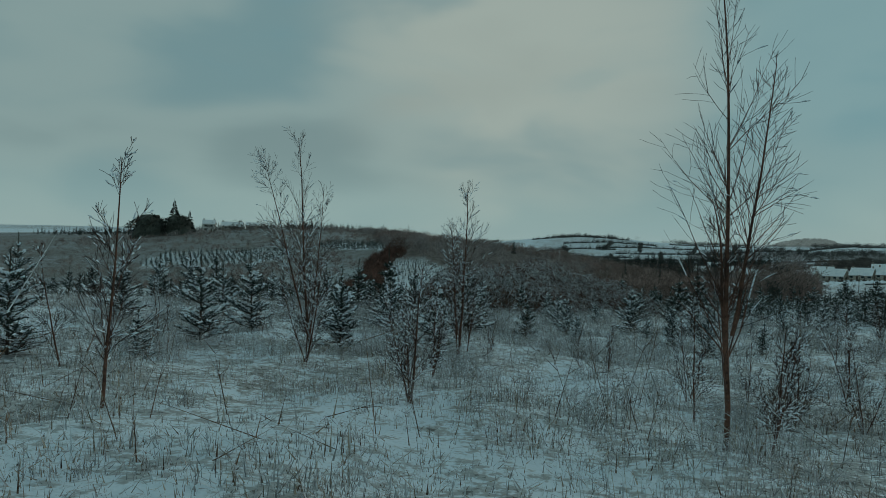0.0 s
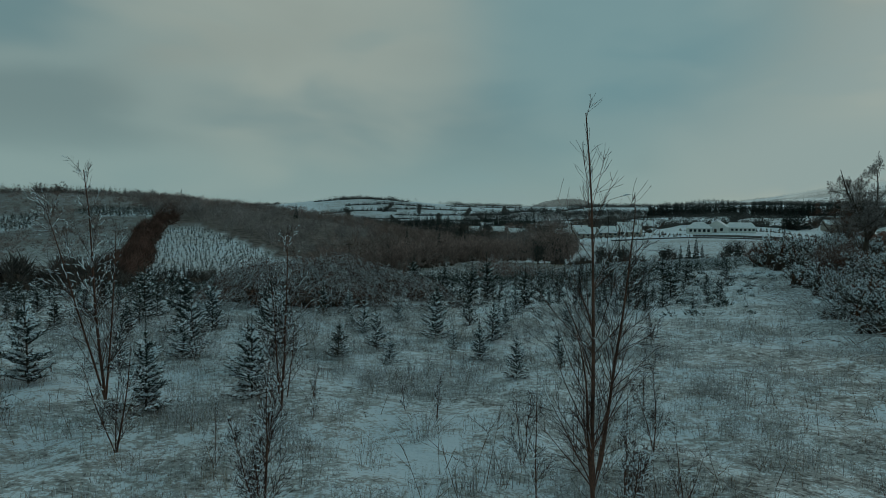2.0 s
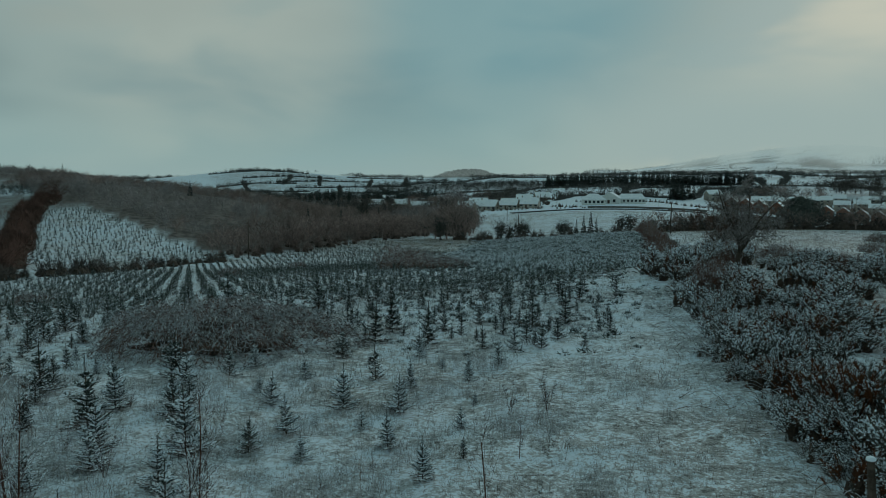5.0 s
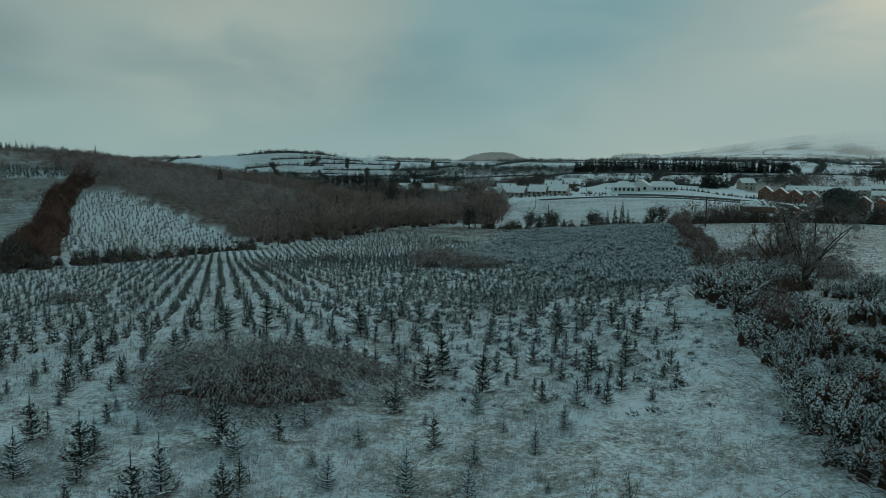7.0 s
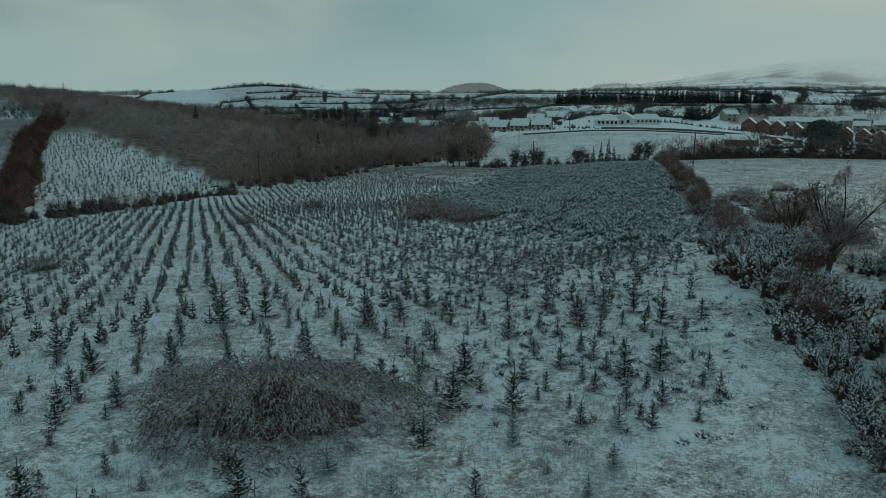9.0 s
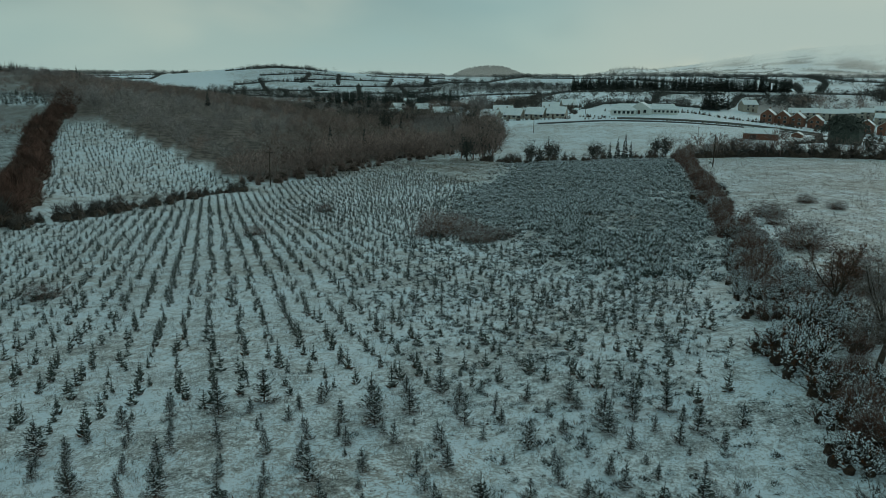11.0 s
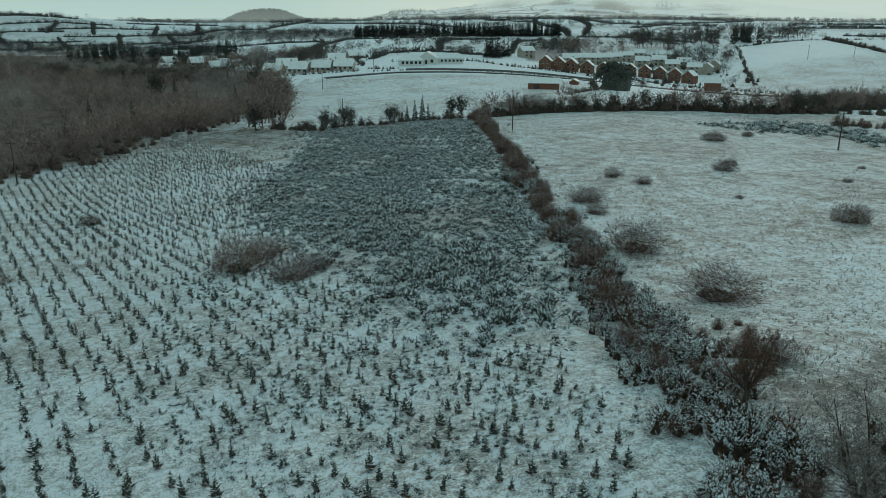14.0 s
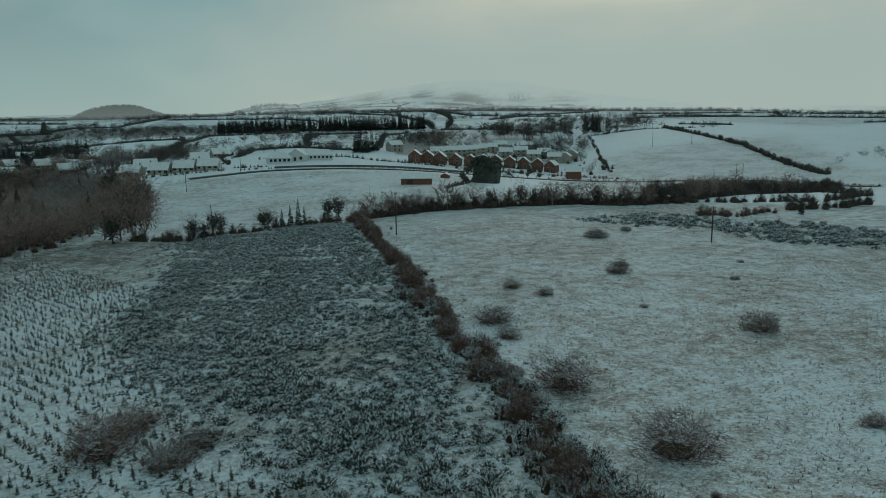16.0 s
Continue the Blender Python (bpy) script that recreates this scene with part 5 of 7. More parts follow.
bramble_mound()

# ---- woods, hedges and trees of the valley ----


def plant_valley():
    rng = np.random.default_rng(61)
    brush = [brush_shape(rng, rng.uniform(0.30, 0.52)) for k in range(8)]
    p = rng.uniform((-340, 175), (10, 770), (16000, 2))
    p = p[inside(p[:, 0], p[:, 1], FOREST)]
    d = np.hypot(p[:, 0], p[:, 1])
    p = p[rng.random(len(p)) < np.clip(1.3 - d / 800, 0.45, 1.0)][:4300]
    h = rng.uniform(3.0, 6.6, len(p)) + 1.2 * np.sin(p[:, 0] * 0.05) * np.sin(p[:, 1] * 0.04)
    hue = np.sin(p[:, 0] * 0.025 + 1.3) * np.sin(p[:, 1] * 0.018 + 0.4) + rng.normal(0, 0.22, len(p))
    for name, some, mat, label in (("bare_wood", (hue > -0.15) & (hue < 0.3), wood_far, "brown leafless wood filling the valley"), ("rimed_wood", hue >= 0.3, wood_grey, "grey rimed leafless wood in the valley"), ("olive_wood", hue <= -0.15, wood_olive, "olive-brown leafless wood in the valley")):
        soup = Soup().scatter(brush, grounded(p[some], 0.2), h[some], rng.uniform(0, 6.28, some.sum()), rng)
        stuff(name, soup, [mat, ivy], label, "wood")
    con = [conifer_shape(rng) for k in range(5)]
    q = list(along([(-46, 196), (-40, 222), (-26, 262)], 14.0, rng, 0.4, 3.0)) + [tuple(v) for v in p[rng.integers(0, len(p), 24)]]
    q += along([(-330, 470), (-300, 560), (-285, 640), (-230, 700)], 5, rng, 0.4, 25) + along([(-20, 560), (0, 520), (14, 500)], 6, rng, 0.4, 14)
    soup = Soup().scatter(con, grounded(q, 0.2), rng.uniform(5, 10, len(q)), rng.uniform(0, 6.28, len(q)), rng)
    stuff("wood_conifers", soup, [far_spruce, bark_grey], "dark conifers standing among the bare wood", "conifers")
    # skyline plantation on the left hill
    q = np.array([(x, y) for x in np.arange(-520, -250, 5.0) for y in np.arange(360, 640, 6.0)]) + rng.normal(0, 1.5, (54 * 47, 2))
    e = np.hypot(q[:, 0], q[:, 1])
    b = np.degrees(np.arctan2(q[:, 0], q[:, 1]))
    q = q[(e > 490) & (e < 640) & (b > -58) & (b < -24) & ((b > -38) | (e > 560))]
    soup = Soup().scatter([conifer_shape(rng, 0.19, 6) for k in range(4)], grounded(q, 0.3), rng.uniform(3.5, 6.5, len(q)), rng.uniform(0, 6.28, len(q)), rng)
    stuff("hill_conifers", soup, [far_spruce, bark_grey], "dark conifer plantation along the hill's skyline", "conifers")
    # hedges
    bush = [bush_shape(rng, rng.uniform(0.5, 0.8)) for k in range(7)]

    def hedge(name, line, step, low, high, mats, label, width=1.0):
        q = along(line, step, rng, 0.45, width)
        soup = Soup().scatter(bush, grounded(q, 0.15), rng.uniform(low, high, len(q)), rng.uniform(0, 6.28, len(q)), rng)
        stuff(name, soup, mats, label, "hedge")

    brown = [wood_far, hedge_shaded_heart]
    dark = [hedge_far, hedge_shaded_heart]
    hedge("brown_hedge", [(-64, 108), (-82, 144), (-105, 185), (-124, 220), (-133, 246), (-156, 290)], 0.7, 2.4, 4.8, [hedge_brown, hedge_shaded_heart], "tall brown leafless hedge climbing the slope", 3.0)
    hedge("dip_hedge", [(-66, 90), (-61, 100), (-58.5, 114), (-55.5, 134), (-54.5, 150), (-49, 168)], 1.1, 1.0, 3.0, dark, "dark broken hedge along the dip", 1.6)
    hedge("dip_corner_hedge", [(-72, 84), (-66, 96), (-64, 112)], 0.8, 3.0, 5.5, dark, "tall dark bushes at the hedge corner", 3.0)
    field_line = [(60, 232), (88, 231), (104, 226), (123, 222), (139, 209), (157, 209), (185, 222), (211, 233), (250, 243)]
    hedge("field_hedge", field_line, 1.1, 2.2, 6.2, dark, "dark hedge of ivy-grown bushes below the field", 2.0)
    q = along(field_line, 1.7, rng, 0.45, 2.5)
    q = [v for v in q if math.sin(v[0] / 9.0) > -0.75]
    stuff("hedge_saplings", Soup().scatter(brush, grounded(q, 0.2), rng.uniform(4.5, 10.0, len(q)), rng.uniform(0, 6.28, len(q)), rng), [wood_far, ivy], "bare brown saplings grown up through the hedge", "trees")
    hedge("back_hedge", [(172, 240), (202, 233), (235, 240), (262, 245), (300, 262)], 1.0, 3.0, 6.5, dark, "tall dark hedge behind the small meadow", 3.0)
    hedge("meadow_bushes", [(140, 182), (150, 176), (163, 178)], 1.2, 1.5, 3.6, brown, "brown bushes along the meadow", 2.0)
    hedge("corner_bushes", [(170, 178), (182, 176), (200, 178)], 2.2, 2.0, 5.0, dark, "dark bushes at the meadow corner", 2.0)
    hedge("bottom_hedge", [(2, 249), (16, 234), (40, 238), (60, 232)], 1.8, 1.2, 4.2, dark, "broken hedge at the field's foot", 1.0)
    hedge("road_hedge", [(60, 440), (130, 425), (190, 415), (260, 412), (320, 395), (362, 350), (330, 262)], 2.4, 0.7, 1.5, dark, "clipped hedge along the road", 0.8)
    hedge("slope_hedge", [(523, 632), (467, 473), (420, 395), (385, 332)], 2.6, 3.0, 5.0, dark, "hedge running up between two white fields", 1.2)
    hedge("meadow_hedge", [(160, 208), (200, 190), (240, 205), (262, 238)], 2.6, 1.5, 4.0, dark, "hedge round a small meadow", 1.5)
    hedge("wood_edge_hedge", [(-52, 174), (-40, 196), (-30, 222), (-11, 262), (2, 300), (8, 360), (10, 430)], 1.5, 1.2, 3.6, brown, "bushes along the edge of the wood", 5.0)
    q = along([(-30, 236), (-12, 262), (0, 290), (4, 350), (2, 430)], 1.5, rng, 0.4, 9.0) + along([(-54, 180), (-42, 200), (-30, 228), (-14, 262)], 0.9, rng, 0.4, 5.0)
    stuff("wood_edge_trees", Soup().scatter(brush, grounded(q, 0.2), rng.uniform(5.5, 9.5, len(q)), rng.uniform(0, 6.28, len(q)), rng), [wood_far, ivy], "brown leafless trees along the edge of the wood", "trees")
    # trees at the foot of the field and about the village
    ivied = [full_tree_shape(rng, rng.uniform(0.36, 0.5), 1.0) for k in range(5)]
    bare = [full_tree_shape(rng, rng.uniform(0.40, 0.55), 0.12) for k in range(8)]
    for k, (x, y, hh, tall) in enumerate([(-2, 244, 8, 1), (8, 292, 10, 0), (4, 300, 11, 1), (10, 312, 10, 0), (2, 318, 12, 0), (8, 330, 11, 1), (0, 336, 12, 0), (6, 348, 12, 0), (-2, 372, 12, 1), (4, 384, 12, 0), (-4, 395, 12, 0), (-41, 345, 10, 1), (24, 247, 6.5, 1), (26, 246, 5.5, 1), (3, 247, 10.5, 0), (6, 249, 9, 0), (0, 250, 9.5, 0), (-4, 254, 9, 0), (-8, 262, 10, 0), (2, 268, 10, 0), (17, 232, 6.0, 1), (20, 233, 4.8, 1), (37, 243, 5.5, 1), (38.5, 243, 5.0, 1), (58, 250, 6.5, 1), (61, 249, 6.8, 1), (72, 233, 5.5, 1), (79, 232, 6, 0), (97, 229, 7, 0), (111, 225, 6.5, 1), (125, 219, 6, 0), (138, 210, 5.5, 0), (152, 209, 6, 1), (172, 216, 6, 0), (180, 220, 5, 1), (195, 226, 6, 0), (119, 220, 7, 0), (131, 214, 6, 1), (145, 209, 6.5, 0), (165, 212, 5.5, 1), (104, 227, 5.5, 0), (92, 231, 5, 1)]):
        put(thing("field_tree", ivied[k % 5] if tall else bare[k % 8], [("crown", hedge_far if tall else wood_far, ""), ("ivy", ivy, "dark ivy on the trunk")], "bare ivy-grown tree at the field's edge" if tall else "bare tree at the field's edge", "tree", "field edge trees"), x, y, hh * 1.3, rng.uniform(0, 360), 1.0, 0.1)
    for x, y, hh in [(43, 234, 5.5), (45, 233, 6.5), (47, 234.5, 4.5), (164, 170, 4.0), (41, 235.5, 4.5)]:
        put(thing("field_conifer", con[int(rng.integers(0, 5))], [("foliage", far_spruce, ""), ("trunk", bark_grey, "")], "dark conifer in the hedge at the field's foot", "conifer", "hedge conifers"), x, y, hh * 1.25, rng.uniform(0, 360), 1.0, 0.1)


plant_valley()

# ---- far country: field hedges, woods, knolls ----


def far_country():
    rng = np.random.default_rng(71)
    low = [bush_shape(rng, rng.uniform(0.8, 1.2), 10, 2, 6) for k in range(5)]
    bare = [brush_shape(rng, rng.uniform(0.42, 0.65), 46, 0.055) for k in range(6)]
    con = [conifer_shape(rng, 0.17, 7) for k in range(4)]
    blunt = [bush_shape(rng, 0.7, 12, 2, 5) for k in range(4)]
    fine = [brush_shape(rng, rng.uniform(0.36, 0.55), 120, 0.020) for k in range(6)]

    def polar(bearing, d):
        return 4 + d * math.sin(radians(bearing)), 12 + d * math.cos(radians(bearing))

    near_q, far_q, trees = [], [], []

    def line(b0, d0, b1, d1, whole=False):
        x0, y0 = polar(b0, d0)
        x1, y1 = polar(b1, d1)
        n = max(2, int(math.hypot(x1 - x0, y1 - y0) / (1.2 + (d0 + d1) / 2 / 600)))
        bow = rng.normal(0, 0.02)
        for k in range(n):
            f = (k + rng.uniform(0.2, 0.8)) / n
            if not whole and math.sin(f * 9 + b0 * 3) > 0.75:
                continue
            w = math.sin(f * math.pi) * bow
            x, y = x0 + (x1 - x0) * f - (y1 - y0) * w, y0 + (y1 - y0) * f + (x1 - x0) * w
            d = math.hypot(x - 4, y - 12)
            (near_q if d < 1350 else far_q).append((x, y))
            if rng.random() < 0.16 + 0.45 * (math.sin(x / 60) * math.sin(y / 75) > 0.2):
                trees.append((x, y))

    def run(*pts):
        for (x0, y0), (x1, y1) in zip(pts, pts[1:]):
            line(math.degrees(math.atan2(x0 - 4, y0 - 12)), math.hypot(x0 - 4, y0 - 12), math.degrees(math.atan2(x1 - 4, y1 - 12)), math.hypot(x1 - 4, y1 - 12), True)

    # fields between the village and the skyline
    run((71, 510), (88, 548), (109, 551), (124, 547), (143, 527), (160, 525), (180, 545))
    run((-50, 786), (-10, 800), (30, 801), (60, 781), (56, 709), (36, 586))
    run((-33, 663), (-12, 630), (8, 592), (36, 586))
    run((56, 709), (88, 795), (118, 778), (167, 755))
    run((130, 561), (174, 697), (219, 692))
    run((179, 544), (224, 658), (255, 680))
    run((300, 720), (355, 900), (400, 1080), (355, 1181))
    run((355, 1181), (458, 1244), (510, 1203), (310, 710))
    run((514, 1199), (481, 1001), (534, 913), (583, 902))
    run((304, 711), (351, 701), (388, 640))
    run((77, 1166), (152, 1129), (222, 1074), (250, 960))
    run((-116, 1004), (-82, 989), (-43, 1046), (8, 1042), (85, 1272))
    run((-104, 886), (-75, 898), (-51, 957))
    run((635, 808), (758, 763), (876, 634), (990, 560))
    run((700, 900), (850, 840), (1000, 720))
    run((440, 860), (560, 960), (720, 1010))
    d = 860.0
    while d < 3500:
        nxt = d * rng.uniform(1.07, 1.16)
        b = -34.0
        while b < 62:
            width = rng.uniform(2.2, 8.0) * (1 if d > 1700 else 1.4)
            skew = rng.uniform(-0.05, 0.05) * d
            known = d < 1250 and -9 < b < 36
            if rng.random() < 0.85 and not known and not (d < 1250 and -24 < b < -4):
                line(b, d + skew, b + width, d - skew * rng.uniform(0.2, 1))
                if rng.random() < 0.8:
                    line(b + width, d, b + width + rng.uniform(-1.2, 1.2), nxt)
            b += width
        d = nxt
    # the field-chequered hill beyond the wood
    for d, b0, b1, tilt in ((870, -21, -13, 22), (905, -13, -3.5, -14), (945, -20, -12, 26), (985, -13, -4, -8), (1020, -19, -13, 28), (1050, -14.5, -7, 10), (1085, -17, -10, 14), (1115, -9, -3, -8), (1140, -19.5, -12, 8), (1165, -18, -13, 4)):
        line(b0, d - tilt, (b0 + b1) / 2, d + 8, True)
        line((b0 + b1) / 2, d + 8, b1, d + tilt * 0.3, True)
    for b, d0, d1 in ((-18.5, 850, 940), (-16.5, 940, 1040), (-15, 880, 950), (-14, 1020, 1090), (-12.6, 880, 985), (-11.2, 1010, 1090), (-9.6, 900, 1000), (-7.5, 985, 1080), (-6, 900, 990), (-4.4, 985, 1120)):
        line(b, d0, b + rng.uniform(-1.0, 1.0), d1, True)

    def settle(name, q, mats, label, lo, hi, shapes=low, category="hedges"):
        q = np.array(q)
        q = q[~inside(q[:, 0], q[:, 1], WHITE_FIELDS[0]) & ~inside(q[:, 0], q[:, 1], WHITE_FIELDS[1])]
        e = np.hypot(q[:, 0], q[:, 1])
        s = rng.uniform(lo, hi, len(q)) + e / 1300
        stuff(name, Soup().scatter(shapes, grounded(q, 0.3), s, rng.uniform(0, 6.28, len(q)), rng), mats, label, category)

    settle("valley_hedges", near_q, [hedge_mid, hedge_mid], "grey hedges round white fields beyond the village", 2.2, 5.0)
    settle("distant_hedges", far_q, [hedge_haze_tint, hedge_haze_tint], "distant hedges coloured pale to look hazy", 2.0, 4.0)
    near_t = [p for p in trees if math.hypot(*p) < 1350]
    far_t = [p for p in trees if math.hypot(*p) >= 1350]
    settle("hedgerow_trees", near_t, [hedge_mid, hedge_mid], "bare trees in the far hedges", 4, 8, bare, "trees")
    settle("distant_trees", far_t, [hedge_haze_tint, hedge_haze_tint], "distant hedge trees coloured pale to look hazy", 4, 8, bare, "trees")

    def block(name, outline, spacing, lo, hi, mats, label, shapes, category):
        q = []
        x0, x1 = min(p[0] for p in outline), max(p[0] for p in outline)
        y0, y1 = min(p[1] for p in outline), max(p[1] for p in outline)
        n = int((x1 - x0) * (y1 - y0) / spacing**2)
        q = rng.uniform((x0, y0), (x1, y1), (n, 2))
        q = q[inside(q[:, 0], q[:, 1], outline)]
        stuff(name, Soup().scatter(shapes, grounded(q, 0.3), rng.uniform(lo, hi, len(q)), rng.uniform(0, 6.28, len(q)), rng), mats, label, category)

    def sector(b0, d0, b1, d1):
        return [polar(b0, d0), polar((b0 + b1) / 2, d0), polar(b1, d0), polar(b1, d1), polar((b0 + b1) / 2, d1), polar(b0, d1)]

    # copses dotted through the fields
    q = []
    for k in range(120):
        cd = 560 * 6 ** rng.uniform(0, 0.62)
        cx, cy = polar(rng.uniform(-9, 58), cd)
        for j in range(int(rng.integers(8, 26))):
            q.append((cx + rng.normal(0, 10 + cd / 55), cy + rng.normal(0, 8)))
    for name, some in (("near_copses", [p for p in q if math.hypot(*p) < 1300]), ("far_copses", [p for p in q if math.hypot(*p) >= 1300])):
        settle(name, some, [hedge_mid, hedge_mid] if name == "near_copses" else [hedge_haze_tint, hedge_haze_tint], "small copses of bare trees among the fields", 4, 8, bare, "copses")
    # rough woods between the fields
    n = 30000
    d0, bb = 590 * 6.0 ** rng.uniform(0, 1, n), rng.uniform(-34, 60, n)
    q = np.c_[4 + d0 * np.sin(np.radians(bb)), 12 + d0 * np.cos(np.radians(bb))]
    q = q[scrub(q[:, 0], q[:, 1]) > 0.05]
    e = np.hypot(q[:, 0], q[:, 1])
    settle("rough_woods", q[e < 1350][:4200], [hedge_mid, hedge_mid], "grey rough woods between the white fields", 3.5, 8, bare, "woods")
    settle("distant_woods", q[e >= 1350][:3600], [hedge_haze_tint, hedge_haze_tint], "distant woods between the fields, coloured pale for haze", 4, 8, bare, "woods")
    # bushes all over the rough hill
    q = rng.uniform((-520, 150), (-70, 560), (9000, 2))
    e, b = np.hypot(q[:, 0], q[:, 1]), np.degrees(np.arctan2(q[:, 0], q[:, 1]))
    q = q[(e > 215) & (e < 530) & (b > -64) & (b < -27) & ~inside(q[:, 0], q[:, 1], FAR_PLANTATION) & ~inside(q[:, 0], q[:, 1], HILL_PLANTATION) & ~inside(q[:, 0], q[:, 1], UPPER_PLANTATION) & ~inside(q[:, 0], q[:, 1], FOREST)]
    tone = np.sin(q[:, 0] / 31) * np.sin(q[:, 1] / 23) + rng.normal(0, 0.5, len(q))
    q = q[(tone > -0.35)][:1500]
    stuff("hill_bushes", Soup().scatter(bare, grounded(q, 0.3), rng.uniform(1.2, 3.4, len(q)), rng.uniform(0, 6.28, len(q)), rng), [wood_far, wood_grey], "brown and grey bushes over the rough hill", "bushes")
    # second pair: conifers painted in the hazy far tone
    green, haze_tint = [far_spruce, bark_grey], [hedge_haze_tint, hedge_haze_tint]
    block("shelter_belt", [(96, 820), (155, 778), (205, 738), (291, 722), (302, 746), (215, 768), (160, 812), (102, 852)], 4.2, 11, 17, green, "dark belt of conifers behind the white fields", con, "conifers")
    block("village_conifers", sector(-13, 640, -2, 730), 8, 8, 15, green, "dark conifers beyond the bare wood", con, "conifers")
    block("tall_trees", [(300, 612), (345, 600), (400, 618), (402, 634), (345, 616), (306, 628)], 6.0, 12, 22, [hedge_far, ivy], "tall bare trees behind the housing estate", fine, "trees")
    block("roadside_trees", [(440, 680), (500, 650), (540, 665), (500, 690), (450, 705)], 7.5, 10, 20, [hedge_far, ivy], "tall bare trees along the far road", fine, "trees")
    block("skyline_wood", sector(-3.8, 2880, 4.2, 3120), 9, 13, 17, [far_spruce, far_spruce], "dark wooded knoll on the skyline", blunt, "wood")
    block("skyline_copse", sector(9.6, 3040, 12.4, 3260), 16, 9, 13, haze_tint, "wooded knoll on the skyline, coloured pale for haze", con, "wood")
    block("mountain_forest", sector(27.5, 2700, 31, 2900), 20, 14, 18, haze_tint, "forest block on the misty mountain, haze in its colour", con, "wood")
    block("mountain_wood", sector(33.5, 2750, 38, 2850), 22, 12, 16, haze_tint, "strip of forest on the misty mountain, haze in its colour", con, "wood")
    block("village_wood", sector(-4, 520, 3, 600), 9, 6, 12, [wood_far, ivy], "bare trees beside the village", fine, "trees")
    block("lane_conifers", [(146, 508), (162, 508), (172, 526), (150, 530)], 4.5, 10, 17, green, "dark conifers above the white building", con, "conifers")
    block("garden_trees", sector(6, 520, 17, 545), 9, 4, 7, [hedge_far, ivy], "dark garden trees behind the white building", fine, "trees")
    block("estate_trees", sector(22, 600, 27, 680), 11, 6, 11, [wood_far, ivy], "bare trees behind the estate", fine, "trees")
    block("estate_conifers", sector(31.5, 720, 36.5, 770), 12, 12, 21, green, "tall dark conifers behind the estate", con, "conifers")
    block("estate_wood", sector(29.5, 560, 34.0, 690), 10, 6, 12, [hedge_far, ivy], "dark bare trees between the estate and the white field", fine, "trees")
    block("field_clump", [(22, 520), (40, 520), (44, 560), (26, 566)], 5, 7, 13, [hedge_far, ivy], "dark bare trees between two white fields", fine, "trees")
    block("lone_clump", [(-4, 515), (8, 515), (8, 545), (-4, 545)], 5, 10, 19, [wood_grey, ivy], "tall grey bare trees above the bungalows", fine, "trees")
    block("farmyard_trees", sector(-16, 400, -5, 470), 9, 6, 11, [hedge_far, ivy], "dark bare trees at the wood's end", fine, "trees")
    block("bungalow_trees", sector(-3, 500, 6, 540), 9, 6, 12, [hedge_far, ivy], "dark garden trees behind the bungalows", fine, "trees")
    # garden trees among the houses
    village = [bush_shape(rng, rng.uniform(0.45, 0.7), 70) for k in range(5)]
    block("estate_gardens", [(168, 455), (225, 420), (290, 425), (340, 470), (330, 560), (250, 575), (200, 520)], 15, 2.5, 6.0, [hedge_far, hedge_shaded_heart], "dark garden bushes among the estate houses", village, "bushes")
    block("estate_garden_trees", [(168, 455), (225, 420), (290, 425), (340, 470), (330, 560), (250, 575), (200, 520)], 22, 5, 10, [hedge_far, ivy], "bare garden trees among the estate houses", fine, "trees")
    block("bungalow_gardens", [(-20, 478), (60, 474), (75, 510), (40, 540), (-20, 530)], 12, 2.0, 5.5, [hedge_far, hedge_shaded_heart], "dark garden bushes behind the bungalows", village, "bushes")
    block("lower_village", [(-75, 690), (-20, 520), (-8, 470), (-40, 480), (-95, 600)], 11, 4, 10, [hedge_far, ivy], "bare trees among the lower houses", fine, "trees")
    block("lower_village_conifers", [(-90, 640), (-50, 600), (-40, 650), (-80, 690)], 13, 9, 16, green, "dark conifers among the lower houses", con, "conifers")
    block("road_trees", [(176, 398), (200, 380), (215, 392), (186, 412)], 9, 4, 9, [hedge_far, ivy], "bare trees beside the shed", fine, "trees")
    # the hill on the left: evergreen clump, spruces, garden bushes
    block("hill_scrub", [polar(-54, 430), polar(-26, 430), polar(-26, 520), polar(-54, 520)], 8, 2.0, 5.0, [wood_grey, ivy], "rimed scrub over the hill", bare, "scrub")
    block("hill_brush", [polar(-60, 290), polar(-27, 290), polar(-27, 440), polar(-60, 440)], 8.5, 1.2, 3.6, [wood_olive, ivy], "olive-brown scrub over the rough hill", bare, "scrub")
    block("farm_trees", sector(-45.2, 455, -37, 472), 6.0, 5, 9.5, [hedge_far, ivy], "dark bare trees before the hill farm", bare, "trees")
    block("slope_scrub", [polar(-58, 240), polar(-36, 250), polar(-34, 300), polar(-60, 300)], 8, 1.5, 4, [wood_far, ivy], "bare scrub below the hill", bare, "scrub")


far_country()


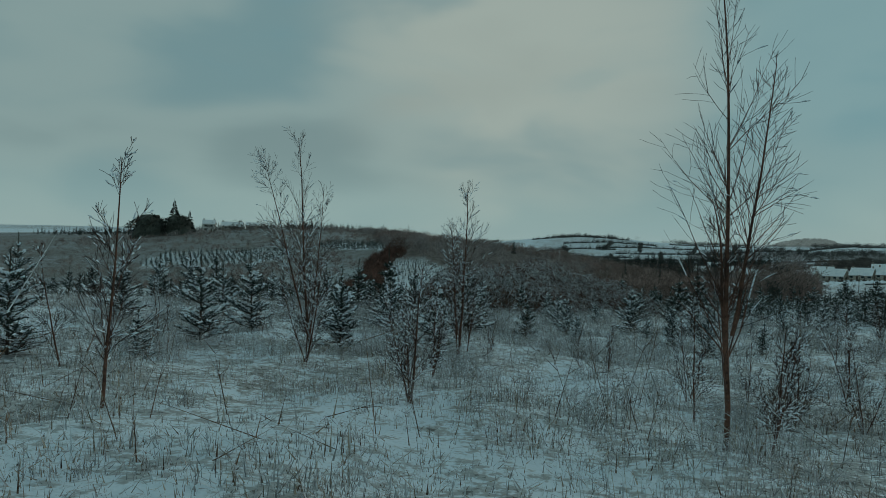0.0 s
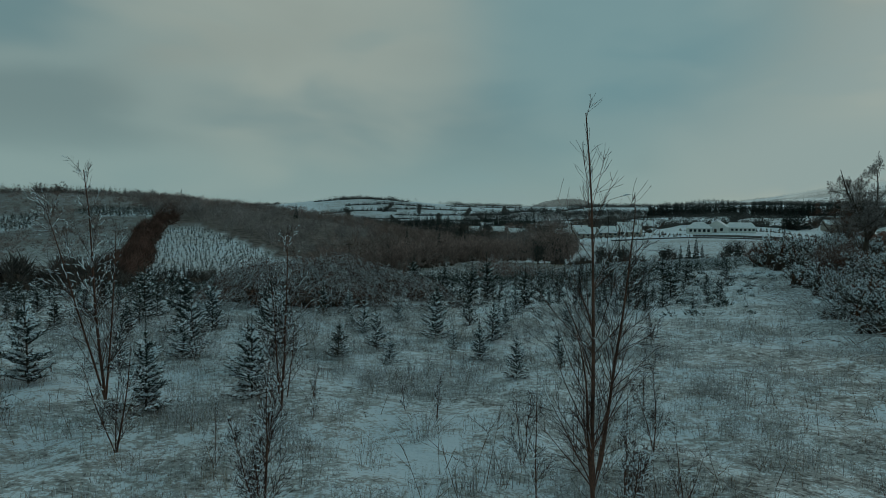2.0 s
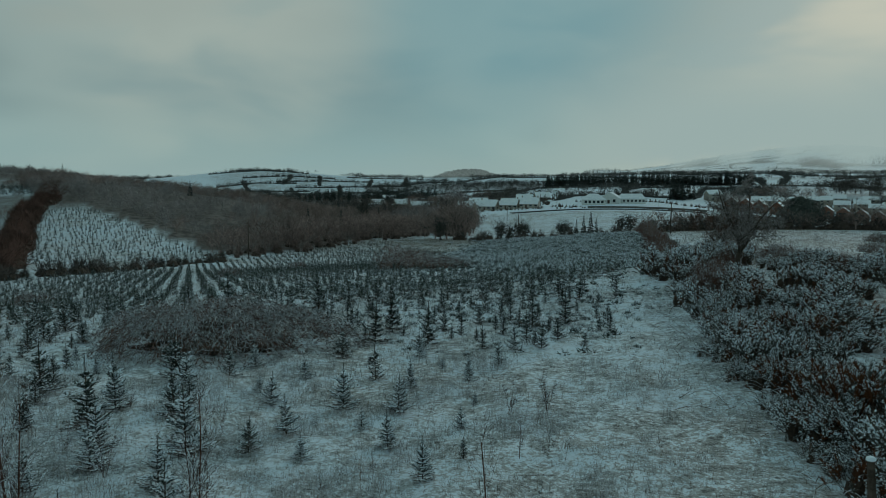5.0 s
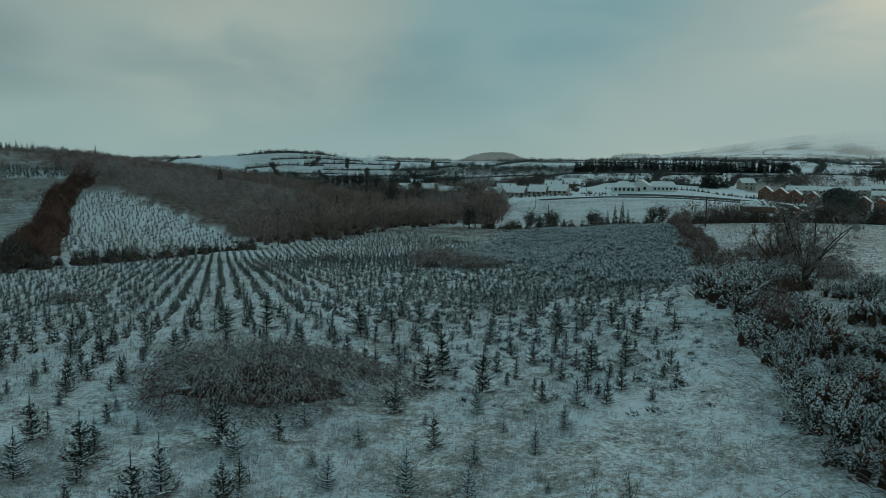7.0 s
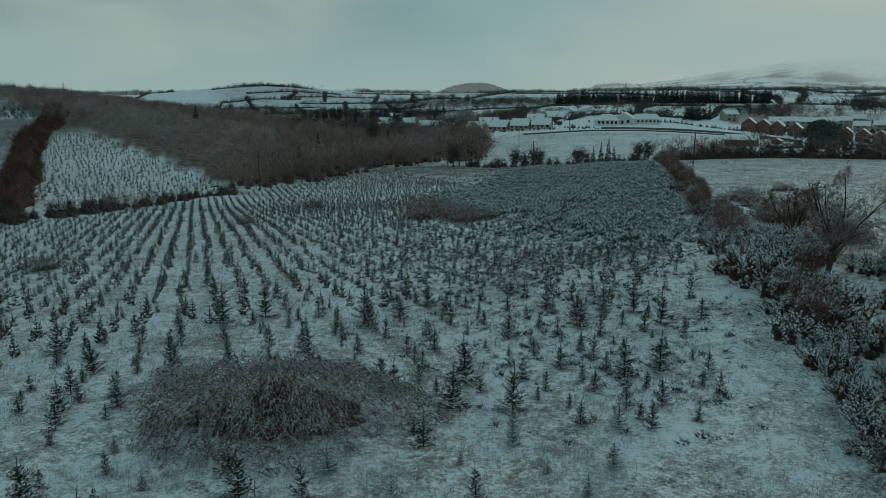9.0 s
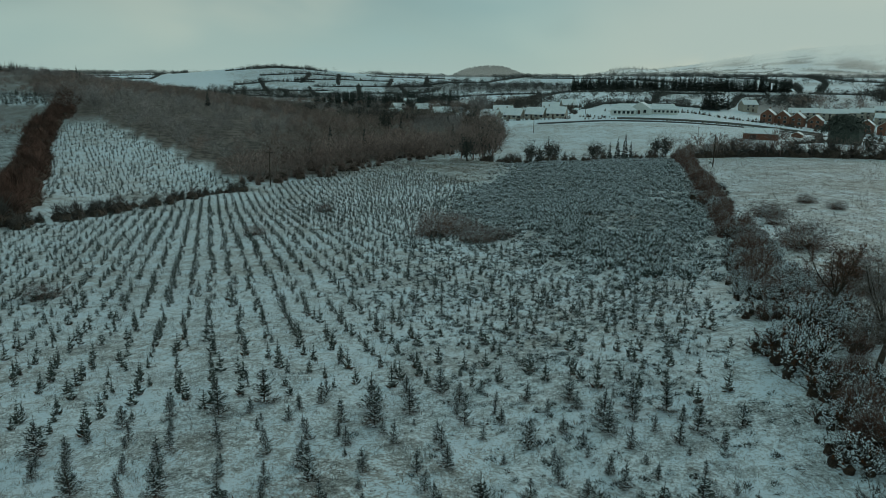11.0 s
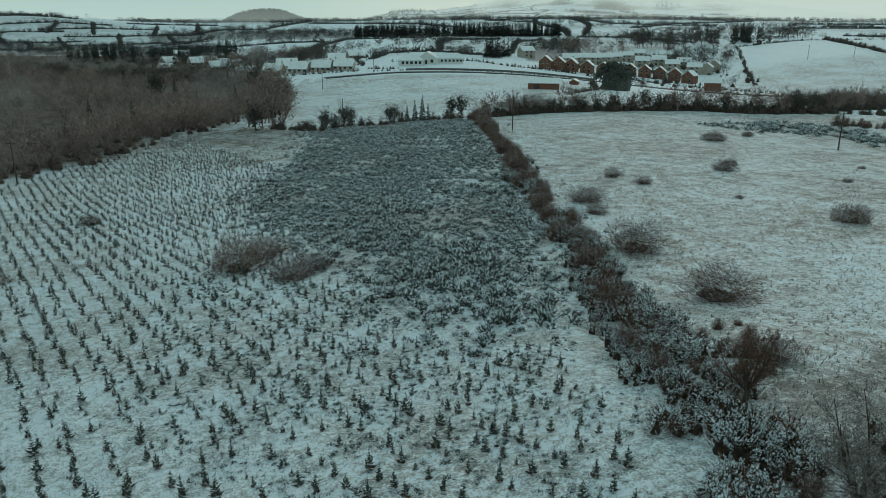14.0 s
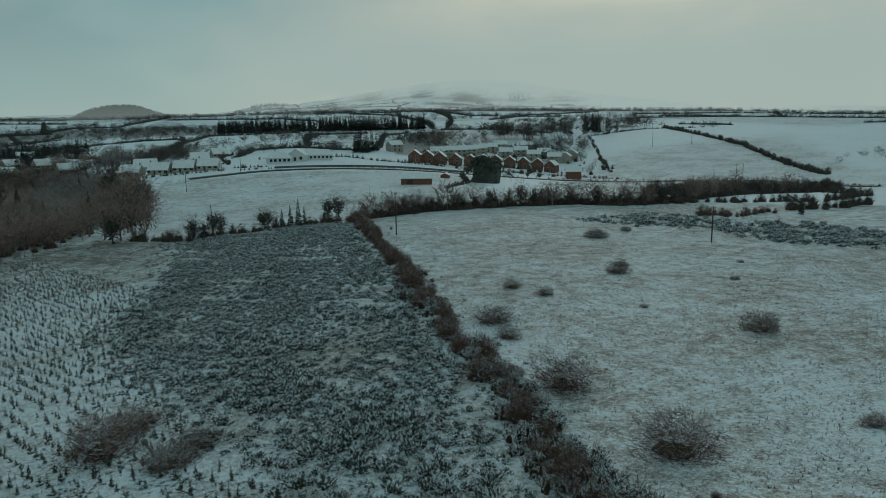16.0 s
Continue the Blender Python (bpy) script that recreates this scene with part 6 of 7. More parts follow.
def hill_trees():
    rng = np.random.default_rng(77)
    for b, d, h, wide, label in ((-49.0, 475, 18, 1.15, "big dark round evergreen tree on the hill"), (-47.0, 472, 16, 1.0, "dark round evergreen tree on the hill"), (25.4, 372, 17, 0.95, "big dark round tree before the houses")):
        s = Soup()
        s.tube((0, 0, -0.02), (0, 0, 0.4), 0.03, 0.02, 5, 0)
        for k in range(900):
            n = rng.normal(0, 1, 3)
            n /= np.linalg.norm(n)
            n[2] = abs(n[2]) * 1.0 - 0.35
            r = rng.uniform(0.72, 1.0) * (1 + 0.12 * math.sin(4 * n[0] + 3 * n[1]) + 0.10 * math.sin(7 * n[2] + 5 * n[0]))
            p = n * (wide * 0.62, wide * 0.62, 0.48) * r + np.array((0, 0, 0.44))
            a = rng.normal(0, 0.045, 3)
            c = rng.normal(0, 0.045, 3)
            s.add([p, p + a, p + c], [(0, 1, 2)], 1)
        v, t = lump(rng, wide * 0.48, wide * 0.48, 0.80, 5, 10, 0.2)
        s.add(v, t, 1)
        x, y = 4 + d * math.sin(radians(b)), 12 + d * math.cos(radians(b))
        put(thing("evergreen_tree", s.done(), [("trunk", bark_grey, ""), ("foliage", ivy, "")], label, "tree"), x, y, h)
    for b, d, h in ((-47.3, 482, 23), (-46.2, 480, 15), (-49.8, 481, 15)):
        x, y = 4 + d * math.sin(radians(b)), 12 + d * math.cos(radians(b))
        put(thing("tall_spruce", conifer_shape(rng, 0.27, 15), [("foliage", far_spruce, ""), ("trunk", bark_grey, "")], "tall dark spruce beside the hill house", "spruce", "spruces by the hill house"), x, y, h)


hill_trees()

# ---- houses ----


def gable_roof(length, width, eave, ridge, over=0.35, thick=0.22, hip=0.0):
    s = Soup()
    l, w = length / 2 + over, width / 2 + over
    drop = (ridge - eave) * over / (width / 2)
    z0, z1 = eave - drop, ridge
    v = [(-l, -w, z0), (l, -w, z0), (l, w, z0), (-l, w, z0), (-l + hip, 0, z1), (l - hip, 0, z1)]
    v += [(x, y, z + thick) for x, y, z in v]
    t = [(6, 7, 11), (6, 11, 10), (8, 9, 10), (8, 10, 11), (0, 5, 1), (0, 4, 5), (2, 4, 3), (2, 5, 4), (0, 1, 7), (0, 7, 6), (2, 3, 9), (2, 9, 8)]
    if hip:
        t += [(7, 8, 11), (9, 6, 10), (1, 2, 8), (1, 8, 7), (3, 0, 6), (3, 6, 9)]
    else:
        for p, q in ((0, 4), (4, 3), (1, 5), (5, 2)):
            t += [(p, q, q + 6), (p, q + 6, p + 6)]
    return s.add(v, t)


def house(label, length, width, eave, ridge, wall, openings, chimneys=1, hip=0.0, category="house", group="", name="house"):
    """A house whose long side faces -y. openings: (side, along, sill height, width, height, kind)."""
    root = tagged(new(name), label, category, group)
    s = Soup()
    s.box(0, 0, eave / 2 - 0.75, length, width, eave + 1.5)
    if hip == 0:
        for x in (-length / 2, length / 2 - 0.3):
            s.add([(x, -width / 2, eave), (x + .3, -width / 2, eave), (x + .3, width / 2, eave), (x, width / 2, eave), (x, 0, ridge - 0.05), (x + .3, 0, ridge - 0.05)],
                  [(0, 4, 3), (1, 2, 5), (0, 1, 5), (0, 5, 4), (2, 3, 4), (2, 4, 5)])
    part("wall", s, wall, root)
    roof = part("roof", gable_roof(length, width, eave, ridge, hip=hip), roof_snow, root, "snow-covered roof")
    for k in range(chimneys):
        x = (-1 if k else 1) * (length / 2 - 0.6 - hip)
        part("chimney", Soup().box(x, 0, ridge + 0.35, 0.7, 0.5, 1.3).box(x, 0, ridge + 1.05, 0.8, 0.6, 0.12), wall, roof)
    for side, at, sill, w, h, kind in openings:
        f, p = Soup(), Soup()
        if side in "fb":
            y = -width / 2 if side == "f" else width / 2
            f.box(at, y, sill + h / 2, w + 0.16, 0.14, h + 0.16)
            p.box(at, y, sill + h / 2, w, 0.20, h)
        else:
            x = -length / 2 if side == "l" else length / 2
            f.box(x, at, sill + h / 2, 0.14, w + 0.16, h + 0.16)
            p.box(x, at, sill + h / 2, 0.20, w, h)
        if kind == "door":
            part("door", p, door_paint, root)
        else:
            win = part("window", f, frame_white, root)
            part("pane", p, glass_dark, win)
    return root


def at_polar(bearing, d, x0=0.5, y0=38.0):
    return x0 + d * math.sin(radians(bearing)), y0 + d * math.cos(radians(bearing))


def build_houses():
    bung = house("cream bungalow with a snowy gabled roof in a terrace", 11.0, 9.0, 2.5, 6.3, render_cream, [("f", -4.5, 0.9, 1.6, 1.2, "window"), ("f", -1.6, 0.0, 1.0, 2.1, "door"), ("f", 1.2, 0.9, 1.6, 1.2, "window"), ("f", 4.4, 0.9, 1.8, 1.2, "window"), ("r", 0.0, 0.9, 1.2, 1.2, "window")], 2, 0, "bungalow", "row of bungalows")
    for k, b in enumerate((1.0, 2.95, 4.7, 6.4)):
        m = spot(*at_polar(b, 428 - 2 * k), 1, -26 + 3 * k, 1, 0.0)
        if k == 0:
            bung.matrix_basis = m
        else:
            copy_thing(bung, m)
    copy_thing(bung, spot(*at_polar(2.0, 452), 1.1, -8))
    copy_thing(bung, spot(*at_polar(5.8, 470), 0.95, -4))
    copy_thing(bung, spot(*at_polar(7.2, 492), 0.9, 10))
    for x, y, size, turn in ((-62, 671, 1.1, 10), (-37, 597, 1.0, -20), (-27, 540, 1.0, 15), (-66, 614, 1.0, 40), (-20, 556, 0.8, -40)):
        copy_thing(bung, spot(x, y, size, turn))
    copy_thing(bung, spot(*at_polar(-4.6, 560), 1.0, 20))
    copy_thing(bung, spot(*at_polar(-6.8, 520), 0.9, -30))
    # the long white building on the rise
    wide = [("f", x, 0.8, 1.5, 1.6, "window") for x in (-5, -2.6, 0, 2.6, 5)]
    left = house("white building with a hipped snowy roof and tall windows", 14, 11, 3.1, 6.4, render_white, wide + [("l", -2, 0.8, 1.5, 1.5, "window"), ("l", 2, 0.8, 1.5, 1.5, "window")], 0, 4.5, "building", "white building on the rise")
    left.matrix_basis = spot(*at_polar(11.6, 432), 1, -6)
    mid = house("white gabled wing with a snowy roof", 9, 12, 3.3, 7.0, render_white, [("l", -3, 0.8, 1.6, 1.8, "window"), ("l", 0.5, 0.0, 1.4, 2.2, "door"), ("l", 3, 0.8, 1.6, 1.8, "window")], 0, 0, "building", "white building on the rise")
    mid.matrix_basis = spot(*at_polar(13.0, 440), 1, 66)
    right = house("long white wing with a row of windows", 17, 9, 3.0, 5.8, render_white, [("f", x, 0.9, 1.3, 1.3, "window") for x in (-7, -4.6, -2.2, 0.2, 2.6, 5, 7.2)], 0, 2.5, "building", "white building on the rise")
    right.matrix_basis = spot(*at_polar(14.6, 446), 1, -10)
    # garden hedges and lanes of the village
    rng = np.random.default_rng(101)
    bush = [bush_shape(rng, 0.7, 30, 3, 6) for k in range(4)]
    q = []
    for line in ([(4, 452), (55, 446)], [(0, 470), (-4, 520), (30, 560)], [(60, 452), (78, 445)], [(80, 486), (135, 482), (150, 462)], [(150, 462), (190, 450)], [(185, 470), (200, 520), (240, 560)], [(205, 452), (270, 428), (300, 408)],
                 [(60, 470), (62, 520), (100, 560), (160, 580)], [(-30, 480), (-60, 540), (-20, 600)], [(310, 440), (345, 500), (405, 598), (499, 630), (553, 618)], [(70, 520), (20, 590)], [(176, 400), (150, 340), (128, 316)]):
        q += along(line, 2.0, rng, 0.4, 1.2)
    stuff("garden_hedges", Soup().scatter(bush, grounded(q, 0.2), rng.uniform(1.0, 2.8, len(q)), rng.uniform(0, 6.28, len(q)), rng), [hedge_far, hedge_shaded_heart], "dark garden hedges about the village", "hedges")
    # brick houses of the estate, gable to the valley
    two = [("f", -1.8, 0.9, 1.6, 1.3, "window"), ("f", 1.8, 0.0, 1.0, 2.1, "door"), ("f", -1.8, 3.3, 1.4, 1.2, "window"), ("f", 1.8, 3.3, 1.4, 1.2, "window")]
    gable = [("l", -1.6, 0.9, 1.6, 1.3, "window"), ("l", 1.6, 0.0, 1.0, 2.1, "door"), ("l", -1.6, 3.3, 1.4, 1.2, "window"), ("l", 1.6, 3.3, 1.4, 1.2, "window")]
    brick = house("red brick house with a white snowy gable roof", 9.5, 7.6, 4.9, 7.9, brick_red, gable, 1, 0, "house", "brick houses of the estate")
    cream = house("cream two-storey house with a snowy roof", 10, 7.5, 4.9, 7.6, render_cream, two, 1, 0, "house", "pale houses of the estate")
    brick.matrix_basis = spot(*at_polar(27.6, 486), 1, 55)
    cream.matrix_basis = spot(*at_polar(24.9, 520), 1, -25)
    for b, d, turn in ((24.2, 468, 58), (25.4, 470, 58), (26.6, 474, 60), (28.6, 492, 58), (29.7, 495, 58), (30.8, 497, 56), (31.9, 498, 56), (33.0, 492, 40), (22.2, 462, 62), (23.2, 466, 62)):
        copy_thing(brick, spot(*at_polar(b, d), 1, turn))
    copy_thing(brick, spot(*at_polar(34.7, 462), 1, -32))
    for b, d, turn in ((25.9, 530, -25), (26.7, 540, -25), (27.4, 552, -25), (28.2, 566, -25), (29.4, 545, -30), (30.6, 560, -30), (31.6, 545, -30), (32.4, 560, -34), (33.2, 540, -34), (29.0, 585, -20), (31.0, 590, -25), (34.1, 545, 50), (34.6, 560, 50), (20.6, 520, 10), (24.0, 505, -20)):
        copy_thing(cream, spot(*at_polar(b, d), 1, turn))
    barn = house("low brown shed with a snowy roof", 14, 8, 2.8, 4.8, brick_red, [("f", -3, 0.0, 2.6, 2.2, "door")], 0, 0, "shed", "", "shed")
    barn.matrix_basis = spot(*at_polar(22.3, 330), 1, -24)
    copy_thing(barn, spot(*at_polar(24.6, 372), 0.55, 60))
    hill = house("white two-storey farmhouse among trees on the hill", 7.5, 6.5, 5.2, 7.6, render_white, two, 2, 0, "farmhouse")
    hill.matrix_basis = spot(*at_polar(-44.8, 482, 4, 12), 1.0, 38)
    low = house("low cream farm cottage on the hill", 13, 6.5, 2.7, 5.4, render_cream, [("f", -4, 0.9, 1.2, 1.2, "window"), ("f", 0, 0, 1, 2, "door"), ("f", 3.5, 0.9, 1.2, 1.2, "window")], 2, 0, "cottage")
    low.matrix_basis = spot(*at_polar(-43.1, 490, 4, 12), 1.0, 40)
    shed = house("farm shed on the hill", 8, 6, 2.6, 4.4, render_cream, [("f", 0, 0, 2.2, 2.1, "door")], 0, 0, "shed", "", "shed")
    shed.matrix_basis = spot(*at_polar(-41.6, 492, 4, 12), 1.0, 40)


build_houses()

# ---- poles, fence, road ----


def pole_shape(h):
    s = Soup()
    s.tube((0, 0, -0.6), (0, 0, h * 0.5), 0.15, 0.13, 8, 0)
    s.tube((0, 0, h * 0.5), (0, 0, h), 0.13, 0.10, 8, 0)
    return s


def build_poles():
    for x, y, h, arm in ((112.5, 149.5, 7.6, 1), (24, 250, 8, 0), (56, 186, 7.6, 0), (28.5, 381, 8, 1), (334, 353, 11, 1), (337, 351, 11, 0), (411, 517, 11, 1), (445, 508, 9, 0), (-45, 176, 8, 1), (60.5, 430, 9, 0), (52, 440, 9, 0)):
        root = tagged(new("utility_pole"), "weathered wooden utility pole with a short crossarm" if arm else "plain weathered wooden utility pole", "pole", "utility poles")
        root.matrix_basis = spot(x, y)
        part("post", pole_shape(h), pole_wood, root)
        if arm:
            part("crossarm", Soup().box(0, 0.12, h - 0.35, 1.6, 0.1, 0.12), pole_wood, root)
            for dx in (-0.7, 0, 0.7):
                part("insulator", Soup().tube((dx, 0.12, h - 0.29), (dx, 0.12, h - 0.10), 0.05, 0.03, 6), slate, root)
    rng = np.random.default_rng(83)
    for x, y in ((10.3, 19.1),):
        root = tagged(new("fence_post"), "leaning wooden fence post with a cap of snow", "post")
        root.matrix_basis = spot(x, y, 1, rng.uniform(0, 360), 1, 0, rng.uniform(-7, 7))
        part("post", Soup().tube((0, 0, -0.3), (0, 0, 0.95), 0.055, 0.048, 7), pole_wood, root)
        s = Soup()
        s.add(*lump(rng, 0.062, 0.062, 0.05, 3, 8, 0.1))
        s.v[-1] = s.v[-1] + np.array((0, 0, 1.03))
        part("snow_cap", s, snow, root, "white cap of snow")


build_poles()


def ribbon(name, line, width, lift, mat, label, kind):
    pts = along(line, 6.0, np.random.default_rng(3), 0.0)
    p = np.array(pts)
    d = np.gradient(p, axis=0)
    n = np.stack([-d[:, 1], d[:, 0]], -1) / np.linalg.norm(d, axis=1)[:, None] * width / 2
    a, b = p - n, p + n
    z = rise(p[:, 0], p[:, 1]) + lift
    v = np.r_[np.c_[a, z], np.c_[b, z], np.c_[a, z - lift - 0.6], np.c_[b, z - lift - 0.6]]
    k = len(p)
    i = np.arange(k - 1)
    t = np.r_[np.c_[i, i + 1, i + 1 + k], np.c_[i, i + 1 + k, i + k], np.c_[i + 2 * k, i + 1, i], np.c_[i + 2 * k, i + 1 + 2 * k, i + 1], np.c_[i + k, i + 1 + k, i + 3 * k], np.c_[i + 1 + k, i + 1 + 3 * k, i + 3 * k]]
    tagged(new(name, mesh(name, (v, t, np.zeros(len(t), int)), [mat])), label, kind, "", "structure")


ribbon("road", [(30, 424), (70, 428), (130, 418), (190, 410), (260, 405), (320, 388), (350, 348), (322, 255)], 6.0, 0.35, tarmac, "wet dark country road between snowy verges", "road")
ribbon("wall_field", [(76, 436), (110, 430), (150, 426), (190, 417)], 0.5, 1.1, stone_wall, "low grey stone wall beside the road", "wall")

# ---- dead grass ----


def sow_grass():
    rng = np.random.default_rng(91)
    near = [tuft_shape(rng, 14, rng.uniform(0.08, 0.20), 0.13, 0.007) for k in range(8)]
    mid = [tuft_shape(rng, 9, rng.uniform(0.22, 0.36), 0.16, 0.016) for k in range(6)]
    far = [tuft_shape(rng, 6, 0.26, 0.20, 0.045) for k in range(6)]
    mats = [straw, rime_twig, dead_leaf]

    def clumpy(q, size, share):
        v = np.sin(q[:, 0] * 1.7 / size + 1.2 * np.sin(q[:, 1] * 0.9 / size)) * np.sin(q[:, 1] * 1.5 / size + 0.8 * np.sin(q[:, 0] * 1.1 / size)) + rng.normal(0, 0.35, len(q))
        return q[v > share]

    q = rng.uniform((-9, 11.2), (14, 27), (30000, 2))
    q = clumpy(q, 1.0, 0.12)
    q = q[(q[:, 0] < 6) | (rng.random(len(q)) < 0.7)]
    q = q[~inside(q[:, 0], q[:, 1], [(12, 18), (18, 18), (18, 40), (13, 36)])][:14000]
    stuff("dead_grass", Soup().scatter(near, grounded(q, 0.01), rng.uniform(0.6, 1.5, len(q)), rng.uniform(0, 6.28, len(q)), rng), mats, "frosted dead grass standing through thin snow", "grass")
    q = rng.uniform((-30, 26), (18, 70), (30000, 2))
    q = clumpy(q, 2.0, 0.15)[:9500]
    stuff("rough_grass", Soup().scatter(mid, grounded(q, 0.01), rng.uniform(0.5, 1.1, len(q)), rng.uniform(0, 6.28, len(q)), rng), mats, "frosted rough grass between the young spruces", "grass")
    q = rng.uniform((-14, 20), (13.5, 48), (22000, 2))
    q = q[q[:, 0] < 10.2 + 0.16 * (q[:, 1] - 20)]
    q = clumpy(q, 1.4, 0.0)[:9000]
    stuff("frosted_tussocks", Soup().scatter(mid, grounded(q, 0.01), rng.uniform(0.3, 0.75, len(q)), rng.uniform(0, 6.28, len(q)), rng), mats, "low frosted tussocks between the spruces", "grass")
    q = rng.uniform((-62, 32), (20, 150), (60000, 2))
    q = clumpy(q[inside(q[:, 0], q[:, 1], PLANTATION)], 3.0, -0.25)[:17000]
    stuff("plantation_grass", Soup().scatter(far, grounded(q, 0.01), rng.uniform(0.5, 1.0, len(q)), rng.uniform(0, 6.28, len(q)), rng), [straw, rime_twig, straw], "frosted grass and weeds between the spruce rows", "grass")
    q = rng.uniform((20, 40), (150, 215), (40000, 2))
    q = q[inside(q[:, 0], q[:, 1], RIGHT_FIELD)]
    q = clumpy(q, 4.0, -0.8)[:22000]
    stuff("field_grass", Soup().scatter(far, grounded(q, 0.01), rng.uniform(0.4, 1.1, len(q)), rng.uniform(0, 6.28, len(q)), rng), [dead_leaf, rime_twig, brown_twig], "dead grass and weeds over the snowy field", "grass")
    speck = [tuft_shape(rng, 3, 0.34, 0.12, 0.075) for k in range(5)]
    q = rng.uniform((16, 34), (165, 232), (110000, 2))
    q = clumpy(q[inside(q[:, 0], q[:, 1], RIGHT_FIELD)], 6.0, -0.7)[:42000]
    stuff("field_weeds", Soup().scatter(speck, grounded(q, 0.01), rng.uniform(0.4, 1.05, len(q)), rng.uniform(0, 6.28, len(q)), rng), [gorse_green, straw, brown_twig], "dark weeds and rush tips through the field's snow", "weeds")
    q = rng.uniform((16, 20), (44, 60), (9000, 2))
    q = clumpy(q[q[:, 0] > 14 + (q[:, 1] - 20) * 0.15], 2.0, -0.2)[:4500]
    stuff("hedge_grass", Soup().scatter(mid, grounded(q, 0.01), rng.uniform(0.7, 1.5, len(q)), rng.uniform(0, 6.28, len(q)), rng), mats, "frosted rough grass between the gorse bushes", "grass")
    q = rng.uniform((-60, 150), (60, 258), (26000, 2))
    q = q[inside(q[:, 0], q[:, 1], PLANTATION) & (q[:, 1] > 180) | inside(q[:, 0], q[:, 1], [(-40, 225), (0, 258), (55, 235), (40, 222), (10, 236), (-25, 205)])]
    q = clumpy(q, 4.0, -0.5)[:9000]
    stuff("bank_grass", Soup().scatter(far, grounded(q, 0.01), rng.uniform(1.0, 1.8, len(q)), rng.uniform(0, 6.28, len(q)), rng), [straw, straw, dead_leaf], "brown dead grass on the lower bank", "grass")
    # weedy ditches across the village field
    q = []
    for line in ([(11, 344), (30, 352), (56, 365), (93, 396)], [(20, 300), (60, 320), (120, 340)], [(30, 262), (90, 300), (140, 330)], [(30, 395), (70, 402), (120, 400)]):
        q += along(line, 0.9, rng, 0.4, 1.2)
    stuff("ditch_grass", Soup().scatter(far, grounded(q, 0.01), rng.uniform(1.0, 2.4, len(q)), rng.uniform(0, 6.28, len(q)), rng), [straw, dead_leaf, dead_leaf], "brown weeds along shallow ditches in the field", "weeds")
    # fallen bracken and weed stems close by
    s = Soup()
    for k in range(1300):
        x, y = rng.uniform(-8, 11), rng.uniform(11.5, 25)
        if math.sin(1.1 * x + 2) * math.sin(0.9 * y) < 0.05:
            continue
        p = np.array((x, y, float(rise(x, y)) - 0.01))
        a = rng.uniform(0, 6.283)
        tall = rng.uniform(0.15, 0.7)
        d = np.array((math.cos(a) * 0.35, math.sin(a) * 0.35, 1.0)) if rng.random() < 0.6 else np.array((math.cos(a), math.sin(a), 0.35))
        q = p + d * tall
        s.blade(p, q, 0.006, 0)
        for b in range(3):
            g = p + d * tall * rng.uniform(0.4, 0.9)
            s.blade(g, g + (d + rng.normal(0, 0.6, 3)) * tall * 0.25, 0.005, 1 if rng.random() < 0.4 else 0)
    stuff("weed_stalks", s, [dead_leaf, rime_twig], "brown broken weed stalks in the snow", "weeds")
    # tall fine weeds white with rime
    shapes = []
    for k in range(7):
        w = Soup()
        for b in range(26):
            a, r = rng.uniform(0, 6.283), 0.22 * math.sqrt(rng.uniform(0, 1))
            p = np.array((r * math.cos(a), r * math.sin(a), -0.02))
            g = p + np.array((rng.normal(0, 0.07), rng.normal(0, 0.07), rng.uniform(0.16, 0.5)))
            kind = int(rng.choice(3, p=(0.30, 0.58, 0.12)))
            w.sliver(p, g, 0.006, kind)
            for c in range(3):
                h = p + (g - p) * rng.uniform(0.45, 1.0)
                w.sliver(h, h + np.array((rng.normal(0, 0.06), rng.normal(0, 0.06), rng.uniform(0.0, 0.09))), 0.006, 1 if rng.random() < 0.6 else kind)
        shapes.append(w.done())
    q = rng.uniform((-7, 12.2), (9.5, 30), (9000, 2))
    q = q[(np.hypot(q[:, 0] - 5.2, q[:, 1] - 10) > 3.0) & ((q[:, 0] < 7.2) | (rng.random(len(q)) < 0.25))]
    q = clumpy(q, 1.3, 0.35)[:1100]
    stuff("frosted_weeds", Soup().scatter(shapes, grounded(q, 0.01), rng.uniform(0.35, 0.85, len(q)), rng.uniform(0, 6.28, len(q)), rng), mats, "tall fine weeds white with rime", "weeds")
    # arching brambles along the gorse
    s = Soup()
    for k in range(220):
        f = rng.uniform(0, 1)
        x, y = 10.2 + 2.6 * f + rng.normal(0, 0.45), 17.5 + 20 * f
        p = np.array((x, y, float(rise(x, y))))
        a = rng.normal(3.0, 0.8)
        reach, top = rng.uniform(0.4, 1.1), rng.uniform(0.25, 0.6)
        last = p
        for j in range(1, 6):
            u = j / 5
            n = p + np.array((math.cos(a) * reach * u, math.sin(a) * reach * u, top * 4 * u * (1 - u * 0.85) * 0.55))
            s.tube(last, n, 0.007, 0.006, 3, 0 if rng.random() < 0.85 else 1)
            last = n
    stuff("bramble_runners", s, [rime_twig, dead_leaf], "arching frosted bramble runners beside the gorse", "brambles")


sow_grass()

# ---- low cloud on the mountain and haze, as glowing sheets ----


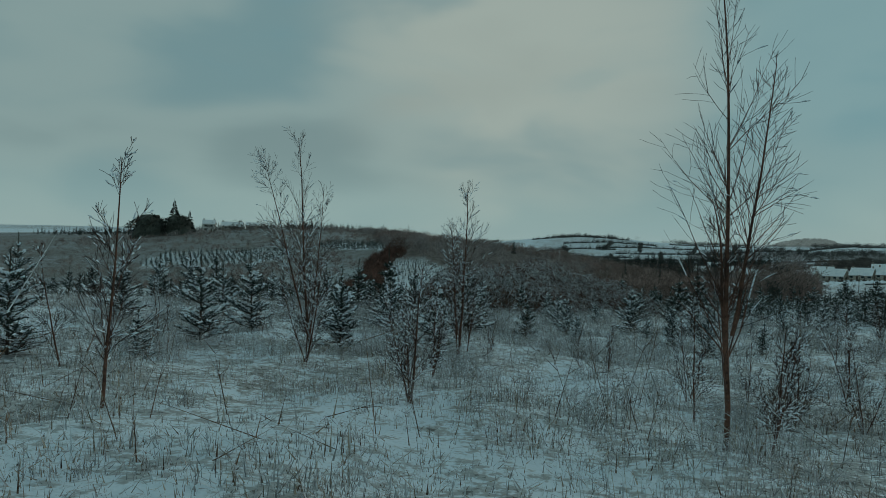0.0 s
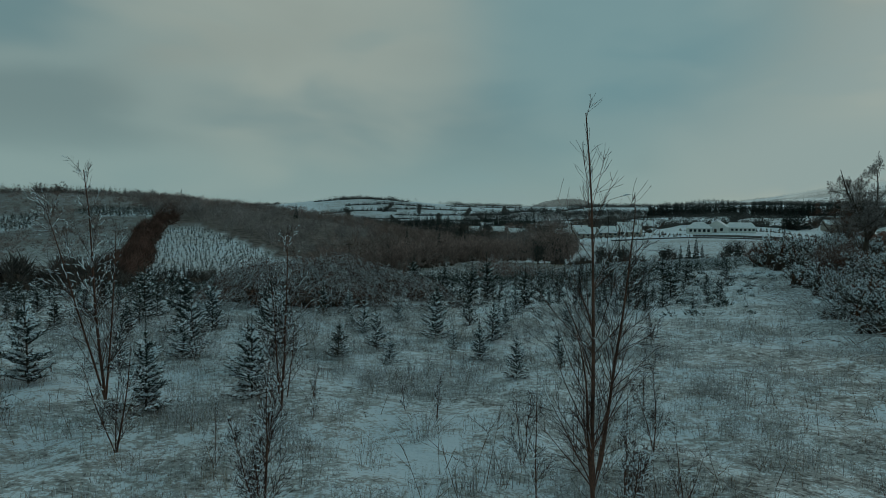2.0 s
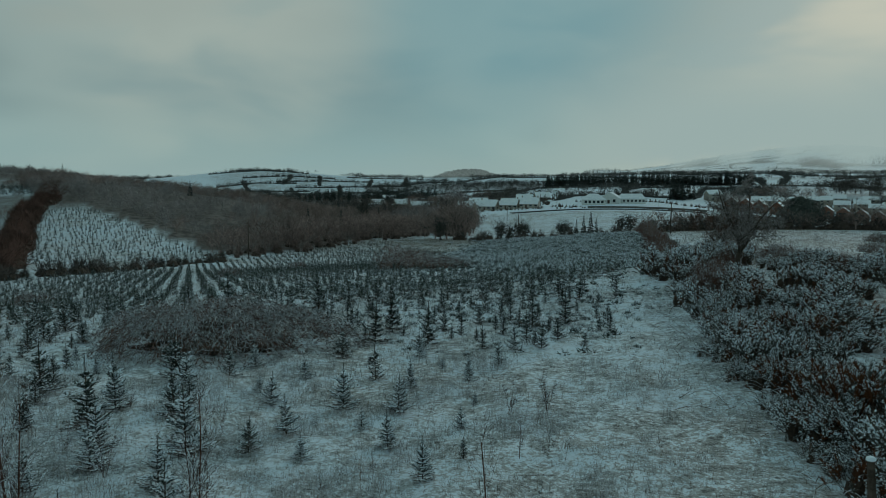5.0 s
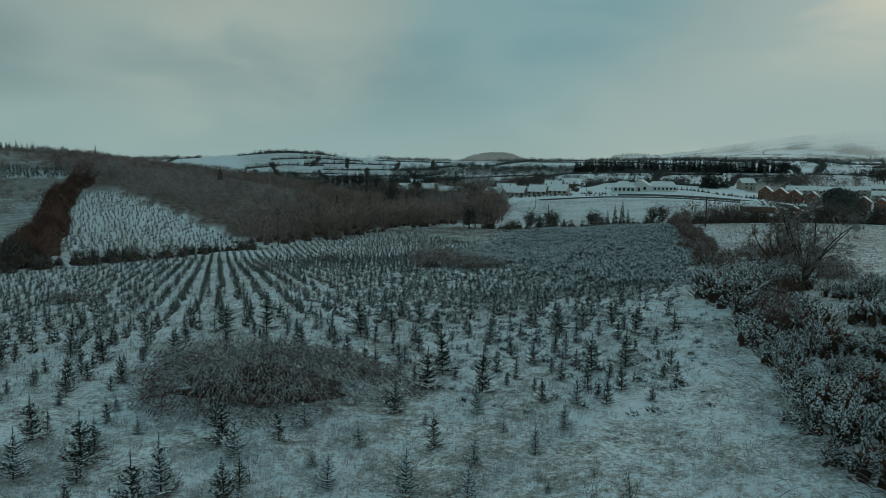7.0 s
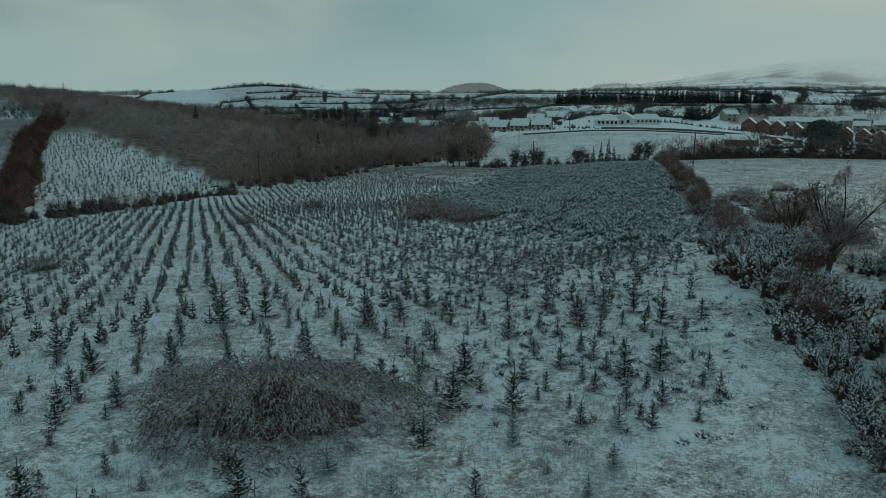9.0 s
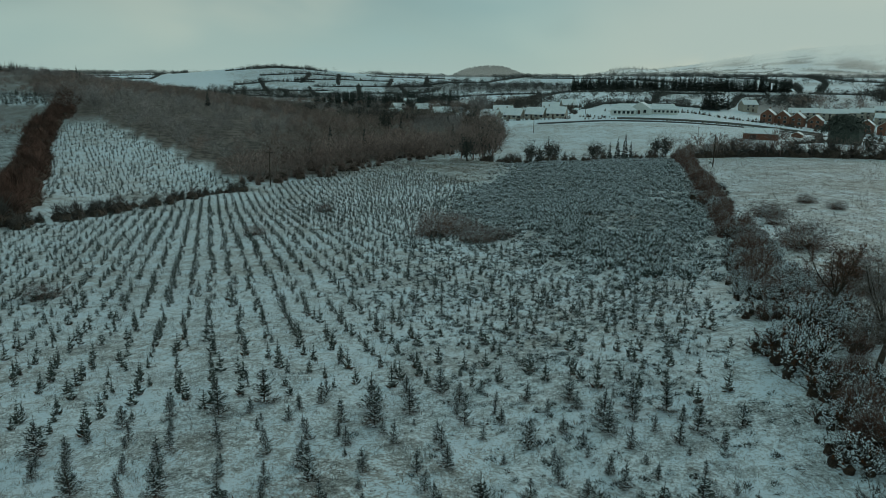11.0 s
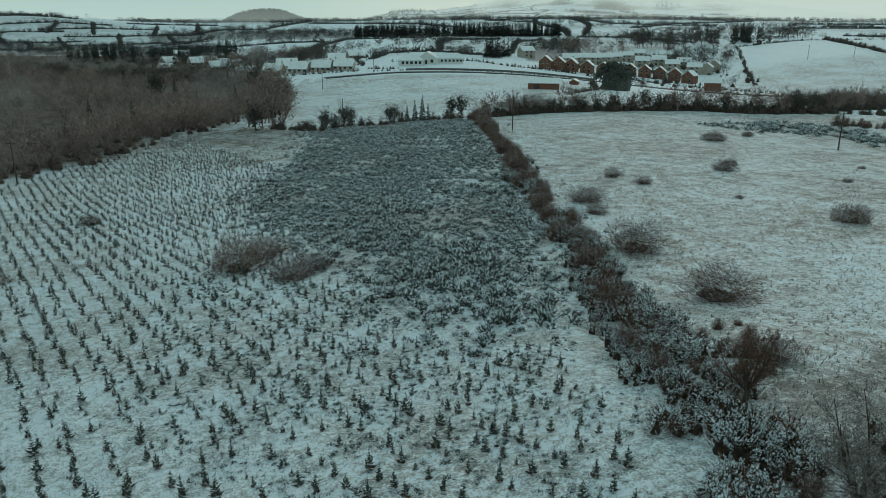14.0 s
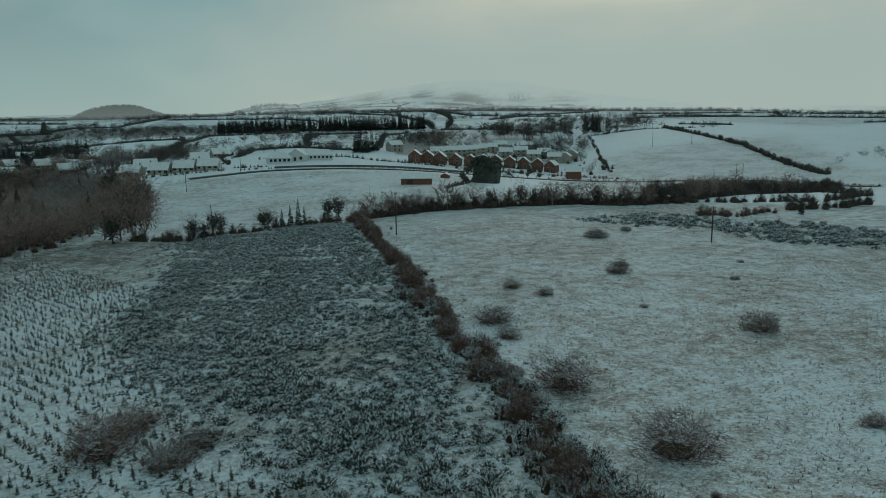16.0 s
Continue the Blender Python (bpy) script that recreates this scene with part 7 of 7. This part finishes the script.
def haze_cloud_sheet(far, veil, mountain, label):
    """A soft glowing sheet far behind the fields that stands in for haze; over the mountain it thickens to cloud."""
    m = bpy.data.materials.new("haze_cloud_glow")
    m.use_nodes = True
    t = m.node_tree
    t.nodes.clear()
    link = t.links.new
    out = node(t, "ShaderNodeOutputMaterial")
    # emission in place of the light that haze and cloud scatter
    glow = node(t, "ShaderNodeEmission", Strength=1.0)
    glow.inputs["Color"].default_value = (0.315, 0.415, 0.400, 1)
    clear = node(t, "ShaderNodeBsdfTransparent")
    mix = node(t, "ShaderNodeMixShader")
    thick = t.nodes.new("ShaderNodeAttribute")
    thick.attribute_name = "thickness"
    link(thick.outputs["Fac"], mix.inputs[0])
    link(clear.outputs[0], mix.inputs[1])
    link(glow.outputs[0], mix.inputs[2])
    link(mix.outputs[0], out.inputs[0])
    bearing = np.linspace(-75, 75, 160)
    z = np.linspace(-60, 520, 60)
    bb, zz = np.meshgrid(bearing, z, indexing="ij")
    x, y = 4 + far * np.sin(np.radians(bb)), 12 + far * np.cos(np.radians(bb))
    n = len(z)
    i, j = np.meshgrid(np.arange(159), np.arange(n - 1), indexing="ij")
    p = (i * n + j).ravel()
    tri = np.r_[np.c_[p, p + n, p + n + 1], np.c_[p, p + n + 1, p + 1]]
    me = mesh("backdrop", (np.stack([x, y, zz], -1).reshape(-1, 3), tri, np.zeros(len(tri), int)), [m], True)

    def ease(v, a, b):
        u = np.clip((v - a) / (b - a), 0, 1)
        return u * u * (3 - 2 * u)

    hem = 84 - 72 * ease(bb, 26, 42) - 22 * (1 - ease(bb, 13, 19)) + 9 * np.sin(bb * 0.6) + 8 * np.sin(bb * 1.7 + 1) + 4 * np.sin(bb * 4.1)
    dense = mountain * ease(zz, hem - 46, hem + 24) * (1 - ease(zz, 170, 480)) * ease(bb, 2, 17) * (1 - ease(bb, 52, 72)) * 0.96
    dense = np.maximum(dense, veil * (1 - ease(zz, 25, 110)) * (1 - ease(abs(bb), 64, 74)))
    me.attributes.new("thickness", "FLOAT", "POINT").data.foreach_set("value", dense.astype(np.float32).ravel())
    tagged(new("backdrop", me), label, "cloud", "", "structure")


haze_cloud_sheet(1380, 0.13, 0, "thin glowing sheet standing in for haze over the far fields")
haze_cloud_sheet(2100, 0.24, 1, "glowing sheet standing in for low cloud and haze at the distant mountain")
